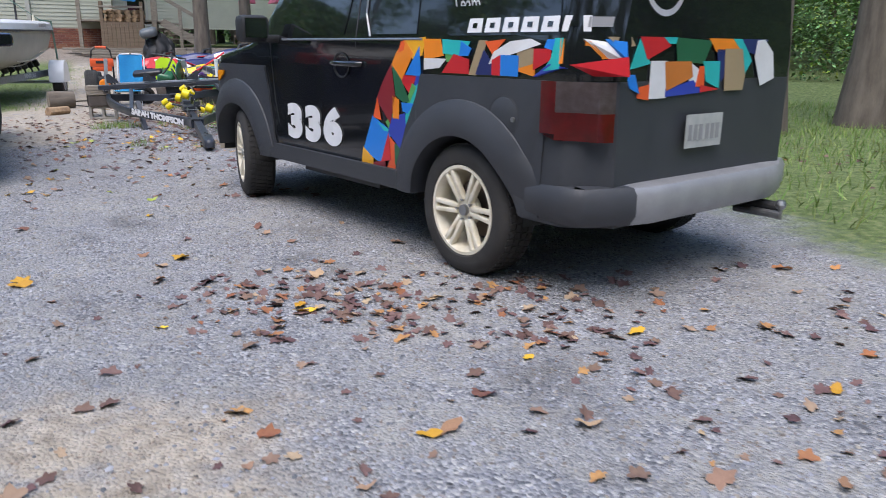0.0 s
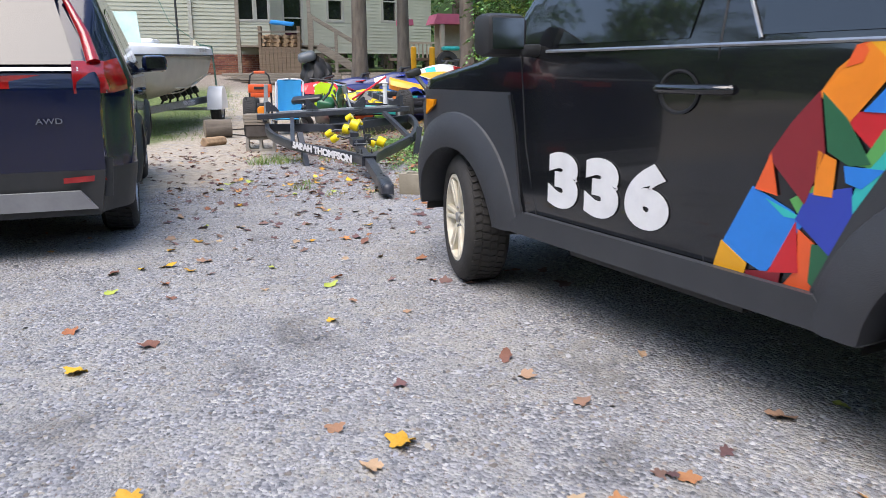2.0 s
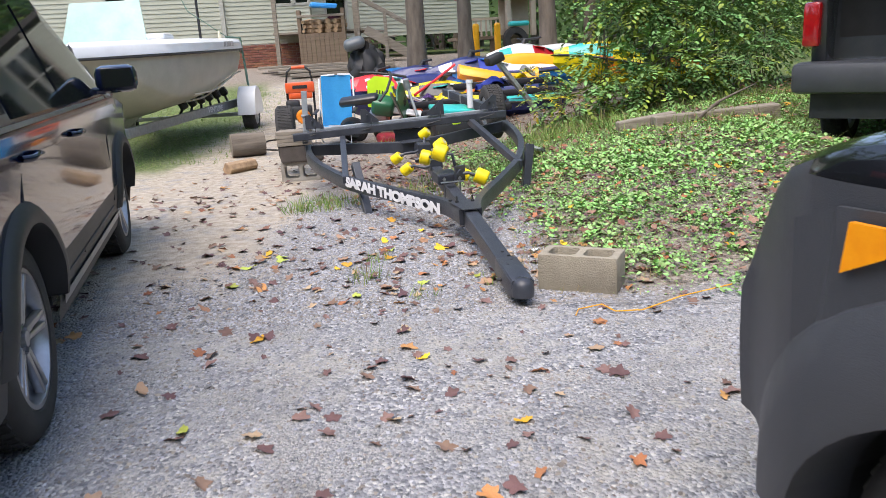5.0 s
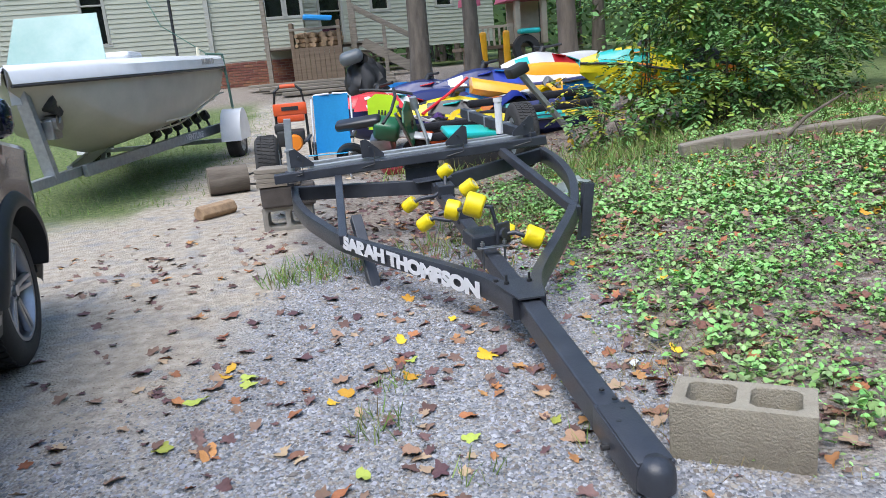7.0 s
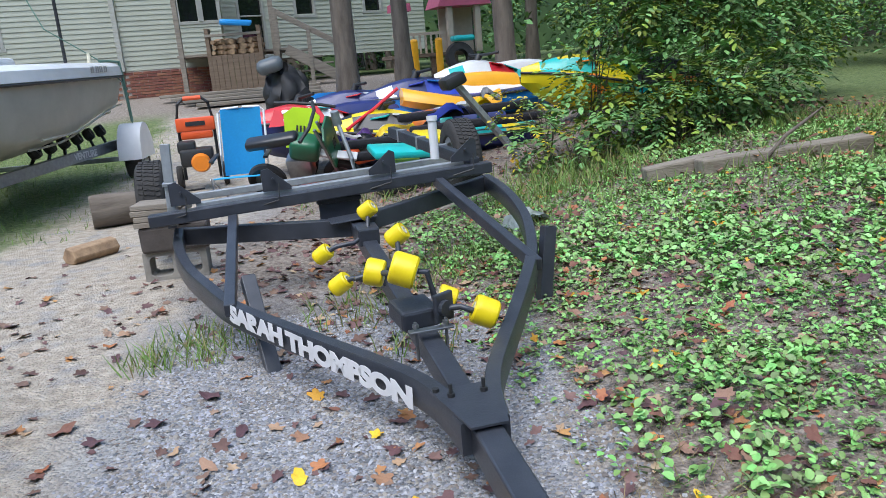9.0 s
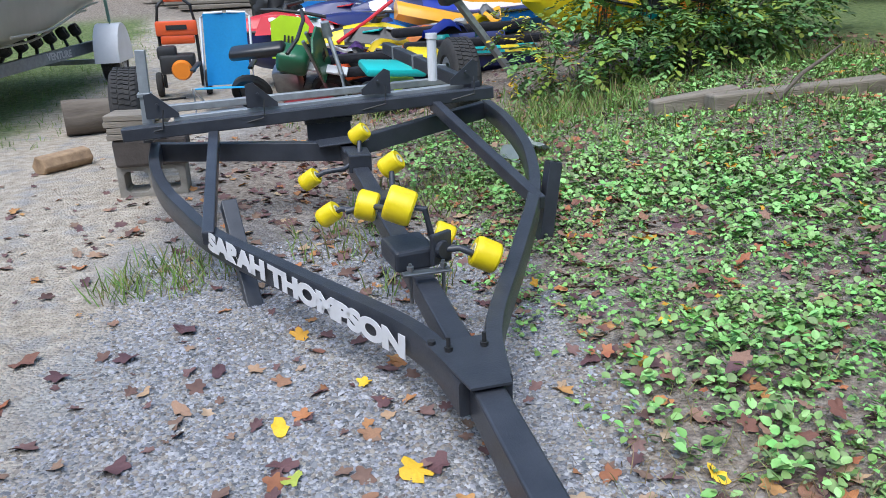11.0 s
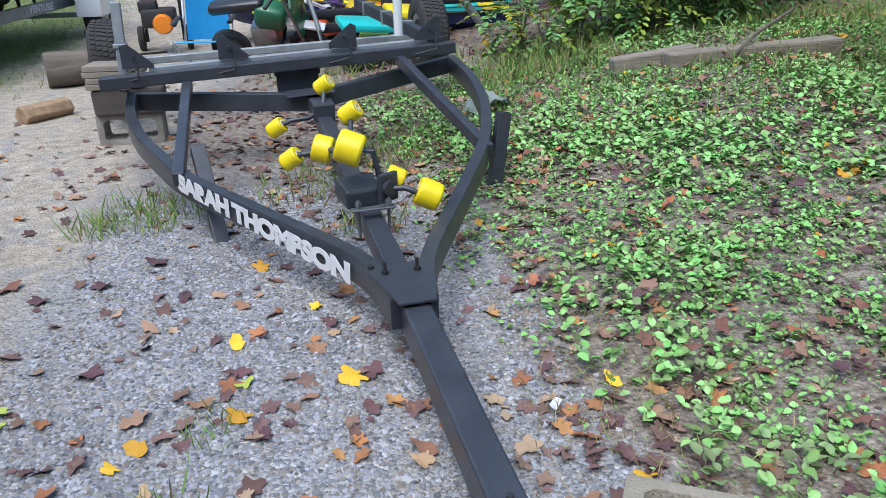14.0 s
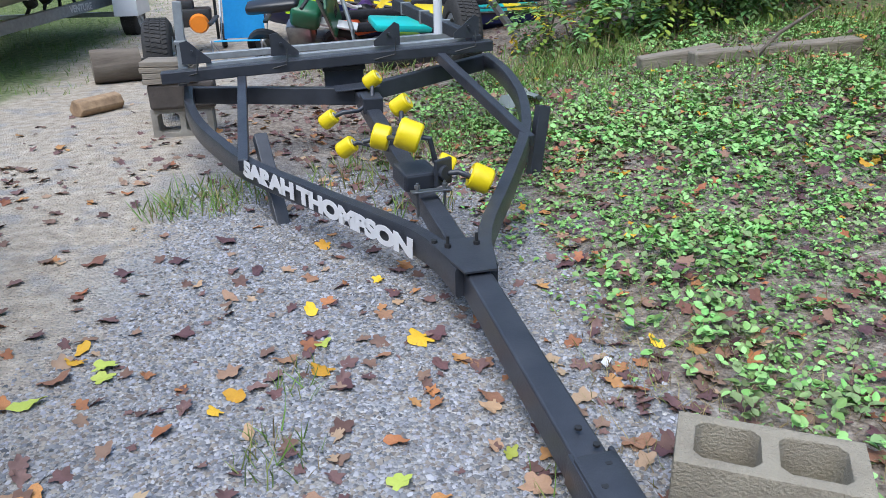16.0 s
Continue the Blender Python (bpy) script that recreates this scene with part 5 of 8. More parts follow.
tube(bm, [(0.25, 0.8, 1.58), (0.0, 0.98, 1.56), (0.0, 1.0, 1.2), (0.1, 1.04, 0.78)], 0.02, 6)
part("mooring_rope", bm, mat("green_rope", (0.12, 0.22, 0.17), (0.08, 0.15, 0.12), 0.9), BT)
BTR = thing("galvanised_trailer", "galvanised boat trailer with white mudguard under the boat", "trailer", pose(-3.6, 18.4, 0, 0, 0, 269))
part("side_rail", beam(B(), (-0.1, 0.84, 0.50), (3.4, 0.08, 0.36), 0.06, 0.13), GALV, BTR)
part("side_rail", beam(B(), (-0.1, -0.84, 0.50), (3.4, -0.08, 0.36), 0.06, 0.13), GALV, BTR)
part("tongue", beam(B(), (3.1, 0, 0.36), (5.0, 0, 0.36), 0.08, 0.1), GALV, BTR)
part("winch_post", beam(B(), (4.0, 0, 0.38), (4.3, 0.0, 1.3), 0.09, 0.12), GALV, BTR)
bm = lathe(B(), [(0.02, -0.1), (0.08, -0.1), (0.045, -0.02), (0.045, 0.02), (0.08, 0.1), (0.02, 0.1)], pose(4.02, 0.06, 1.1, 90, 0, 0) @ Matrix.Scale(1.5, 4), 16)
part("bow_roller", bm, DARK_PLASTIC, BTR, "black V bow roller", smooth=40)
bm = box(B(), 0.2, 0.16, 0.2, T(4.0, 0.07, 0.86), 0.02)
cyl(bm, 0.08, 0.08, 0.12, pose(4.0, 0.12, 0.92, 90, 0, 0), 14)
tube(bm, [(4.0, 0.18, 0.92), (3.96, 0.2, 1.06)], 0.012, 6)
part("winch", bm, STEEL, BTR)
text("rail_lettering", "VENTURE", 0.11, Matrix.Translation((0.95, 0.648, 0.458)) @ pose(0, 0, 0, 90, 0, 180 - 12.25), WHITE, BTR, "white lettering", 0.001, 1.1, 0.004)
for s in (1, -1):
    wheel(BTR, 0.2, s * 1.05, s, 0, 0.31, 0.18, 0.2, mat("white_steel_wheel", (0.6, 0.6, 0.6), (0.45, 0.44, 0.43), 0.5), 5, False)
    bm = B()
    rows = []
    for k in range(13):
        a = radians(-5 + 190 * k / 12)
        rows.append([bm.verts.new((0.2 + 0.35 * math.cos(a), s * (1.05 + o), 0.34 + 0.37 * math.sin(a) * (1.12 if 20 < math.degrees(a) < 160 else 1))) for o in (-0.14, 0.14)])
    for p, q in zip(rows, rows[1:]):
        bm.faces.new((p[0], q[0], q[1], p[1]))
    prof = [r[1].co.copy() for r in rows]
    f = bm.faces.new([bm.verts.new((v.x, s * (1.05 + 0.14), v.z)) for v in prof])
    bmesh.ops.remove_doubles(bm, verts=bm.verts, dist=0.001)
    bmesh.ops.solidify(bm, geom=bm.faces[:], thickness=0.012)
    part("mudguard", bm, GEL_WHITE, BTR, "white plastic mudguard", smooth=40)
for x in (0.1, 0.45, 0.8, 1.15, 1.5, 1.85):
    for s in (1, -1):
        bm = lathe(B(), [(0.02, -0.05), (0.07, -0.05), (0.08, 0), (0.07, 0.05), (0.02, 0.05)], pose(x, s * (0.62 - 0.12 * x), 0.70 - 0.05 * x, 90 + s * 25, 0, 0), 14)
        tube(bm, [(x, s * (0.62 - 0.12 * x), 0.66 - 0.05 * x), (x + 0.05, s * (0.72 - 0.2 * x), 0.47)], 0.02, 6)
        part("hull_roller", bm, DARK_PLASTIC, BTR, "black hull roller")
part("cross_tube", beam(B(), (0.2, -1.0, 0.31), (0.2, 1.0, 0.31), 0.06, 0.06), GALV, BTR)


# ---- house ----
HX, HY = -4.62, 27.0


def wall(name, a, b, z0, z1, openings, label):
    """A lap-sided wall between two plan points, with rectangular openings (along, up, width, height)."""
    a, b = Vector((*a, 0)), Vector((*b, 0))
    d = (b - a)
    L = d.length
    d.normalize()
    n = Vector((d.y, -d.x, 0))
    bm = B()
    us = sorted({0, L} | {o[0] for o in openings} | {o[0] + o[2] for o in openings})
    z = z0
    while z < z1 - 0.01:
        top = min(z + 0.115, z1)
        for u0, u1 in zip(us, us[1:]):
            if any(o[0] - 0.001 <= u0 and u1 <= o[0] + o[2] + 0.001 and z + 0.05 > o[1] and z + 0.05 < o[1] + o[3] for o in openings):
                continue
            q = [a + d * u0 + n * 0.022 + Vector((0, 0, z)), a + d * u1 + n * 0.022 + Vector((0, 0, z)), a + d * u1 + n * 0.004 + Vector((0, 0, top)), a + d * u0 + n * 0.004 + Vector((0, 0, top))]
            r = [v - n * (0.15 if i in (0, 1) else 0.132) for i, v in enumerate(q)]
            v = [bm.verts.new(c) for c in q + r]
            for f in ((0, 1, 2, 3), (5, 4, 7, 6), (1, 0, 4, 5), (3, 2, 6, 7), (0, 3, 7, 4), (2, 1, 5, 6)):
                bm.faces.new([v[i] for i in f])
        z = top
    bmesh.ops.recalc_face_normals(bm, faces=bm.faces)
    ob = solo(name, bm, SIDING, label, "wall", kind="structure")
    return a, d, n


def window(num, a, d, n, o, dark=True):
    u, z, w, h = o
    W = thing(f"window_{num}", "white-framed window with dark glass in cream siding", "window", kind="structure")
    c = a + d * (u + w / 2)
    ang = math.degrees(math.atan2(d.y, d.x))
    base = Matrix.Translation(c + Vector((0, 0, z + h / 2))) @ pose(0, 0, 0, 0, 0, ang)
    for k, (x, zz, sx, sz) in enumerate(((-w / 2, 0, 0.08, h), (w / 2, 0, 0.08, h), (0, h / 2, w + 0.08, 0.08), (0, -h / 2, w + 0.14, 0.08), (0, 0, w, 0.04))):
        part("frame_bar", box(B(), sx, 0.12, sz, base @ T(x, 0.03, zz), 0.008), TRIM, W)
    part("pane", box(B(), w, 0.012, h, base @ T(0, 0.07, 0)), TINT, W)


zt = 4.3
op_r = [(1.45, 2.62, 0.5, 1.5), (2.0, 2.62, 0.42, 1.5)]
a, d, n = wall("wall_front", (HX, HY), (HX + 2.3, HY + 0.5), 1.60, zt, op_r, "cream lap-sided house wall")
window(1, a, d, n, op_r[0])
window(2, a, d, n, op_r[1])
a, d, n = wall("wall_wing", (HX - 6.3, HY - 1.4), (HX, HY), 1.60, zt, [(3.5, 2.25, 0.55, 1.9)], "cream lap-sided house wing")
window(3, a, d, n, (3.5, 2.25, 0.55, 1.9))
a, d, n = wall("wall_porch", (HX + 2.3, HY + 1.6), (3.4, HY + 4.5), 1.66, zt + 0.2, [(0.45, 1.75, 0.7, 2.1), (2.1, 2.75, 0.6, 1.4), (4.3, 2.8, 0.6, 1.4)], "cream lap-sided house wall behind the porch")
window(4, a, d, n, (0.45, 1.75, 0.7, 2.1))
window(5, a, d, n, (2.1, 2.75, 0.6, 1.4))
window(6, a, d, n, (4.3, 2.8, 0.6, 1.4))
solo("corner_trim", box(B(), 0.12, 0.12, zt - 1.6, T(HX + 0.02, HY - 0.03, (zt + 1.6) / 2), 0.01), TRIM, "pale corner board of the house", "trim", kind="structure")
bm = B()
box(bm, 10, 6.5, 0.15, pose(HX - 2.5, HY + 3.4, zt + 0.3, 0, 0, 8))
box(bm, 8, 5, 0.15, pose(0.5, HY + 6, zt + 0.4, 0, 0, 20))
solo("roof", bm, mat("roof_shingle", (0.1, 0.09, 0.085), (0.06, 0.055, 0.05), 0.95, scale=12, bump=0.5), "dark shingle roof slab", "roof", kind="structure")
fnd = solo("foundation_wall", box(box(B(), 2.3, 0.2, 1.2, pose(HX + 1.15, HY + 0.34, 1.0, 0, 0, 12.2)), 6.4, 0.2, 1.2, pose(HX - 3.15, HY - 0.6, 1.0, 0, 0, 12.5)), MORTAR, "mortared brick foundation", "wall", kind="structure")


def rail(bm, a, b, w=0.09, h=0.04):
    return beam(bm, a, b, w, h, 0.005)


PO = thing("porch_stairs", "weathered wooden porch stairs with plain handrails", "stairs", pose(-1.0, 26.2, 0.95, 0, 0, 0))
for k in range(5):
    part("tread", box(B(), 1.1, 0.28, 0.04, T(0.35 + 0.24 * (4 - k), 0.5, 0.16 * (k + 1)), 0.006), GREY_WOOD, PO)
for y in (0.05, 0.95):
    part("stringer", rail(B(), (1.7, y, 0.0), (0.3, y, 0.85), 0.04, 0.24), GREY_WOOD, PO)
    part("handrail", rail(B(), (1.65, y, 0.85), (0.1, y, 1.75), 0.04, 0.09), GREY_WOOD, PO)
    for x, z in ((1.6, 0.88), (0.85, 1.3), (0.1, 1.8)):
        part("post", box(B(), 0.09, 0.09, z, T(x, y, z / 2), 0.005), GREY_WOOD, PO)
part("deck", box(B(), 2.6, 2.2, 0.06, T(-0.9, 1.2, 0.86), 0.005), GREY_WOOD, PO)
for x in (-2.1, 0.05):
    part("roof_post", box(B(), 0.11, 0.11, 3.4, T(x, 0.12, 1.6), 0.006), GREY_WOOD, PO)
WR = thing("firewood_rack", "brown plank firewood bin stacked with split logs", "firewood rack", pose(-1.85, 25.95, 0.93, 0, 0, 0))
for k in range(9):
    part("plank", box(B(), 0.118, 0.03, 0.82, T(-0.5 + 0.124 * k, 0, 0.41), 0.004), DECK_WOOD, WR)
for x in (-0.58, 0.58):
    part("post", box(B(), 0.09, 0.4, 1.45, T(x, 0.18, 0.72), 0.005), DECK_WOOD, WR)
part("top_rail", box(B(), 1.25, 0.1, 0.06, T(0, 0.0, 1.28), 0.005), GREY_WOOD, WR)
part("shelf", box(B(), 1.15, 0.4, 0.04, T(0, 0.2, 0.82)), DECK_WOOD, WR)
for i in range(27):
    r = 0.055 + 0.012 * ((i * 7) % 3)
    x, z = -0.48 + 0.12 * (i % 9) + 0.03 * ((i // 9) % 2), 0.9 + 0.115 * (i // 9)
    part("split_log", cyl(B(), r, r * 0.95, 0.36, pose(x, 0.18, z, 90, 0, i * 40), 6), CUT_WOOD, WR)
bm = box(B(), 0.7, 0.4, 0.12, Matrix(), 0.04)
for v in bm.verts:
    v.co += Vector(noise.noise_vector(v.co * 6)) * 0.05
solo("blue_tarp", bm, colour("sky"), "bunched blue tarp on the firewood bin", "tarp", pose(-1.75, 25.95, 2.45, 6, 5, 10))
for k in range(4):
    x, y = -2.9 + 0.15 * k, 24.6 - 0.35 * k
    bm = box(B(), 3.4 - 0.3 * k, 0.3, 0.06, Matrix(), 0.01)
    solo("deck_board", bm, GREY_WOOD, "weathered board lying before the house", "board", pose(x + 1.2, y, ground_z(x, y) + 0.06 + 0.03 * (3 - k), 0, 0, 3 * k - 4), "loose boards")


# ---- wires and bits on the ground ----
def wire(name, pts, r, material, label):
    bm = tube(B(), [(x, y, ground_z(x, y) + 0.012 + z) for x, y, z in pts], r, 6)
    return solo(name, bm, material, label, "cable", smooth=60)


wire("white_cable", [(0.42, 8.34, 0), (0.50, 8.33, 0), (0.58, 8.27, 0.01), (0.68, 8.29, 0), (0.80, 8.22, 0), (0.95, 8.2, 0.01), (1.15, 8.12, 0), (1.4, 8.1, 0)], 0.0026, colour("grey"), "pale grey cable trailing past the concrete block")
wire("yellow_cable", [(0.6, 8.12, 0), (0.63, 8.19, 0), (0.74, 8.2, 0.01), (0.78, 8.12, 0), (0.9, 8.1, 0), (1.1, 8.17, 0.02), (1.4, 8.3, 0)], 0.003, colour("amber"), "yellow cable looped beside the concrete block")
wire("black_hose", [(-1.3, 14.6, 0), (-1.7, 15.2, 0), (-2.2, 15.6, 0), (-2.0, 16.4, 0), (-1.5, 16.6, 0)], 0.012, DARK_PLASTIC, "black hose curled on the dirt")
for x, y in ((1.18, 9.82), (1.36, 9.25), (0.62, 9.2)):
    bm = box(B(), 0.05, 0.022, 0.003, Matrix(), 0.001)
    for v in bm.verts:
        v.co.z += 0.02 * noise.noise(v.co * 30)
    solo("paper_scrap", bm, WHITE, "torn white paper scrap among the weeds", "litter", pose(x, y, ground_z(x, y) + 0.02, 10, 12, x * 90), "paper scraps")

# ---- the heap beyond the trailer ----
def gz(x, y, up=0.0):
    return ground_z(x, y) + up


def jet_ski(m, low, deck, seat, accents, label, length=2.6):
    J = thing("jet_ski", label, "jet ski", m, "jet skis")
    n = 13
    hull, top = B(), B()
    hr, tr = [], []
    for k in range(n):
        t = k / (n - 1)
        x = -length / 2 + length * t
        w = 0.5 * (1 - max(0, (t - 0.5) / 0.5) ** 2.4) * (0.86 + 0.14 * min(1, t * 4)) + 0.015
        ke = 0.04 + 0.32 * max(0, (t - 0.7) / 0.3) ** 2
        sh = 0.36 + 0.14 * smoothstep(0.35, 0.9, t)
        hr.append([hull.verts.new((x, y, z)) for y, z in ((-w, sh), (-w * 0.96, sh - 0.12), (-w * 0.6, ke + 0.08), (0, ke), (w * 0.6, ke + 0.08), (w * 0.96, sh - 0.12), (w, sh))])
        hump = 0.15 * math.exp(-((t - 0.66) / 0.2) ** 2) + 0.06 * smoothstep(0.1, 0.3, t)
        hump *= 1 - smoothstep(0.88, 1.0, t)
        tr.append([top.verts.new((x, y, z)) for y, z in ((-w - 0.01, sh), (-w * 0.88, sh + 0.04), (-w * 0.55, sh + 0.04), (-w * 0.36, sh + 0.06 + hump * 0.8), (0, sh + 0.06 + hump), (w * 0.36, sh + 0.06 + hump * 0.8), (w * 0.55, sh + 0.04), (w * 0.88, sh + 0.04), (w + 0.01, sh))])
    for bm, rows in ((hull, hr), (top, tr)):
        for a, b in zip(rows, rows[1:]):
            for j in range(len(a) - 1):
                bm.faces.new((a[j], b[j], b[j + 1], a[j + 1]))
        bm.faces.new(rows[0])
        bmesh.ops.recalc_face_normals(bm, faces=bm.faces)
    part("hull", hull, colour(low), J, low + " hull", smooth=40)
    tones = [deck, deck, "black"] + list(accents)
    drnd = random.Random(len(label) * 7)
    for f in top.faces:
        c = f.calc_center_median()
        drnd.seed(int((c.x + 5) * 2.6) * 13 + int((abs(c.y) + 0.03) * 7) * 5 + len(label))
        f.material_index = drnd.choice((0, 0, 0, 1, 2, 3, 3 + len(accents) - 1, 3))
    part("deck", top, [colour(t) for t in tones], J, deck + " deck with coloured panels", smooth=50)
    bm = B()
    rows = []
    for k in range(8):
        t = k / 7
        x = -length * 0.36 + length * 0.46 * t
        z = 0.56 + 0.07 * math.sin(t * 3.1) + 0.04 * t
        rows.append([bm.verts.new((x, y, zz)) for y, zz in ((-0.19, 0.42), (-0.17, z - 0.03), (-0.1, z + 0.02), (0.1, z + 0.02), (0.17, z - 0.03), (0.19, 0.42))])
    for a, b in zip(rows, rows[1:]):
        for j in range(5):
            bm.faces.new((a[j], b[j], b[j + 1], a[j + 1]))
    bm.faces.new(rows[0])
    bm.faces.new(rows[-1][::-1])
    bmesh.ops.recalc_face_normals(bm, faces=bm.faces)
    part("seat", bm, colour(seat, 0.6), J, seat + " seat", smooth=50)
    bm = tube(B(), [(0.38, -0.36, 0.80), (0.46, -0.18, 0.78), (0.48, 0.18, 0.78), (0.38, 0.36, 0.80)], 0.02, 8)
    tube(bm, [(0.58, 0, 0.6), (0.46, 0, 0.78)], 0.05, 8)
    part("handlebar", bm, DARK_PLASTIC, J, "black handlebar", smooth=50)
    part("rub_rail", tube(B(), [(-length / 2 + length * k / 12, 0.5 * (1 - max(0, (k / 12 - 0.5) / 0.5) ** 2.4) * (0.86 + 0.14 * min(1, k / 3)) + 0.02, 0.36 + 0.14 * smoothstep(0.35, 0.9, k / 12)) for k in range(13)], 0.018, 6), DARK_PLASTIC, J)
    rnd = random.Random(len(label))
    for i, tone in enumerate(accents):
        for s in (-1, 1):
            x = length * (0.02 + 0.10 * i) - 0.25
            w = 0.5 * (1 - max(0, ((x / length + 0.5) - 0.5) / 0.5) ** 2.4) + 0.028
            q = [(x, 0.26), (x + 0.16, 0.24 + 0.05 * rnd.random()), (x + 0.3, 0.36 + 0.03 * i), (x + 0.08, 0.37)]
            part("graphic", prism(B(), q, lambda u, v, ww: Vector((u, s * (w + ww - 0.03), v)), 0.008), colour(tone), J, tone + " graphic")
            q2 = [(x + 0.05, 0.1), (x + 0.3, 0.06), (x + 0.34, 0.2), (x + 0.16, 0.26)]
            part("deck_graphic", prism(B(), q2, lambda u, v, ww: Vector((u, s * v * (w / 0.52), 0.46 + 0.17 * math.exp(-(((u / length + 0.5) - 0.66) / 0.2) ** 2) + 0.04 * smoothstep(-0.3, 0.3, u) - 0.45 * v * v + ww)), 0.012), colour(tone), J, tone + " graphic")
    return J


J1 = jet_ski(pose(0.15, 17.35, gz(0.1, 17.3, 0.12), 4, 0, 196), "navy", "white", "navy", ("red", "teal", "orange"), "white and navy jet ski with red number panel in the heap")
text("race_number", "336", 0.24, pose(0.62, 0.448, 0.555, 58, 0, 180), WHITE, J1, "white race number", 0.004, 1.1, 0.01)
part("number_panel", prism(B(), [(0.28, 0.45), (0.36, 0.66), (0.88, 0.66), (1.0, 0.46)], lambda u, v, w: Vector((u, 0.5 - 0.7 * (v - 0.45) + w, v)), 0.012), colour("red"), J1)
J2 = jet_ski(pose(1.75, 17.9, gz(1.7, 17.9, 0.16), 0, 3, 190), "blue", "navy", "amber", ("white", "blue", "royal"), "blue and white jet ski with amber seat")
jet_ski(pose(2.75, 19.0, gz(2.7, 19, 0.1), 0, 0, 205), "teal", "white", "white", ("teal", "red"), "white and teal jet ski under the trees")
jet_ski(pose(3.65, 16.6, gz(3.65, 16.6, 0.0), 0, -4, 172), "yellow", "yellow", "black", ("teal", "leaf", "orange"), "bright yellow jet ski half hidden by the shrubs")
jet_ski(pose(1.15, 16.55, gz(1.1, 16.5, -0.08), 0, 0, 178), "navy", "black", "navy", ("yellow", "white", "teal"), "dark blue jet ski with yellow graphics low in the heap")
jet_ski(pose(0.95, 18.9, gz(0.95, 18.9, 0.02), 0, 0, 185), "royal", "navy", "navy", ("white", "white", "red"), "blue and white jet ski at the back of the heap")
for k, (y, z, x) in enumerate(((15.3, 0.30, 0.75), (15.45, 0.42, 0.7), (15.7, 0.36, 1.6), (15.9, 0.50, 1.5))):
    bm = beam(B(), (x - 0.75, y, gz(x, y, z)), (x + 0.75, y + 0.1, gz(x, y, z + 0.03)), 0.12, 0.09, 0.03)
    solo("padded_bunk", bm, mat("black_carpet", (0.012, 0.012, 0.016), (0.022, 0.022, 0.028), 0.95, scale=30, bump=0.4, bscale=300), "black carpeted trailer bunk in the heap", "trailer bunk", group="trailer bunks", smooth=40)
for x0, tone, z, y in ((0.62, "teal", 0.40, 14.75), (0.95, "yellow", 0.45, 14.8), (0.72, "lime", 0.22, 14.85)):
    bm = box(B(), 0.55 if tone == "teal" else 0.3, 0.4, 0.07, Matrix(), 0.025)
    solo("moulded_cover", bm, colour(tone), tone + " moulded plastic cover on the heap", "plastic cover", pose(x0, y, gz(x0, y, z), 8, 4, 8), "plastic covers", smooth=40)
bm = box(B(), 0.6, 0.42, 0.26, Matrix(), 0.05)
solo("storage_tub", bm, DARK_PLASTIC, "black plastic tub beneath the covers", "tub", pose(0.66, 14.85, gz(0.66, 14.85, 0.13), 0, 0, 6), smooth=40)
# ramp
bm = beam(B(), (1.25, 15.05, 1.02), (1.90, 15.2, 0.20), 0.11, 0.05, 0.004)
for k in range(9):
    t = k / 9 + 0.05
    cyl(bm, 0.012, 0.012, 0.02, T(1.25 + 0.65 * t, 15.0 + 0.15 * t, 1.02 - 0.82 * t + 0.03), 8)
solo("steel_post", bm, GALV, "galvanised trailer post leaning on the heap", "post")
bm = beam(B(), (1.13, 15.0, 0.98), (1.34, 15.06, 1.06), 0.2, 0.12, 0.03)
solo("bow_stop", bm, DARK_PLASTIC, "black bow stop on the leaning post", "bow stop", smooth=40)
# blue sling chair
CH = thing("folding_chair", "folding beach chair with blue sling and white tube frame", "chair", pose(-0.93, 15.6, gz(-0.9, 15.6), 0, 0, -4))
bm = B()
for s in (-1, 1):
    tube(bm, [(s * 0.24, -0.42, 0.0), (s * 0.24, -0.40, 0.28), (s * 0.24, 0.12, 0.22), (s * 0.24, 0.2, 0.45), (s * 0.24, 0.33, 0.88), (s * 0.2, 0.34, 0.92), (s * 0.02, 0.345, 0.93)], 0.013, 8)
    tube(bm, [(s * 0.25, -0.40, 0.28), (s * 0.25, 0.28, 0.0)], 0.012, 8)
part("frame", bm, GEL_WHITE, CH, "white tube frame", smooth=50)
bm = B()
rows = []
for k in range(9):
    t = k / 8
    y, z = (0.14 + 0.19 * t, 0.24 + 0.68 * t)
    rows.append([bm.verts.new((x, y - 0.02 + 0.05 * (1 - (x / 0.21) ** 2), z)) for x in (-0.21, -0.1, 0, 0.1, 0.21)])
for a, b in zip(rows, rows[1:]):
    for j in range(4):
        bm.faces.new((a[j], a[j + 1], b[j + 1], b[j]))
bmesh.ops.solidify(bm, geom=bm.faces[:], thickness=0.006)
part("back_sling", bm, CLOTH_BLUE, CH, "blue fabric sling", smooth=50)
part("seat_sling", box(B(), 0.46, 0.5, 0.012, pose(0, -0.13, 0.25, -6, 0, 0), 0.004), CLOTH_BLUE, CH, "blue fabric sling")
for s in (-1, 1):
    part("arm_rest", box(B(), 0.05, 0.36, 0.025, pose(s * 0.27, -0.02, 0.45, 6, 0, 0), 0.01), DARK_PLASTIC, CH)
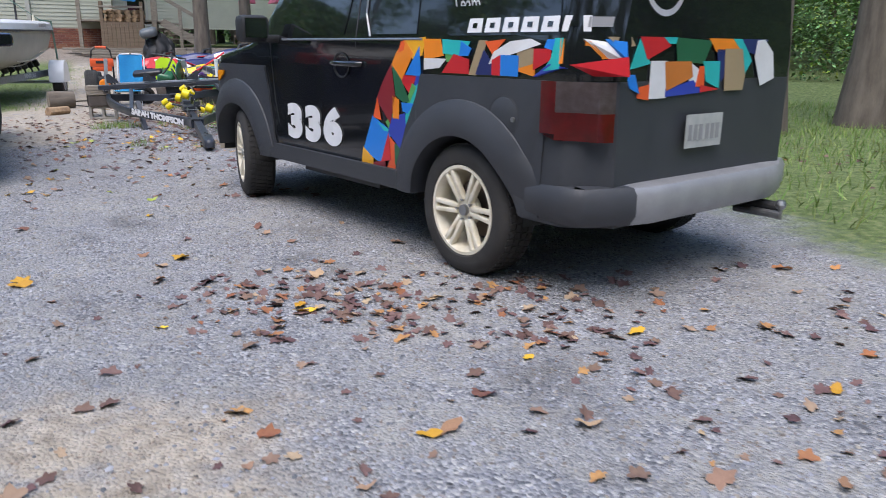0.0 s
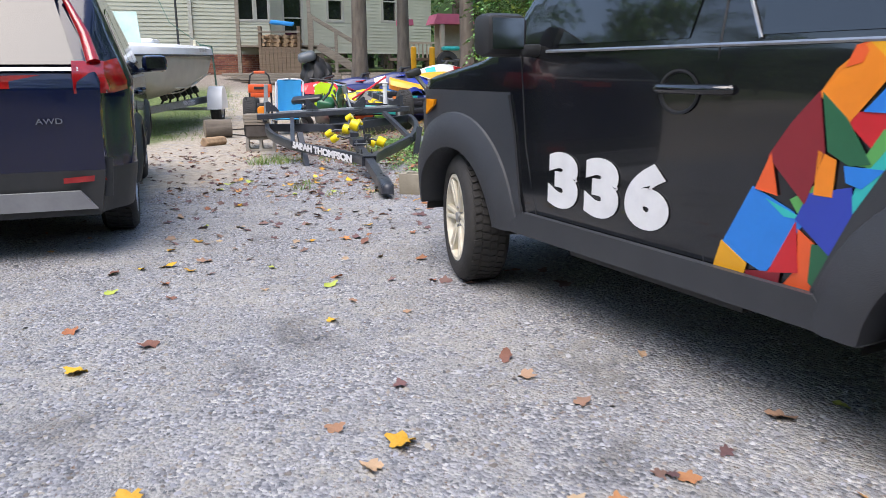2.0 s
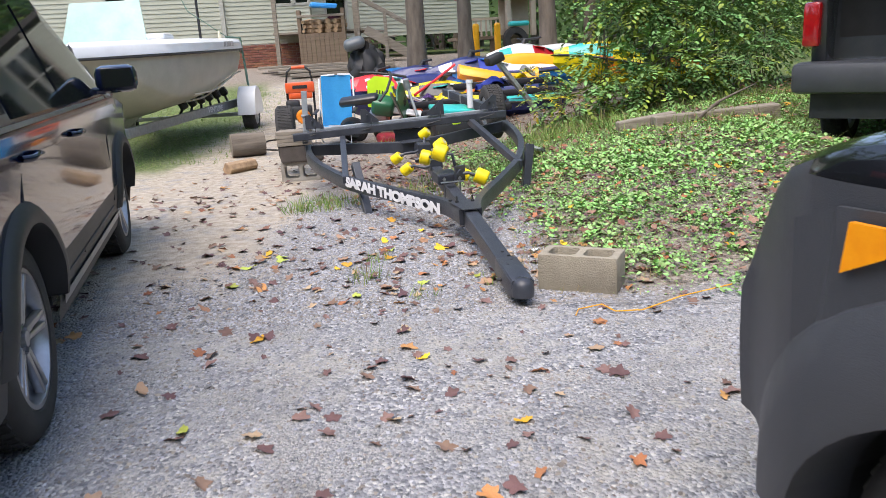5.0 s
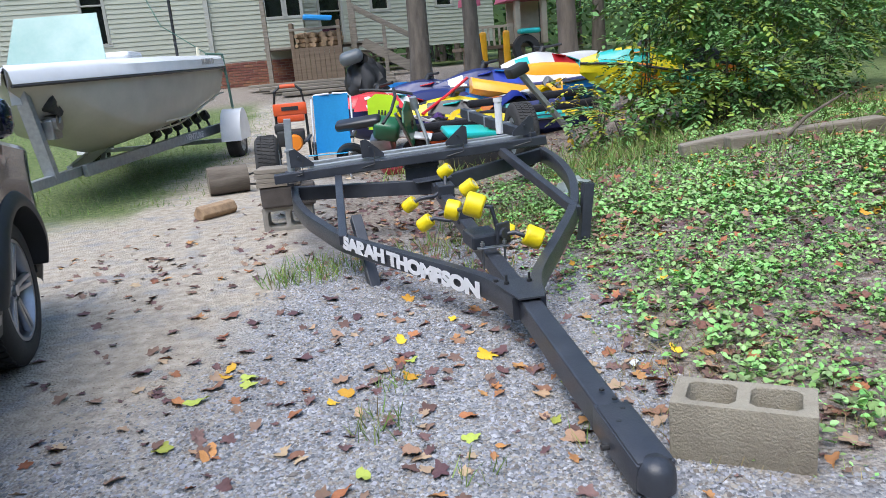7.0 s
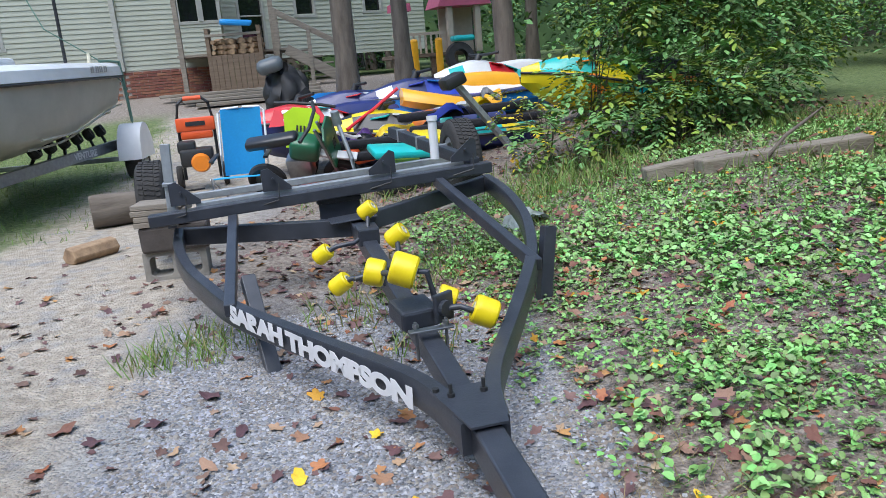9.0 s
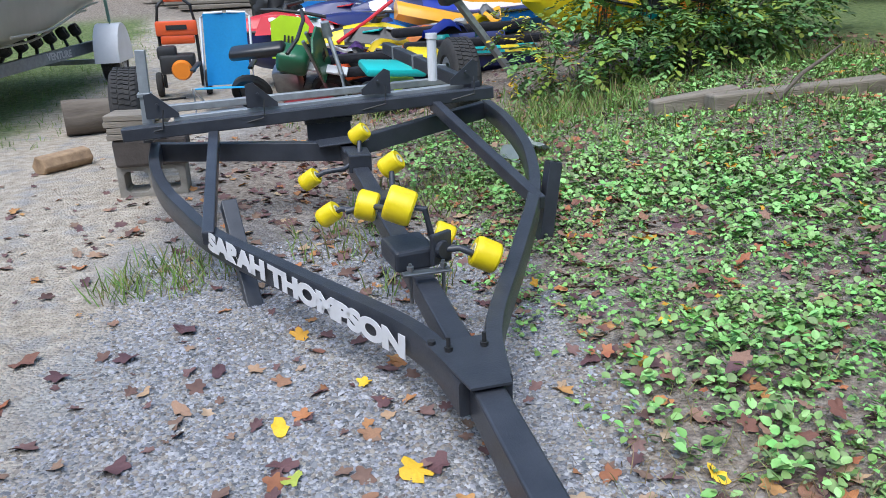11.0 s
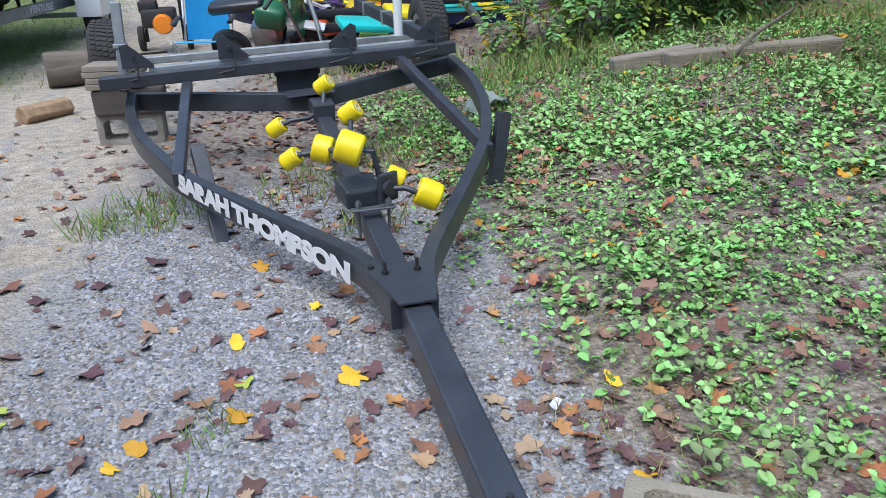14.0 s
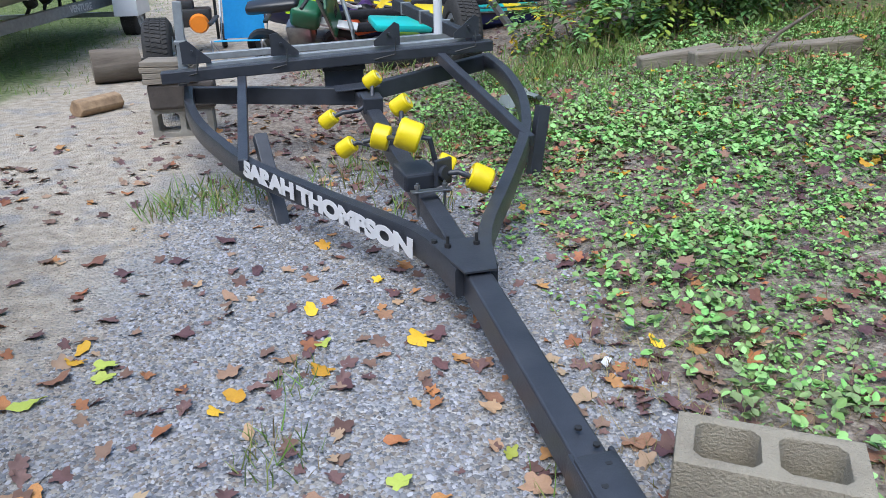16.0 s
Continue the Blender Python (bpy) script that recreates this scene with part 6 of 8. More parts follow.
# pressure washer
PW = thing("pressure_washer", "orange and black petrol pressure washer", "pressure washer", pose(-1.52, 16.75, gz(-1.5, 16.7), 0, 0, 5))
bm = tube(B(), [(-0.2, 0.1, 0.1), (-0.2, 0.1, 0.8), (-0.17, 0.1, 0.98), (-0.1, 0.1, 1.04), (0.1, 0.1, 1.04), (0.17, 0.1, 0.98), (0.2, 0.1, 0.8), (0.2, 0.1, 0.1)], 0.018, 8)
part("frame", bm, DARK_PLASTIC, PW, "black tube frame", smooth=50)
part("grip", tube(B(), [(-0.1, 0.1, 1.04), (0.1, 0.1, 1.04)], 0.026, 10), colour("red_orange"), PW, "orange grip")
part("panel", box(box(B(), 0.44, 0.06, 0.16, T(0, 0.06, 0.74), 0.02), 0.36, 0.05, 0.1, T(0, 0.06, 0.62), 0.02), colour("red_orange"), PW, "orange front panel", smooth=40)
part("panel_mark", box(B(), 0.22, 0.006, 0.05, T(0, 0.025, 0.75)), DARK_PLASTIC, PW)
part("engine", box(box(B(), 0.36, 0.32, 0.2, T(-0.02, -0.1, 0.38), 0.03), 0.2, 0.2, 0.14, T(-0.12, -0.12, 0.5), 0.03), DARK_PLASTIC, PW, "black engine", smooth=40)
bm = cyl(B(), 0.11, 0.09, 0.08, pose(0.02, -0.3, 0.32, 90, 0, 0), 20)
part("recoil_cover", bm, colour("orange"), PW, "orange recoil cover", smooth=40)
for s in (-1, 1):
    bm = lathe(B(), [(0.05, -0.03), (0.13, -0.03), (0.14, 0), (0.13, 0.03), (0.05, 0.03)], pose(s * 0.26, 0.1, 0.14, 0, 90, 0), 20, True)
    part("wheel", bm, RUBBER, PW)


# child's motorbike
def small_bike(m, tone, seat, label):
    K = thing("mini_motorbike", label, "motorbike", m, "mini motorbikes")
    for y in (-0.42, 0.38):
        bm = lathe(B(), [(0.12, -0.03), (0.17, -0.04), (0.2, -0.02), (0.2, 0.02), (0.17, 0.04), (0.12, 0.03)], pose(0, y, 0.2, 0, 90, 0), 24, True)
        part("tyre", bm, RUBBER, K, smooth=40)
        cyl_b = cyl(B(), 0.12, 0.12, 0.02, pose(0, y, 0.2, 0, 90, 0), 16)
        part("rim", cyl_b, STEEL, K)
    bm = prism(B(), [(-0.16, 0.42), (-0.2, 0.78), (-0.1, 0.86), (0.1, 0.86), (0.2, 0.78), (0.16, 0.42)], lambda u, v, w: Vector((u, -0.36 - 0.1 * (0.9 - v) - w, v)), 0.02)
    part("number_plate", bm, colour(tone), K, tone + " front plate")
    for k in range(3):
        part("plate_bar", box(B(), 0.02, 0.006, 0.1, T(-0.04 + 0.04 * k, -0.425, 0.62)), DARK_PLASTIC, K)
    part("mudguard", box(B(), 0.12, 0.4, 0.03, pose(0, -0.42, 0.46, 12, 0, 0), 0.012), colour("white"), K, smooth=40)
    part("fork", tube(tube(B(), [(-0.07, -0.42, 0.2), (-0.07, -0.28, 0.82)], 0.018), [(0.07, -0.42, 0.2), (0.07, -0.28, 0.82)], 0.018), STEEL, K)
    part("handlebar", tube(B(), [(-0.34, -0.2, 0.88), (-0.15, -0.26, 0.9), (0.15, -0.26, 0.9), (0.34, -0.2, 0.88)], 0.018, 8), DARK_PLASTIC, K)
    bm = box(B(), 0.16, 0.55, 0.1, pose(0, 0.2, 0.68, -6, 0, 0), 0.04)
    part("seat", bm, colour(seat, 0.7), K, "black seat", smooth=50)
    part("shroud", box(B(), 0.24, 0.3, 0.22, pose(0, -0.12, 0.58, 15, 0, 0), 0.05), colour("purple" if tone == "lime" else tone), K, smooth=50)
    part("engine", box(B(), 0.18, 0.26, 0.24, T(0, -0.02, 0.36), 0.03), STEEL, K, smooth=40)
    return K


small_bike(pose(-0.32, 16.5, gz(-0.3, 16.5), 0, 8, -10), "lime", "black", "lime and white child's motorbike with black seat")
small_bike(pose(-0.30, 15.55, gz(-0.3, 15.5), 0, -30, 75), "green", "black", "green child's motorbike leaning over by the chair")
bm = box(B(), 0.55, 0.35, 0.16, Matrix(), 0.05)
solo("plastic_tray", bm, colour("red_orange"), "orange-red plastic tray in the heap", "tray", pose(0.28, 16.0, gz(0.3, 16, 0.30), 10, -8, 12), smooth=40)
bm = box(B(), 0.5, 0.3, 0.14, Matrix(), 0.05)
solo("vinyl_cushion", bm, colour("maroon", 0.5), "dark red vinyl cushion on the ground", "cushion", pose(-0.12, 15.1, gz(-0.1, 15.1, 0.07), 4, 0, 14), smooth=40)
bm = tube(B(), [(0.22, 15.0, 0.0), (0.18, 15.1, 0.35), (0.08, 15.2, 0.72)], 0.022, 8)
cyl(bm, 0.05, 0.04, 0.14, pose(0.07, 15.2, 0.76, 15, -8, 0), 12)
solo("jack_stand", bm, GALV, "rusty trailer jack standing upright", "jack", smooth=50)
bm = tube(B(), [(0.2, 16.3, 0.55), (0.55, 16.5, 0.75), (0.85, 16.6, 0.95)], 0.02, 8)
solo("handle_bar", bm, colour("red"), "red tube handle sticking out of the heap", "handle")
JK = solo("trailer_jack", cyl(cyl(B(), 0.028, 0.028, 0.26, T(0, 0, 0), 14), 0.034, 0.034, 0.03, T(0, 0, 0.12), 14), GEL_WHITE, "white jack tube upright on the trailer", "jack", pose(0.60, 12.25, 0.76))
# loose body panels thrown over the heap
prnd = random.Random(21)
for k, tone in enumerate(("red", "white", "navy", "purple", "black", "red_orange", "white", "navy", "yellow", "blue", "white", "black", "orange", "royal", "teal", "white", "navy", "sky", "white", "black", "yellow", "grey")):
    x, y = 0.1 + 0.085 * k + prnd.uniform(-0.1, 0.1), 15.95 + prnd.uniform(-0.2, 1.1)
    bm = B()
    w, l, bend = prnd.uniform(0.1, 0.24), prnd.uniform(0.2, 0.5), prnd.uniform(0.03, 0.09)
    rows = [[bm.verts.new((l * (i / 5 - 0.5), w * (j / 4 - 0.5) * (1 - 0.5 * (i / 5) ** 2), bend * (1 - (2 * j / 4 - 1) ** 2) + 0.06 * math.sin(i))) for j in range(5)] for i in range(6)]
    for p, q in zip(rows, rows[1:]):
        for j in range(4):
            bm.faces.new((p[j], q[j], q[j + 1], p[j + 1]))
    bmesh.ops.solidify(bm, geom=bm.faces[:], thickness=0.012)
    solo("body_panel", bm, colour(tone), tone.replace("_", "-") + " moulded jet ski panel thrown on the heap", "plastic panel", pose(x, y, gz(x, y, prnd.uniform(0.36, 0.56)), prnd.uniform(-25, 25), prnd.uniform(-20, 20), prnd.uniform(0, 360)), "loose panels", smooth=50)
# a long moulded seat laid over a hull
def ski_seat(parent, m, l, w, tone):
    bm = B()
    rows = []
    for k in range(13):
        t = k / 12
        sag = 0.16 * (2 * t - 1) ** 2 + 0.05 * math.sin(t * 5)
        ww = w * (0.55 + 0.45 * math.sin(math.pi * min(1, t * 1.15 + 0.1)))
        rows.append([bm.verts.new((l * (t - 0.5), y * ww, z + sag)) for y, z in ((-1, 0), (-0.95, 0.1), (-0.6, 0.17), (0, 0.19), (0.6, 0.17), (0.95, 0.1), (1, 0), (0, -0.03))])
    for a, b in zip(rows, rows[1:]):
        for j in range(8):
            bm.faces.new((a[j], b[j], b[(j + 1) % 8], a[(j + 1) % 8]))
    bm.faces.new(rows[0])
    bm.faces.new(rows[-1][::-1])
    bmesh.ops.recalc_face_normals(bm, faces=bm.faces)
    bm.transform(m)
    return part("loose_seat", bm, colour(tone, 0.5), parent, "long " + tone + " moulded seat laid over it", smooth=50)


ski_seat(J2, pose(1.75, 17.9, gz(1.7, 17.9, 0.16), 0, 3, 190).inverted() @ pose(1.6, 17.3, gz(1.6, 17.15, 0.40), -14, 3, 4), 1.3, 0.22, "amber")
# black lump standing in for a dirt bike, tarp, toy house
bm = B()
bmesh.ops.create_icosphere(bm, subdivisions=4, radius=0.5)
for v in bm.verts:
    v.co = Vector((v.co.x * 0.72, v.co.y * 0.7, v.co.z * 1.2)) + Vector(noise.noise_vector(v.co * 5)) * 0.15 + Vector(noise.noise_vector(v.co * 14)) * 0.03
solo("covered_grill", bm, mat("black_lump_skin", (0.012, 0.012, 0.013), (0.025, 0.025, 0.027), 0.6, scale=5), "lumpy black stand-in for a dirt bike beside the steps", "grill", pose(-0.55, 20.3, gz(-0.5, 20.3, 0.5)), smooth=60)
solo("grey_lid", box(B(), 0.42, 0.36, 0.22, Matrix(), 0.09), mat("grey_lid", (0.12, 0.14, 0.15), (0.09, 0.1, 0.11), 0.4), "grey rounded lid on the black lump", "lid", pose(-0.78, 20.1, gz(-0.7, 20.1, 1.12), 10, -14, 0), smooth=50)
bm = B()
rows = [[bm.verts.new((0.5 * i, 0.3 * j, 0.05 * noise.noise((i * 0.7, j * 0.6, 3)))) for i in range(5)] for j in range(5)]
for a, b in zip(rows, rows[1:]):
    for j in range(4):
        bm.faces.new((a[j], a[j + 1], b[j + 1], b[j]))
bmesh.ops.solidify(bm, geom=bm.faces[:], thickness=0.02)
solo("blue_sheet", bm, colour("sky"), "blue plastic sheet on the ground by a tree", "tarp", pose(-0.4, 20.6, gz(0, 20.6, 0.25), 12, 0, 5), smooth=50)
PH = thing("toy_playhouse", "pink-roofed plastic playhouse with tan deck", "playhouse", pose(2.95, 25.0, gz(2.9, 25), 0, 0, 8))
part("deck", box(B(), 1.9, 1.0, 0.08, T(-0.5, 0, 0.5), 0.01), DECK_WOOD, PH)
for x in (-1.35, -0.5, 0.35):
    part("leg", box(B(), 0.1, 0.1, 0.5, T(x, -0.4, 0.25)), DECK_WOOD, PH)
for k in range(9):
    part("baluster", box(B(), 0.04, 0.04, 0.4, T(-1.3 + 0.13 * k, -0.45, 0.74)), mat("tan_plastic", (0.5, 0.4, 0.3), (0.42, 0.33, 0.25), 0.5), PH)
part("handrail", box(B(), 1.2, 0.06, 0.06, T(-0.78, -0.45, 0.96)), MATS["tan_plastic"], PH)
for x in (-0.05, 0.6):
    part("corner_post", box(B(), 0.14, 0.14, 1.0, T(x, -0.4, 1.0), 0.02), MATS["tan_plastic"], PH)
part("back_wall", box(B(), 0.8, 0.06, 1.0, T(0.28, 0.2, 1.0)), MATS["tan_plastic"], PH)
bm = prism(B(), [(-0.62, 0.0), (-0.5, 0.28), (0.5, 0.28), (0.62, 0.0)], lambda u, v, w: Vector((0.28 + u, -0.55 + w, 1.5 + v)), 1.0)
part("roof", bm, colour("pink", 0.6), PH, "faded pink roof")
bm = prism(B(), [(-0.22, 0.0), (-0.2, 0.16), (0.2, 0.16), (0.22, 0.0)], lambda u, v, w: Vector((-1.15 + u, -0.5 + w, 1.45 + v)), 0.4)
part("turret_roof", bm, colour("pink", 0.6), PH, "faded pink roof")
part("turret_post", box(B(), 0.14, 0.14, 0.95, T(-1.15, -0.35, 1.0)), MATS["tan_plastic"], PH)
for x in (-1.0, -0.45):
    part("slide_post", box(B(), 0.16, 0.12, 0.8, T(x, -0.75, 0.45), 0.05), colour("amber", 0.6), PH, "yellow plastic post")
part("tyre_swing", lathe(B(), [(0.16, -0.09), (0.3, -0.09), (0.34, 0), (0.3, 0.09), (0.16, 0.09)], pose(0.0, -0.8, 0.4, 80, 0, 0), 24, True), RUBBER, PH, "black tyre", smooth=40)
part("teal_lid", box(B(), 0.5, 0.3, 0.12, T(0.1, -0.75, 0.8), 0.05), colour("teal", 0.6), PH)

# ---- dark hatchback with its tailgate up, behind the boxy car ----
SV = thing("dark_hatchback", "dark grey car with its tailgate open and cluttered boot", "car", pose(4.35, 10.95, gz(4.4, 11.0), 0, 0, 45))
part("body", shell(stations(-0.9, 3.4, [(0, 0.38), (2.6, 0.38)], []), [0.3, 0.45, 0.7, 0.95, 1.05, 1.3, 1.55], lambda x: max(0.3, arch(x, 0, 0.38, 0.3), arch(x, 2.6, 0.38, 0.3)), lambda x: lerp_table([(-0.9, 0.72), (-0.86, 0.74), (-0.6, 0.76), (-0.55, 1.7), (1.5, 1.72), (2.2, 1.15), (3.2, 1.0), (3.4, 0.7)], x), lambda x, z: 0.86 - 0.1 * smoothstep(-0.5, -0.9, x), 0.2, 1.0, lambda c: 0), [mat("dark_grey_paint", (0.03, 0.032, 0.036), (0.045, 0.047, 0.05), 0.25, coat=0.5)], SV, smooth=35)
# no hollow is cut: the boot's inner shade is a flat black panel
part("boot_hollow", box(B(), 0.03, 1.3, 0.85, T(-0.60, 0, 1.2)), mat("boot_shade_black", (0.012, 0.012, 0.012), (0.02, 0.02, 0.02), 0.9), SV, "flat black panel standing for the shaded boot opening")
for s in (1, -1):
    part("pillar", box(B(), 0.34, 0.12, 0.95, pose(-0.72, s * 0.74, 1.2, 0, -8, 0), 0.03), MATS["dark_grey_paint"], SV, smooth=40)
    part("tail_lamp", box(B(), 0.12, 0.13, 0.34, T(-0.92, s * 0.77, 1.02), 0.03), RED_LENS, SV, "bright red tail lamp", smooth=40)
    for x in (0, 2.6):
        wheel(SV, x, s * 0.74, s, 0, 0.32, 0.2, 0.2, GALV, 5, False)
part("bumper", box(B(), 0.25, 1.75, 0.24, T(-0.95, 0, 0.62), 0.05), CLADDING, SV, smooth=40)
part("tailgate", box(B(), 1.0, 1.35, 0.06, pose(-0.95, 0, 1.86, 0, 14, 0), 0.02), MATS["dark_grey_paint"], SV, "raised tailgate")
solo("green_cloth", box(B(), 0.18, 0.34, 0.1, Matrix(), 0.04), colour("leaf", 0.8), "crumpled green cloth in the open boot", "cloth", pose(3.72, 10.46, gz(4.4, 11.0) + 0.79), smooth=50)
solo("white_bowl", lathe(B(), [(0.0, 0.02), (0.05, 0.02), (0.09, 0.07), (0.095, 0.07), (0.055, 0.0), (0, 0)], Matrix(), 20), GEL_WHITE, "white bowl in the open boot", "bowl", pose(3.80, 10.42, gz(4.4, 11.0) + 0.765), smooth=50)

# ---- trees, shrubs and woods ----
def scatter(name, template, tfaces, places, materials, pick=None):
    """One mesh of many small copies of a leaf or stone; places are 4x4 matrices."""
    tv = np.array([(*v, 1.0) for v in template])
    k = len(template)
    M = np.array([[list(r) for r in m] for m in places])
    V = np.einsum("nij,kj->nki", M, tv)[:, :, :3].reshape(-1, 3)
    n = len(places)
    loops = np.concatenate([np.array(f) for f in tfaces])
    sizes = np.array([len(f) for f in tfaces])
    me = bpy.data.meshes.new(name)
    me.vertices.add(n * k)
    me.vertices.foreach_set("co", V.astype(np.float32).ravel())
    L = (loops[None, :] + (np.arange(n) * k)[:, None]).ravel()
    me.loops.add(len(L))
    me.loops.foreach_set("vertex_index", L.astype(np.int32))
    S = np.tile(sizes, n)
    me.polygons.add(len(S))
    me.polygons.foreach_set("loop_start", np.concatenate(([0], np.cumsum(S)[:-1])).astype(np.int32))
    for m in materials:
        me.materials.append(m)
    if pick is not None:
        me.polygons.foreach_set("material_index", np.repeat(np.array(pick), len(tfaces)).astype(np.int32))
    me.update(calc_edges=True)
    me.validate()
    return me


def leaf_material(name, a, b, island=0.35, rough=0.55):
    m = mat(name, a, b, rough, scale=3, island=island, spec=0.35)
    return m


LEAF_A = leaf_material("green_leaves", (0.12, 0.25, 0.08), (0.19, 0.34, 0.11), 0.4)
LEAF_B = leaf_material("yellow_green_leaves", (0.17, 0.27, 0.04), (0.26, 0.31, 0.05))
LEAF_D = leaf_material("dark_leaves", (0.05, 0.11, 0.035), (0.085, 0.16, 0.05), 0.45)
LEAF_Y = leaf_material("yellow_leaves", (0.7, 0.55, 0.02), (0.6, 0.5, 0.05))
OVAL = [(0, 0, 0), (0.26, 0.3, 0.05), (0.22, 0.72, 0.04), (0, 1.0, -0.06), (-0.22, 0.72, 0.04), (-0.26, 0.3, 0.05), (0, 0.5, -0.02)]
OVAL_F = [(0, 1, 6), (1, 2, 6), (2, 3, 6), (3, 4, 6), (4, 5, 6), (5, 0, 6)]
QUAD = [(0, 0, 0), (0.3, 0.5, 0.06), (0, 1, -0.05), (-0.3, 0.5, 0.06)]
QUAD_F = [(0, 1, 2), (0, 2, 3)]
rng = random.Random(7)


def leaf_at(p, size, up=0.3):
    q = Euler((rng.uniform(-0.9, 0.9) + up, rng.uniform(-0.8, 0.8), rng.uniform(0, 6.3)))
    return Matrix.LocRotScale(p, q, (size, size, size))


def spray(c, r, n, size):
    """Leaves thinly filling an uneven clump."""
    out = []
    for _ in range(n):
        d = Vector((rng.gauss(0, 1), rng.gauss(0, 1), rng.gauss(0, 0.8))).normalized()
        k = rng.random() ** 0.45
        p = Vector(c) + Vector((d.x * r[0], d.y * r[1], d.z * r[2])) * k
        out.append(leaf_at(p, size * rng.uniform(0.6, 1.25)))
    return out


def trunk_mesh(h, r0, r1, bend, seed, limbs=6):
    bm = B()
    pts, rad = [], []
    for k in range(12):
        t = k / 11
        pts.append((bend * math.sin(t * 2.2 + seed) - bend * math.sin(seed), bend * 0.6 * (math.cos(t * 2.6 + seed) - math.cos(seed)), -0.15 + h * t))
        rad.append((r0 + (r1 - r0) * t) * (1.35 - 0.35 * min(1, t * 12)))
    tube(bm, pts, rad, 12)
    rr = random.Random(seed)
    for i in range(limbs):
        t = 0.5 + 0.45 * i / limbs
        j = int(t * 11)
        a = rr.uniform(0, 6.28)
        L = h * rr.uniform(0.16, 0.28)
        b = Vector(pts[j])
        tube(bm, [b, b + Vector((math.cos(a) * L * 0.5, math.sin(a) * L * 0.5, L * 0.3)), b + Vector((math.cos(a) * L, math.sin(a) * L, L * 0.45))], [rad[j] * 0.5, rad[j] * 0.32, rad[j] * 0.12], 6)
    return bm


def tree(name, m, h, r0, seed, crown_r, leaves, label, size=0.2, low=0.55, bend=0.15):
    Tt = thing(name, label, "tree", m)
    part("trunk", trunk_mesh(h, r0, r0 * 0.45, bend, seed), BARK, Tt, smooth=60)
    pl = []
    for i in range(16):
        a, k = rng.uniform(0, 6.28), rng.uniform(0.2, 1)
        c = (math.cos(a) * crown_r * k * 0.8, math.sin(a) * crown_r * k * 0.8, h * rng.uniform(low, 1.05))
        s = crown_r * rng.uniform(0.28, 0.45)
        pl += spray(c, (s, s, s * 0.7), leaves // 16, size)
    me = scatter("crown", QUAD, QUAD_F, pl, [LEAF_A, LEAF_B], [rng.random() < 0.25 for _ in pl])
    ob = new("crown", me)
    ob.parent = Tt
    return Tt


for x, y, r, s, lab in ((0.45, 21.0, 0.20, 1, "tall grey-barked tree beside the heap"), (1.72, 23.2, 0.175, 4, "dark-barked tree by the porch"), (2.85, 19.2, 0.17, 9, "tree trunk behind the jet skis")):
    tree("yard_tree", pose(x, y, ground_z(x, y)), 12, r, s, 3.2, 4000, lab, 0.22, 0.6, 0.12)
tree("yard_tree", pose(7.4, 8.0, ground_z(7.4, 8.0)), 9, 0.17, 3, 2.6, 2600, "rough-barked tree at the lawn edge", 0.2, 0.55)
tree("yard_tree", pose(9.3, 8.4, ground_z(9.3, 8.4)), 12, 0.3, 6, 3.2, 2600, "thick dark-barked tree at the lawn edge", 0.2, 0.5)

W1 = tree("woodland_tree", pose(12, 24, ground_z(12, 24)), 13, 0.19, 11, 3.4, 2600, "slender woodland tree with green crown", 0.3, 0.35)
W2 = tree("woodland_tree", pose(17, 20, ground_z(17, 20)), 15, 0.23, 17, 3.8, 2600, "woodland tree with green crown", 0.32, 0.3)
W3 = tree("woodland_tree", pose(9.0, 29, ground_z(9, 29)), 11, 0.14, 23, 2.8, 2200, "thin woodland tree with green crown", 0.28, 0.25)
for w in (W1, W2, W3):
    tagged(w, group="woodland trees")
# trees all round; those behind and left stay unseen, added to darken car reflections
spots = []
while len(spots) < 120:
    a, r = rng.uniform(0, 6.28), rng.uniform(17, 48)
    x, y = 1.5 + r * math.cos(a), 9 + r * math.sin(a)
    if -14 < x < 5.5 and 13 < y < 40:
        continue
    if any((x - q[0]) ** 2 + (y - q[1]) ** 2 < 4 for q in spots):
        continue
    spots.append((x, y))
for i, (x, y) in enumerate(spots):
    k = rng.uniform(0.8, 1.3)
    copy_thing((W1, W2, W3)[i % 3], pose(x, y, ground_z(x, y), 0, 0, rng.uniform(0, 360)) @ Matrix.Scale(k, 4))
for k in range(26):
    x, y = rng.uniform(-13, 6.5), rng.uniform(36, 48)
    copy_thing((W1, W2, W3)[k % 3], pose(x, y, ground_z(x, y), 0, 0, rng.uniform(0, 360)))

# understorey: leaf masses behind the lawn, the bank and the house
pl, pk = [], []


def mass(x, y, z, r, n, size, dark):
    got = spray((x, y, ground_z(x, y) + z), (r, r, r * 0.8), n, size)
    pl.extend(got)
    pk.extend([2 if rng.random() < dark else (1 if rng.random() < 0.3 else 0) for _ in got])


for i in range(330):
    a, r = rng.uniform(-0.35, 1.2), rng.uniform(14, 30)
    x, y = 0.5 + r * math.cos(a), 8 + r * math.sin(a)
    if x < 4.2 and y < 34:
        continue
    mass(x, y, rng.uniform(0.0, 3.6), rng.uniform(0.7, 1.4), 380, 0.12, 0.4)
# wider ring of leaf masses, mostly unseen, added round the back for reflections
for i in range(260):
    a, r = rng.uniform(1.0, 5.9), rng.uniform(24, 40)
    x, y = 0.5 + r * math.cos(a), 8 + r * math.sin(a)
    if -14 < x < 4 and 11 < y < 36:
        continue
    mass(x, y, rng.uniform(0.0, 4.5), rng.uniform(1.0, 1.9), 150, 0.28, 0.6)
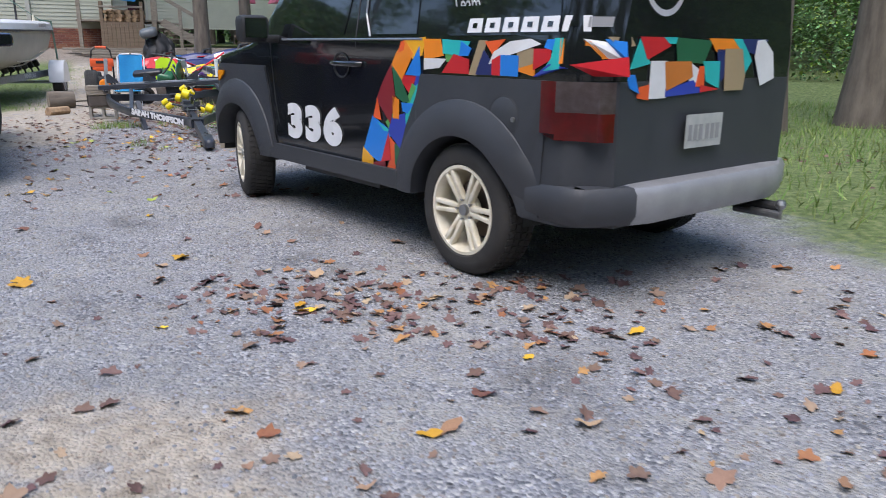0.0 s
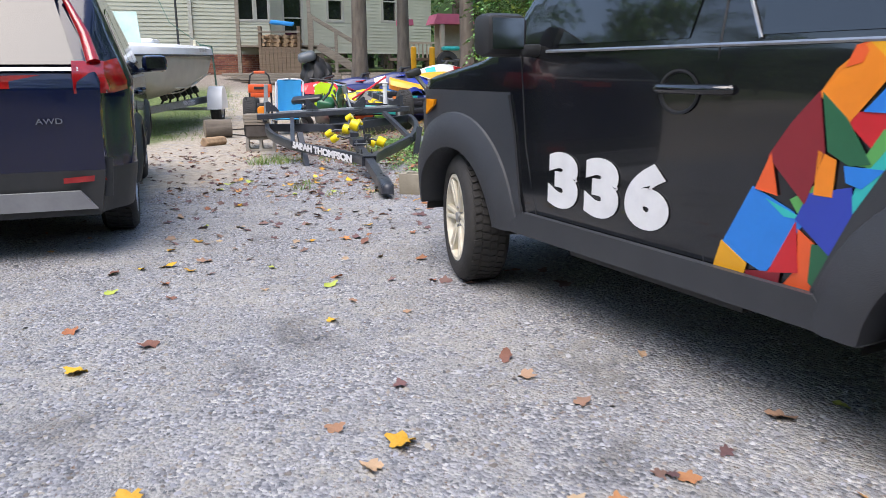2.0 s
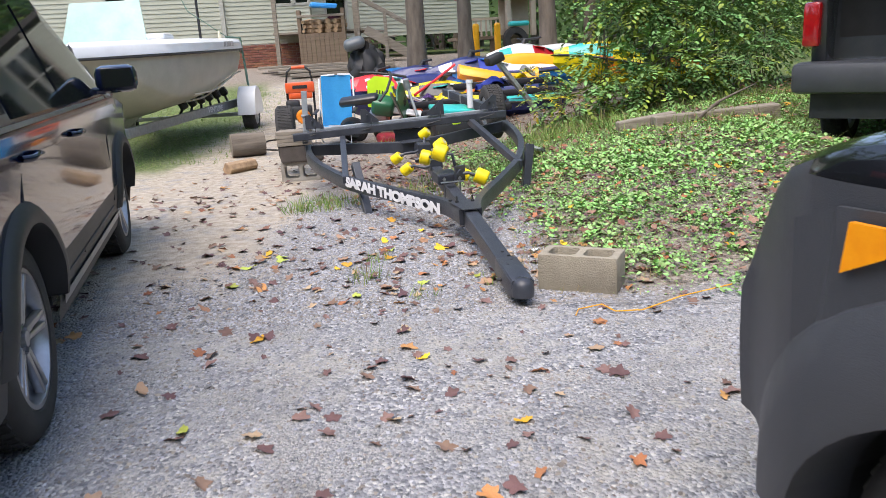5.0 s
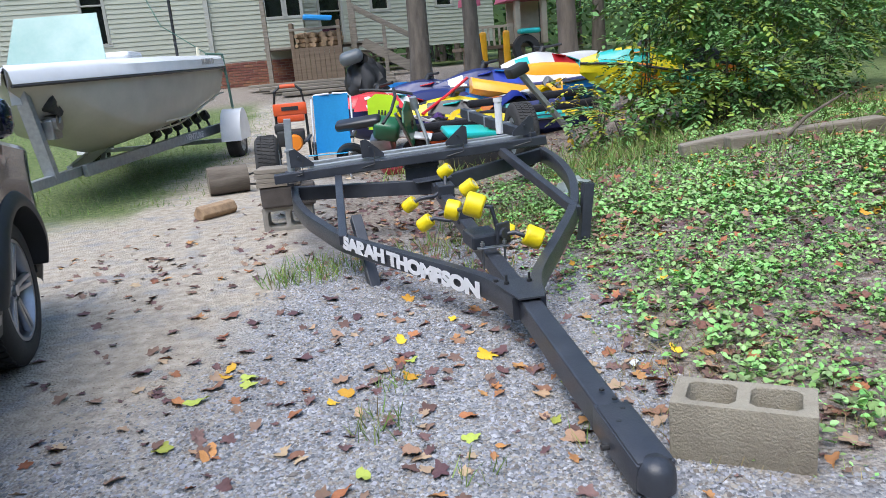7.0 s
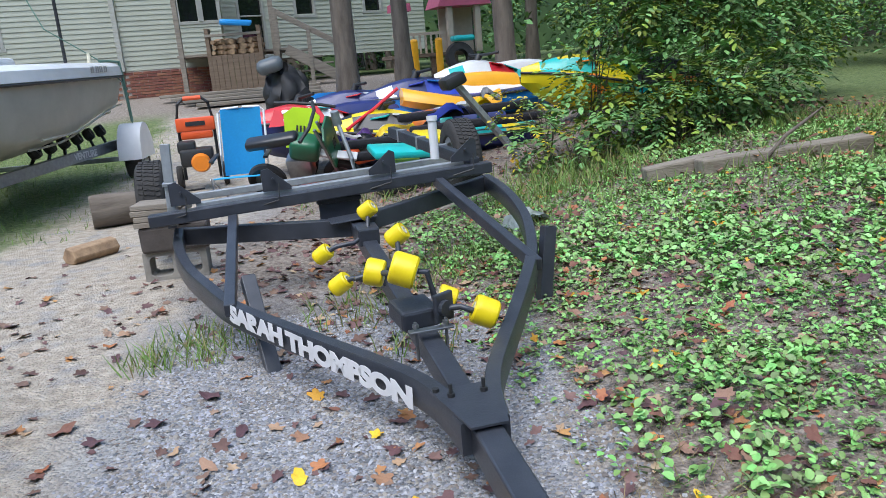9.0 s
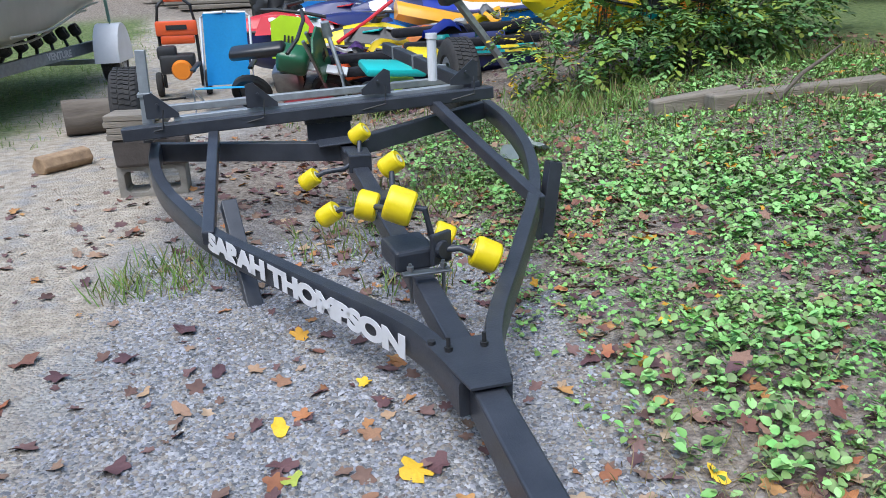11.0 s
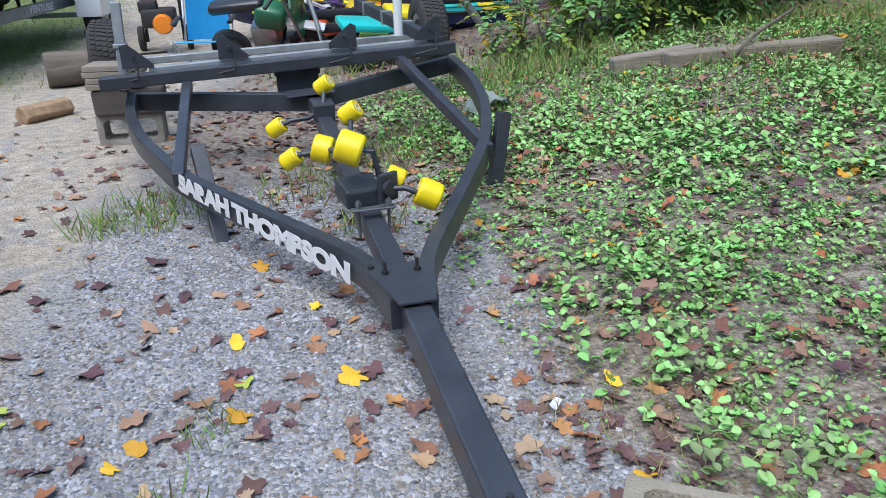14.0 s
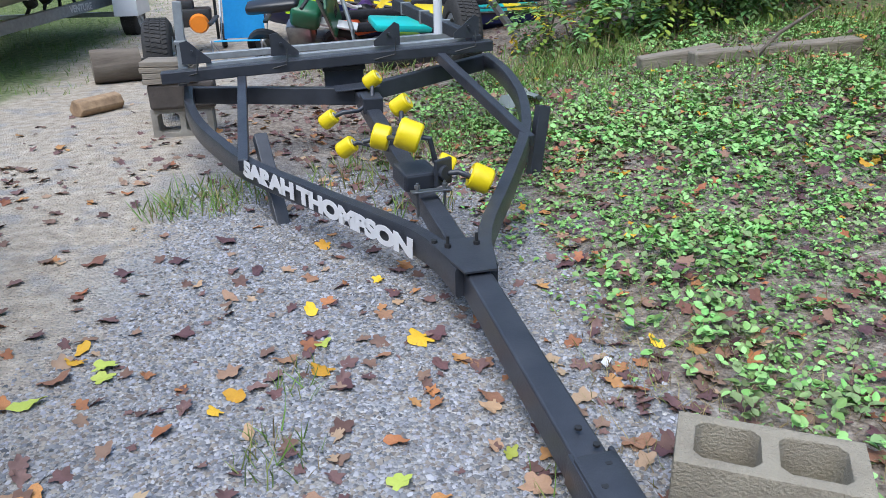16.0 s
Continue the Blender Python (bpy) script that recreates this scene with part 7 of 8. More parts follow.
tagged(new("understorey", scatter("understorey", QUAD, QUAD_F, pl, [LEAF_A, LEAF_B, LEAF_D], pk)), "dense green woodland undergrowth", "undergrowth", kind="stuff")

# the far tree line all round; its unseen arc also dims sky light and reflections
bm = B()
rows = []
for k in range(241):
    a = 2 * math.pi * k / 240
    top = 15 + 4 * noise.noise((math.cos(a) * 6, math.sin(a) * 6, 0.5)) + 2 * noise.noise((math.cos(a) * 25, math.sin(a) * 25, 2.5))
    rows.append([bm.verts.new((1 + (62 + 5 * noise.noise((math.cos(a) * 9, math.sin(a) * 9, h * 0.3))) * math.cos(a), 9 + 62 * math.sin(a), ground_z(1 + 62 * math.cos(a), 9 + 62 * math.sin(a)) - 1 + (top + 1) * h)) for h in (0, 0.2, 0.4, 0.6, 0.8, 1.0)])
for p, q in zip(rows, rows[1:]):
    for j in range(5):
        bm.faces.new((p[j], q[j], q[j + 1], p[j + 1]))
solo("backdrop", bm, mat("far_woods", (0.02, 0.045, 0.015), (0.07, 0.12, 0.035), 0.95, scale=0.35, bump=1.0, bscale=2.0, detail=12), "distant wall of green woods", "woods", kind="structure")


def twigs(c, r, n, size):
    """Leaves set along short drooping twigs that fan out of a clump; a tone for each twig."""
    out, tones = [], []
    for _ in range(max(1, n // 13)):
        d = Vector((rng.gauss(0, 1), rng.gauss(0, 1), rng.gauss(0.1, 0.7))).normalized()
        p = Vector(c) + Vector((d.x * r[0], d.y * r[1], d.z * r[2])) * rng.random() ** 0.5
        d = (d + Vector((rng.uniform(-0.6, 0.6), rng.uniform(-0.6, 0.6), rng.uniform(-0.5, 0.15)))).normalized()
        side = d.cross(Vector((rng.uniform(-0.3, 0.3), rng.uniform(-0.3, 0.3), 1))).normalized()
        L = size * rng.uniform(2.2, 5.0)
        tone = rng.random()
        for j in range(13):
            t = j / 12
            q = p + d * (L * t) + Vector((0, 0, -0.35 * L * t * t))
            y = (d * 0.7 + side * (1.0 if j % 2 else -1.0) * (1 - 0.8 * (j == 12)) + Vector((rng.uniform(-0.3, 0.3), rng.uniform(-0.3, 0.3), rng.uniform(-0.45, 0.1)))).normalized()
            z = (Vector((rng.uniform(-0.4, 0.4), rng.uniform(-0.4, 0.4), 1)))
            x = y.cross(z).normalized()
            z = x.cross(y)
            k = size * rng.uniform(0.65, 1.2) * (0.7 + 0.5 * t)
            m = Matrix((x * k, y * k, z * k)).transposed().to_4x4()
            m.translation = q
            out.append(m)
            tones.append(tone)
    return out, tones


def shrub(name, blobs, n, size, label, stems, yellow=0.0):
    """A many-stemmed shrub with loose leaf sprays."""
    S = thing(name, label, "shrub")
    pl, pt, bm = [], [], B()
    for (x, y, z, r) in blobs:
        got, tones = twigs((x, y, ground_z(x, y) + z), (r, r * 0.9, r * 0.8), int(n * r * r), size)
        pl += got
        pt += tones
        gx, gy = x + rng.uniform(-0.2, 0.2), y + rng.uniform(-0.1, 0.2)
        for _ in range(stems):
            ex, ey, ez = x + rng.uniform(-r, r) * 0.7, y + rng.uniform(-r, r) * 0.6, ground_z(x, y) + z + rng.uniform(-0.1, r * 0.7)
            tube(bm, [(gx, gy, ground_z(gx, gy) - 0.03), ((gx * 2 + ex) / 3, (gy * 2 + ey) / 3, (ground_z(gx, gy) + ez) / 2), (ex, ey, ez)], [0.009, 0.006, 0.0025], 5)
    part("branchwork", bm, BARK, S, "thin brown stems")
    pk = [(3 if t < yellow else (1 if t > 0.72 else (2 if t < 0.12 else 0))) for t in pt]
    ob = new("foliage", scatter("foliage", OVAL, OVAL_F, pl, [LEAF_A, LEAF_B, LEAF_D, LEAF_Y], pk))
    ob.parent = S
    return S


shrub("leafy_shrub", [(2.05, 14.0, 0.25, 0.38), (2.45, 14.4, 0.7, 0.32), (2.6, 14.2, 0.4, 0.4), (2.7, 14.6, 1.35, 0.45), (3.0, 14.0, 0.5, 0.5), (3.1, 14.5, 1.2, 0.5), (3.0, 14.8, 2.0, 0.5), (3.5, 14.0, 0.35, 0.45), (3.6, 14.4, 1.0, 0.5), (3.6, 14.8, 1.75, 0.5), (4.0, 14.3, 0.4, 0.4), (4.1, 14.6, 1.3, 0.5), (3.4, 15.1, 2.6, 0.55), (4.2, 15.0, 2.3, 0.5), (2.75, 15.0, 1.8, 0.4), (2.9, 13.7, 0.25, 0.35)], 5200, 0.076, "open leafy green shrub at the lawn edge", 3)
shrub("leafy_shrub", [(5.0, 15.6, 0.6, 0.6), (5.3, 16.1, 1.3, 0.7), (4.6, 16.2, 1.7, 0.7), (5.9, 16.8, 0.9, 0.7), (3.7, 16.6, 2.2, 0.7), (4.4, 17.2, 2.6, 0.8)], 5200, 0.07, "tall green shrub behind the lawn edge", 4)
shrub("yellowing_shrub", [(1.78, 14.25, 0.35, 0.3), (1.95, 14.7, 0.55, 0.3)], 2600, 0.06, "small shrub with yellowing leaves by the heap", 4, 0.5)
shrub("leafy_shrub", [(7.2, 15.2, 0.5, 0.6), (7.9, 15.8, 0.9, 0.7), (8.6, 14.6, 0.6, 0.6)], 1300, 0.1, "low green shrub on the bank", 3)

# ---- low plants ----
def cover(x, y):
    """Density of the broad-leaved ground cover."""
    n = noise.noise((x * 1.1, y * 1.1, 7)) * 0.6 + noise.noise((x * 3.5, y * 3.5, 2)) * 0.5
    e = smoothstep(0.55, 1.3, x - 0.25 * n + 0.15 * (y - 9.2)) * smoothstep(8.2, 9.2, y + 0.5 * (x - 0.7))
    return e * min(1, max(0.06, 0.75 + 0.8 * n)) * (1 - smoothstep(13.0, 14.2, y))


ROUND = [(0, 0, 0), (0.25, 0.2, 0.1), (0.34, 0.5, 0.13), (0.19, 0.83, 0.06), (0, 1.0, -0.06), (-0.19, 0.83, 0.06), (-0.34, 0.5, 0.13), (-0.25, 0.2, 0.1), (0, 0.5, -0.01)]
ROUND_F = [(k, (k + 1) % 8, 8) for k in range(8)]


def big(x, y):
    """Where the coarser plants stand."""
    return smoothstep(-0.15, 0.3, noise.noise((x * 0.9, y * 0.9, 11)) + 0.35 * noise.noise((x * 2.7, y * 2.7, 4)))


pl, pk = [], []
while len(pl) < 52000:
    x, y = rng.uniform(0.4, 5.6), rng.uniform(8.2, 14)
    if rng.random() > cover(x, y) * (1.0 if y < 11.5 and x < 3.5 else 0.75):
        continue
    z = ground_z(x, y)
    coarse = big(x, y)
    tint = rng.random()
    for k in range(rng.randint(3, 8)):
        a = rng.uniform(0, 6.28)
        s = rng.uniform(0.016, 0.03) + 0.02 * coarse * rng.random()
        reach = rng.uniform(0.004, 0.03)
        p = (x + math.cos(a) * reach, y + math.sin(a) * reach, z + rng.uniform(0.004, 0.03 + 0.03 * coarse))
        pl.append(Matrix.LocRotScale(p, Euler((rng.uniform(-0.3, 0.85), rng.uniform(-0.55, 0.55), a - 1.57 + rng.uniform(-0.4, 0.4))), (s * rng.uniform(0.9, 1.25), s, s)))
        pk.append(2 if tint < 0.2 else (1 if rng.random() < 0.3 + 0.3 * coarse else 0))
WEED_A = leaf_material("weed_leaves", (0.155, 0.33, 0.085), (0.24, 0.44, 0.12), 0.5, 0.5)
WEED_B = leaf_material("pale_weed_leaves", (0.24, 0.46, 0.145), (0.32, 0.52, 0.18), 0.35, 0.45)
WEED_C = leaf_material("olive_weed_leaves", (0.15, 0.24, 0.09), (0.23, 0.3, 0.13), 0.45, 0.55)
tagged(new("ground_cover", scatter("ground_cover", ROUND, ROUND_F, pl, [WEED_A, WEED_B, WEED_C], pk)), "bright green broad-leaved weeds over leaf litter", "weeds", kind="stuff")
pl, pk = [], []
while len(pl) < 60000:
    x, y = rng.uniform(0.3, 5.8), rng.uniform(8.2, 14.2)
    if rng.random() > 0.25 * smoothstep(0.5, 1.0, x + 0.15 * (y - 9.2)) + cover(x, y) * (1 - 0.5 * big(x, y)):
        continue
    s = rng.uniform(0.007, 0.02)
    pl.append(Matrix.LocRotScale((x, y, ground_z(x, y) + rng.uniform(0.002, 0.03)), Euler((rng.uniform(-0.5, 0.7), rng.uniform(-0.6, 0.6), rng.uniform(0, 6.28))), (s * rng.uniform(0.5, 1.3), s, s)))
    pk.append(rng.choices((0, 1, 2), (4, 2, 4))[0])
tagged(new("creeping_weeds", scatter("creeping_weeds", QUAD, QUAD_F, pl, [WEED_A, WEED_B, WEED_C], pk)), "fine creeping weeds between the broad leaves", "weeds", kind="stuff")

BLADE = [(-0.03, 0, 0), (0.03, 0, 0), (0.022, 0.12, 0.5), (-0.022, 0.12, 0.5), (0, 0.42, 0.95)]
BLADE_F = [(0, 1, 2, 3), (3, 2, 4)]
pl, pk = [], []
tufts = [(-0.72, 11.05, 0.28, 300, 0.11), (-0.95, 10.9, 0.14, 70, 0.12), (0.0, 11.3, 0.3, 160, 0.12), (0.25, 10.7, 0.2, 90, 0.11), (-0.35, 8.95, 0.12, 60, 0.09), (-0.28, 9.3, 0.1, 40, 0.08), (0.35, 8.75, 0.12, 40, 0.07), (-0.05, 8.6, 0.1, 30, 0.07), (0.45, 11.9, 0.4, 300, 0.13), (0.95, 12.3, 0.4, 200, 0.11), (1.5, 13.2, 0.5, 360, 0.15), (2.0, 13.4, 0.5, 420, 0.17), (0.3, 14.6, 0.7, 320, 0.16)]
for cx, cy, r, n, h in tufts:
    for _ in range(n):
        a, k = rng.uniform(0, 6.28), r * rng.random() ** 0.6
        x, y = cx + k * math.cos(a), cy + k * math.sin(a)
        s = h * rng.uniform(0.5, 1.2)
        pl.append(Matrix.LocRotScale((x, y, ground_z(x, y)), Euler((rng.uniform(-0.6, 0.4), rng.uniform(-0.5, 0.5), rng.uniform(0, 6.28))), (s * 0.9, s, s)))
        pk.append(2 if rng.random() < 0.2 else (1 if rng.random() < 0.3 else 0))
for _ in range(900):
    x, y = rng.gauss(0.85, 0.22), rng.gauss(9.05, 0.3)
    s = rng.uniform(0.03, 0.08)
    pl.append(Matrix.LocRotScale((x, y, ground_z(x, y)), Euler((rng.uniform(-0.8, 0.6), rng.uniform(-0.8, 0.8), rng.uniform(0, 6.28))), (s * 0.8, s, s)))
    pk.append(2 if rng.random() < 0.85 else 1)
for _ in range(9000):
    x, y = rng.uniform(1.2, 8.0), rng.uniform(10.5, 14.5)
    if rng.random() > smoothstep(10.3, 12.5, y + 0.4 * (x - 3)):
        continue
    s = rng.uniform(0.06, 0.17)
    pl.append(Matrix.LocRotScale((x, y, ground_z(x, y)), Euler((rng.uniform(-0.6, 0.4), rng.uniform(-0.5, 0.5), rng.uniform(0, 6.28))), (s, s, s)))
    pk.append(1 if rng.random() < 0.35 else 0)
for _ in range(9000):
    x, y = rng.uniform(4.2, 11), rng.uniform(3.5, 11)
    s = rng.uniform(0.05, 0.14)
    pl.append(Matrix.LocRotScale((x, y, ground_z(x, y)), Euler((rng.uniform(-0.6, 0.4), rng.uniform(-0.5, 0.5), rng.uniform(0, 6.28))), (s * 1.4, s, s)))
    pk.append(1 if rng.random() < 0.35 else 0)
for _ in range(6000):
    x, y = rng.uniform(-9, -2.3), rng.uniform(14.2, 22)
    s = rng.uniform(0.04, 0.09)
    pl.append(Matrix.LocRotScale((x, y, ground_z(x, y)), Euler((rng.uniform(-0.6, 0.4), rng.uniform(-0.5, 0.5), rng.uniform(0, 6.28))), (s * 1.6, s, s)))
    pk.append(1 if rng.random() < 0.4 else 0)
GRASS_A = leaf_material("grass_blades", (0.1, 0.19, 0.035), (0.15, 0.24, 0.05), 0.3, 0.6)
GRASS_B = leaf_material("pale_grass_blades", (0.2, 0.27, 0.07), (0.26, 0.29, 0.1), 0.3, 0.6)
GRASS_C = leaf_material("dry_grass_blades", (0.34, 0.28, 0.14), (0.25, 0.19, 0.1), 0.3, 0.8)
tagged(new("grass", scatter("grass", BLADE, BLADE_F, pl, [GRASS_A, GRASS_B, GRASS_C], pk)), "tufts of green and dry grass", "grass", kind="stuff")

# ---- loose gravel ----
STONE = [(1, 0, 0.1), (0.35, 0.85, 0), (-0.75, 0.55, 0.1), (-0.8, -0.5, 0), (0.3, -0.9, 0.1), (0.25, 0.15, 0.72), (-0.25, -0.2, 0.66)]
STONE_F = [(0, 1, 5), (1, 2, 5), (2, 6, 5), (2, 3, 6), (3, 4, 6), (4, 5, 6), (4, 0, 5)]
pl, pk = [], []
while len(pl) < 110000:
    if rng.random() < 0.45:
        x, y = rng.uniform(-1.6, 1.1), rng.uniform(8.3, 11.4)
    else:
        x, y = rng.uniform(-2.6, 3.6), rng.uniform(0.0, 11.4)
    if rng.random() > gravelly(x, y):
        continue
    s = rng.uniform(0.0035, 0.0105) * (1.5 if rng.random() < 0.06 else 1)
    pl.append(Matrix.LocRotScale((x, y, ground_z(x, y) - s * 0.2), Euler((rng.uniform(-0.6, 0.6), rng.uniform(-0.6, 0.6), rng.uniform(0, 6.28))), (s * rng.uniform(0.8, 1.5), s, s * rng.uniform(0.7, 1.2))))
    pk.append(rng.choice((0, 0, 1, 1, 2, 2)))
G_A = mat("blue_grey_stone", (0.26, 0.27, 0.3), (0.16, 0.165, 0.185), 0.85, scale=40, island=0.6)
G_B = mat("pale_stone", (0.34, 0.345, 0.36), (0.25, 0.255, 0.27), 0.85, scale=40, island=0.5)
G_C = mat("brown_grey_stone", (0.28, 0.25, 0.22), (0.2, 0.18, 0.16), 0.9, scale=40, island=0.4)
tagged(new("loose_gravel", scatter("loose_gravel", STONE, STONE_F, pl, [G_A, G_B, G_C], pk)), "crushed blue-grey gravel over the drive", "gravel", kind="stuff")

# ---- fallen leaves ----
def lobed(kind, seed):
    """A dry fallen leaf with pointed lobes, curled at the rim."""
    rr = random.Random(seed)
    n = 20
    pts = []
    for i in range(n):
        a = 2 * math.pi * i / n
        if kind == "maple":
            r = 0.6 + 0.4 * abs(math.cos(a * 2.5)) ** 1.4
            r *= 0.75 if math.sin(a) < -0.6 else 1
        else:
            r = 0.72 + 0.18 * math.cos(2 * a) + 0.1 * math.cos(4 * a)
        r *= rr.uniform(0.88, 1.1)
        x, y = r * math.cos(a), r * math.sin(a)
        pts.append((x, y, 0.10 + 0.22 * rr.random() * r + 0.12 * math.sin(2 * a + seed)))
    inner = [(p[0] * 0.5, p[1] * 0.5, 0.08 + p[2] * 0.3) for p in pts]
    v = pts + inner + [(0, 0, 0.1)]
    f = [(i, (i + 1) % n, n + (i + 1) % n, n + i) for i in range(n)] + [(n + i, n + (i + 1) % n, 2 * n) for i in range(n)]
    return v, f


L_YEL = mat("fallen_yellow_leaf", (0.72, 0.46, 0.03), (0.62, 0.32, 0.03), 0.6, scale=14, objrand=0.25)
L_ORA = mat("fallen_orange_leaf", (0.52, 0.23, 0.08), (0.38, 0.14, 0.06), 0.65, scale=14, objrand=0.25)
L_BRO = mat("fallen_brown_leaf", (0.3, 0.15, 0.09), (0.19, 0.09, 0.06), 0.75, scale=14, objrand=0.3)
L_TAN = mat("fallen_tan_leaf", (0.42, 0.27, 0.17), (0.32, 0.19, 0.12), 0.75, scale=14, objrand=0.3)
L_PUR = mat("fallen_purple_leaf", (0.15, 0.07, 0.075), (0.1, 0.05, 0.05), 0.7, scale=14, objrand=0.3)
L_GRN = mat("fallen_green_leaf", (0.42, 0.45, 0.08), (0.34, 0.4, 0.07), 0.6, scale=14, objrand=0.25)
KINDS = [("yellow", L_YEL), ("orange", L_ORA), ("brown", L_BRO), ("tan", L_TAN), ("purple-brown", L_PUR), ("yellow-green", L_GRN)]
LM = []
for i, (nm, m) in enumerate(KINDS):
    for kd in ("maple", "tulip"):
        v, f = lobed(kd, i * 3 + (kd == "maple"))
        me = bpy.data.meshes.new("fallen_leaf")
        me.from_pydata(v, [], f)
        me.shade_smooth()
        me.materials.append(m)
        LM.append((nm, me))


def drop(x, y, kind, size, shape=None, lift=0.004, where="the ground"):
    i = kind * 2 + (rng.randint(0, 1) if shape is None else shape)
    ob = new("fallen_leaf", LM[i][1])
    ob.matrix_world = Matrix.LocRotScale((x, y, ground_z(x, y) + lift), Euler((rng.uniform(-0.25, 0.25), rng.uniform(-0.25, 0.25), rng.uniform(0, 6.28))), (size, size * rng.uniform(0.75, 1), size))
    tagged(ob, f"{LM[i][0]} fallen leaf lying on {where}", "leaf", "fallen leaves")


drop(0.93, 1.81, 0, 0.042)
drop(0.72, 2.99, 0, 0.056)
drop(-0.51, 3.71, 0, 0.061)
drop(0.19, 4.00, 0, 0.064)
drop(0.14, 2.97, 0, 0.031)
drop(1.96, 2.37, 0, 0.047)
drop(2.32, 1.71, 0, 0.038)
drop(1.61, 1.37, 3, 0.054)
drop(1.91, 1.26, 2, 0.044)
drop(1.41, 1.74, 3, 0.054)
drop(0.70, 1.60, 3, 0.034)
drop(1.17, 2.03, 2, 0.043)
drop(3.20, 2.97, 1, 0.057)
drop(3.49, 2.91, 1, 0.042)
drop(0.84, 3.50, 3, 0.057)
drop(-0.52, 3.79, 0, 0.056)
drop(0.11, 3.64, 3, 0.042)
drop(-0.96, 6.25, 0, 0.053)
drop(-1.09, 6.21, 0, 0.042)
drop(-0.04, 5.73, 5, 0.050)
drop(-0.64, 3.39, 5, 0.031)
drop(-0.84, 3.74, 1, 0.036)
drop(-1.11, 5.16, 1, 0.043)
drop(0.51, 3.41, 2, 0.052)
drop(0.71, 3.07, 0, 0.046)
drop(0.68, 4.43, 3, 0.043)
drop(0.81, 4.19, 3, 0.040)
drop(1.62, 4.04, 5, 0.042)
drop(1.39, 4.00, 3, 0.052)
drop(-0.82, 6.14, 0, 0.041)
drop(-1.02, 6.63, 0, 0.035)
drop(-0.91, 6.87, 0, 0.043)
drop(-0.94, 7.35, 5, 0.045)
drop(-1.22, 6.12, 2, 0.050)
drop(-1.12, 5.74, 5, 0.035)
drop(-0.89, 5.86, 1, 0.045)
drop(-0.80, 5.59, 2, 0.031)
drop(0.04, 6.82, 1, 0.045)
drop(-0.19, 6.79, 0, 0.038)
drop(0.49, 6.91, 1, 0.040)
drop(0.20, 7.21, 0, 0.036)
drop(-0.01, 5.88, 1, 0.038)
drop(0.49, 5.75, 1, 0.033)
drop(0.32, 5.24, 3, 0.030)
drop(-0.02, 5.16, 0, 0.036)
drop(-0.37, 5.69, 3, 0.031)
drop(0.16, 6.71, 2, 0.050)
drop(-0.37, 6.13, 5, 0.028)
drop(-0.10, 7.79, 0, 0.033)
drop(0.07, 5.44, 3, 0.028)
drop(-1.14, 9.32, 1, 0.053)
drop(-1.09, 8.94, 5, 0.052)
drop(0.09, 9.48, 0, 0.053)
drop(-0.23, 9.35, 0, 0.045)
drop(-0.04, 8.97, 1, 0.040)
drop(-0.05, 8.81, 5, 0.038)
drop(0.04, 8.74, 1, 0.028)
drop(-0.46, 8.56, 1, 0.039)
drop(-0.40, 8.64, 5, 0.045)
drop(-0.99, 9.53, 0, 0.039)
drop(-0.88, 9.42, 5, 0.041)
drop(-0.53, 9.19, 0, 0.030)
drop(0.24, 8.87, 5, 0.034)
drop(-1.38, 9.67, 4, 0.050)
drop(-0.17, 8.62, 4, 0.044)
drop(-0.25, 8.75, 3, 0.056)
drop(0.23, 9.07, 3, 0.042)
drop(1.13, 10.04, 0, 0.051)
drop(0.78, 10.39, 1, 0.043)
drop(1.24, 10.68, 0, 0.059)
drop(1.09, 9.52, 1, 0.039)
drop(1.25, 8.77, 1, 0.049)
drop(1.11, 8.65, 2, 0.056)
drop(-0.01, 9.95, 0, 0.034)
drop(-0.99, 10.21, 4, 0.044)
drop(-0.25, 9.57, 4, 0.048)
drop(-0.22, 9.51, 5, 0.040)
drop(-0.89, 9.48, 5, 0.050)
drop(-0.99, 9.61, 0, 0.040)
drop(0.05, 9.75, 3, 0.028)
drop(0.04, 9.82, 4, 0.045)
drop(-0.21, 10.33, 0, 0.043)
drop(-0.69, 9.65, 4, 0.052)
drop(-1.13, 10.34, 2, 0.057)
drop(-0.35, 10.12, 3, 0.032)
drop(-0.16, 10.20, 2, 0.036)
drop(1.21, 9.88, 3, 0.052)
drop(0.82, 9.59, 1, 0.031)
drop(0.81, 9.27, 0, 0.036)
drop(1.04, 9.11, 1, 0.040)
drop(2.05, 11.73, 0, 0.067)
drop(2.11, 11.48, 1, 0.059)
drop(2.23, 11.37, 0, 0.042)
drop(-0.79, 10.29, 4, 0.048)
drop(-0.47, 10.13, 4, 0.045)
drop(-0.63, 10.48, 4, 0.068)
drop(-0.04, 9.40, 2, 0.030)
drop(0.15, 9.49, 4, 0.048)
drop(0.13, 9.32, 4, 0.044)
drop(0.26, 9.30, 2, 0.041)
drop(1.35, 9.75, 3, 0.036)
drop(0.98, 10.89, 0, 0.040)
drop(-1.11, 10.06, 1, 0.036)
drop(-0.48, 9.26, 0, 0.043)
drop(-1.06, 9.31, 5, 0.051)
drop(-1.02, 9.43, 2, 0.058)
drop(-0.16, 9.25, 4, 0.038)
drop(0.35, 9.14, 5, 0.032)
drop(0.37, 9.00, 0, 0.036)
drop(0.74, 8.89, 0, 0.032)
drop(-0.37, 9.25, 4, 0.028)
drop(-0.43, 9.07, 3, 0.036)
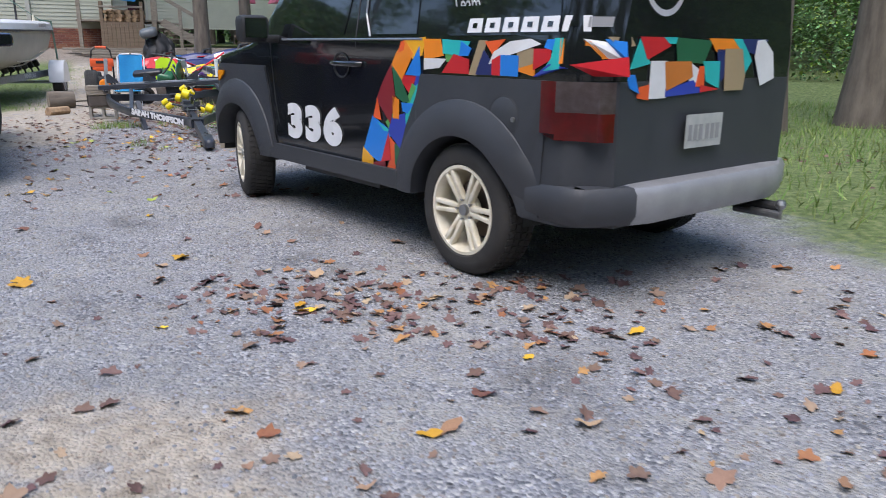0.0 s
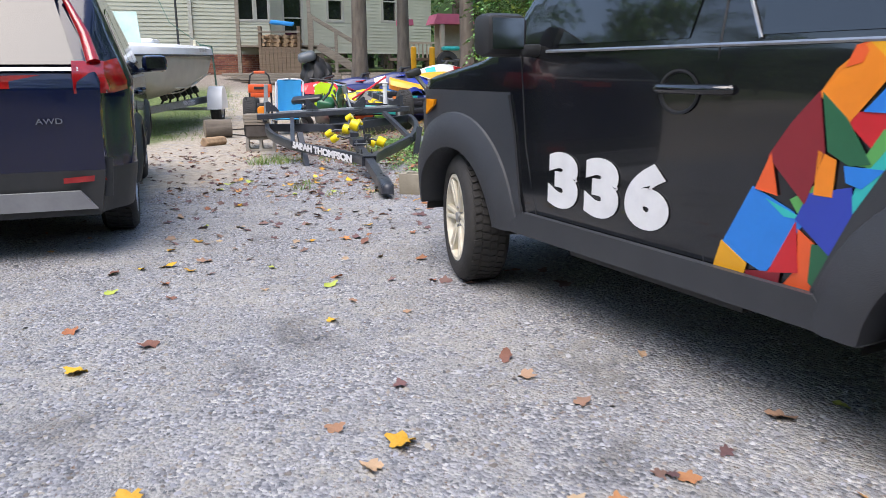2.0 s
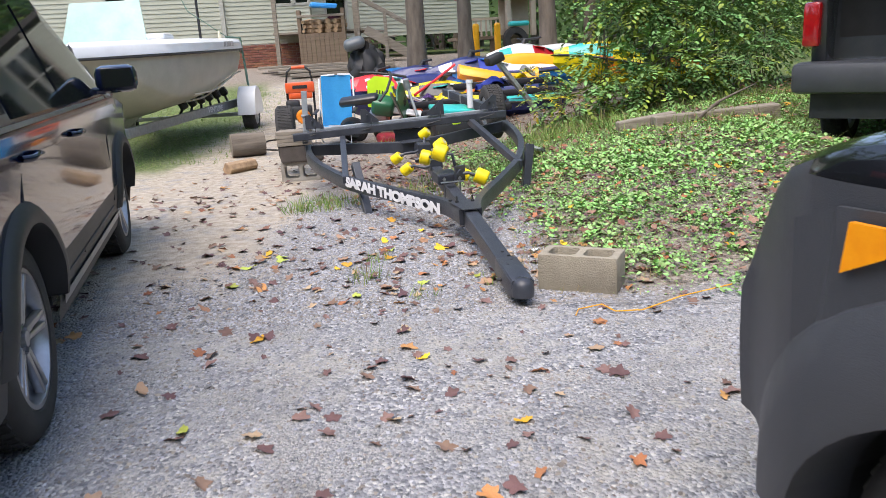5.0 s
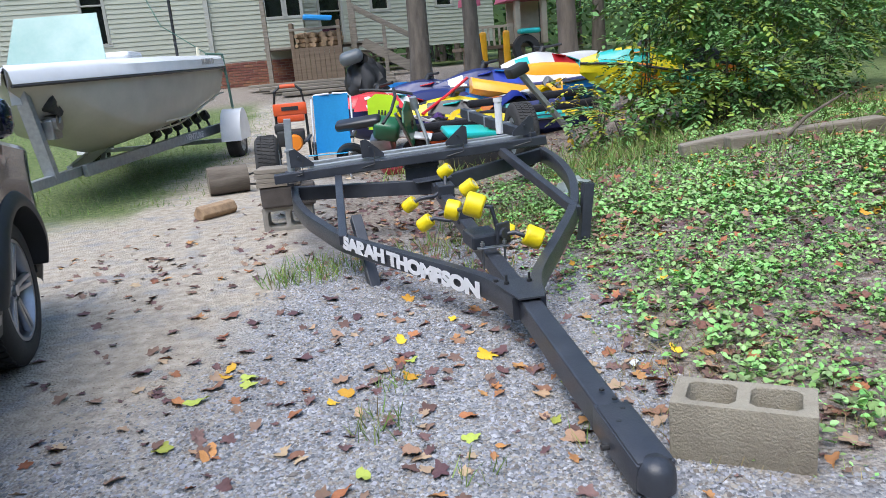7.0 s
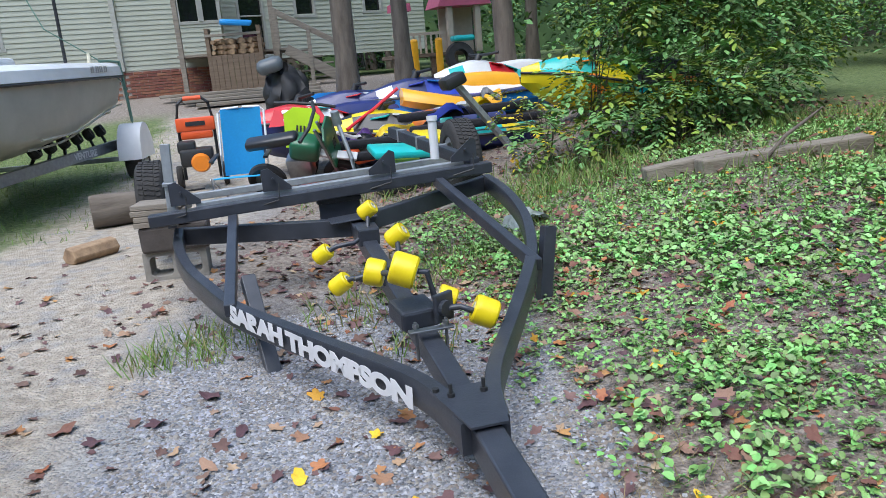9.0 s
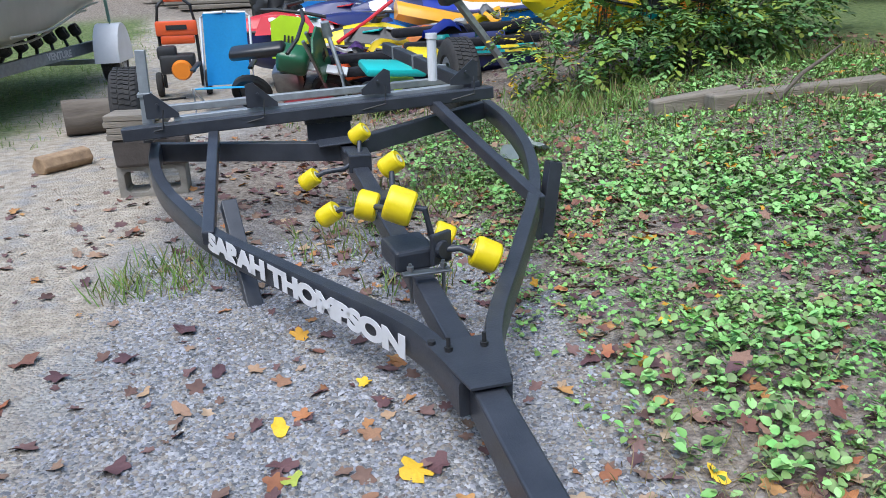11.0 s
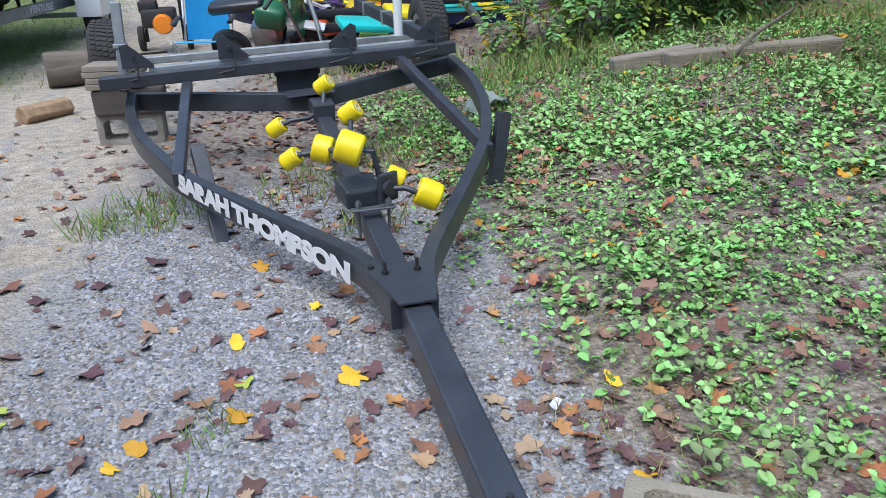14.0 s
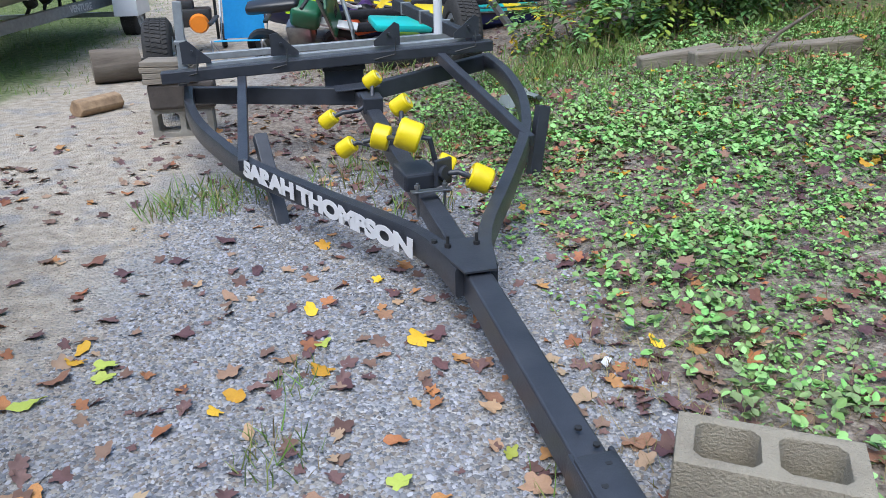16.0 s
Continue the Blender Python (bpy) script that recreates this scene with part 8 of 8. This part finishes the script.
for _ in range(110):
    if rng.random() < 0.7:
        x, y = rng.uniform(-1.4, 1.4), rng.uniform(8.4, 12.5)
    else:
        x, y = rng.uniform(-1.6, 3.2), rng.uniform(1.5, 8.4)
    drop(x, y, rng.choice((1, 2, 2, 3, 3, 4, 4, 4, 0)), rng.uniform(0.025, 0.055))
pl, pk = [], []
v, f = lobed("maple", 5)
drifts = [(0.85, 8.95, 0.5, 130), (-0.7, 9.4, 0.9, 50), (1.0, 3.05, 0.45, 130), (1.7, 2.75, 0.6, 150), (0.45, 3.3, 0.35, 70), (0.3, 9.6, 1.2, 160), (0.1, 12.6, 1.1, 620), (0.6, 11.2, 0.9, 420), (2.2, 10.4, 1.8, 420), (-1.8, 11.6, 1.2, 180), (-1.6, 9.0, 1.3, 110), (0.2, 7.4, 1.4, 130), (3.0, 13.2, 1.0, 200), (0.0, 14.2, 1.4, 260), (5.5, 6.0, 1.8, 160), (2.2, 1.5, 1.2, 160), (-0.2, 2.0, 1.4, 90)]
for cx, cy, r, n in drifts:
    for _ in range(n):
        x, y = rng.gauss(cx, r * 0.55), rng.gauss(cy, r * 0.55)
        s = rng.uniform(0.014, 0.045)
        pl.append(Matrix.LocRotScale((x, y, ground_z(x, y) + 0.003), Euler((rng.uniform(-0.4, 0.4), rng.uniform(-0.4, 0.4), rng.uniform(0, 6.28))), (s, s * rng.uniform(0.6, 1), s)))
        pk.append(rng.choice((0, 1, 1, 2, 3, 3, 3)))
LB = [mat("litter_" + nm, a, b, 0.8, scale=30, island=0.35) for nm, a, b in (("orange", (0.42, 0.2, 0.08), (0.3, 0.13, 0.06)), ("brown", (0.2, 0.12, 0.09), (0.13, 0.075, 0.06)), ("tan", (0.4, 0.28, 0.19), (0.3, 0.2, 0.13)), ("dark", (0.19, 0.105, 0.1), (0.12, 0.065, 0.06)))]
tagged(new("leaf_litter", scatter("leaf_litter", v, f, pl, LB, pk)), "drifts of brown and orange leaf litter", "leaf litter", kind="stuff")

# ---- bricks of the foundation ----
bm = box(B(), 0.2, 0.05, 0.058, Matrix(), 0.004)
bme = bpy.data.meshes.new("brick")
bm.to_mesh(bme)
bm.free()
bme.materials.append(BRICK)
base = pose(HX + 1.15, HY + 0.34 - 0.1, 0, 0, 0, 12.2)
for row in range(11):
    for k in range(11):
        ob = new("brick", bme)
        ob.parent = fnd
        ob.matrix_world = base @ T(-1.05 + 0.211 * k + (0.1 if row % 2 else 0), -0.006 + 0.004 * ((row * 7 + k * 3) % 3), 0.86 + 0.068 * row)
base = pose(HX - 3.15, HY - 0.6 - 0.1, 0, 0, 0, 12.5)
for row in range(11):
    for k in range(14):
        ob = new("brick", bme)
        ob.parent = fnd
        ob.matrix_world = base @ T(0.2 + 0.211 * k + (0.1 if row % 2 else 0), -0.006, 0.86 + 0.068 * row)

# ---- leaves caught in the low weeds ----
for k in range(70):
    x, y = rng.uniform(0.75, 3.6), rng.uniform(8.6, 12.6)
    if x < 0.95 + (9.4 - y) * 0.5:
        continue
    drop(x, y, rng.choice((1, 1, 3, 3, 2, 4, 0)), rng.uniform(0.022, 0.05), None, rng.uniform(0.03, 0.07), "the low weeds")

# ---- dry litter between the weeds and over the dirt ----
v0, f0 = lobed("maple", 7)
pl, pk = [], []
while len(pl) < 5200:
    x, y = rng.uniform(0.5, 6.0), rng.uniform(8.4, 17.0)
    if x < 0.95 + (9.4 - y) * 0.5 or rng.random() > 1.3 - 0.08 * (y - 8.4):
        continue
    s = rng.uniform(0.014, 0.04)
    pl.append(Matrix.LocRotScale((x, y, ground_z(x, y) + rng.uniform(0.003, 0.05)), Euler((rng.uniform(-0.5, 0.5), rng.uniform(-0.5, 0.5), rng.uniform(0, 6.28))), (s, s * rng.uniform(0.6, 1), s)))
    pk.append(rng.choices((0, 1, 2, 3, 4), (6, 6, 4, 2, 1))[0])
tagged(new("leaf_litter", scatter("leaf_litter", v0, f0, pl, [L_BRO, L_TAN, L_PUR, L_ORA, L_YEL], pk)), "dry brown and tan leaf litter between the weeds", "leaf litter", kind="stuff")
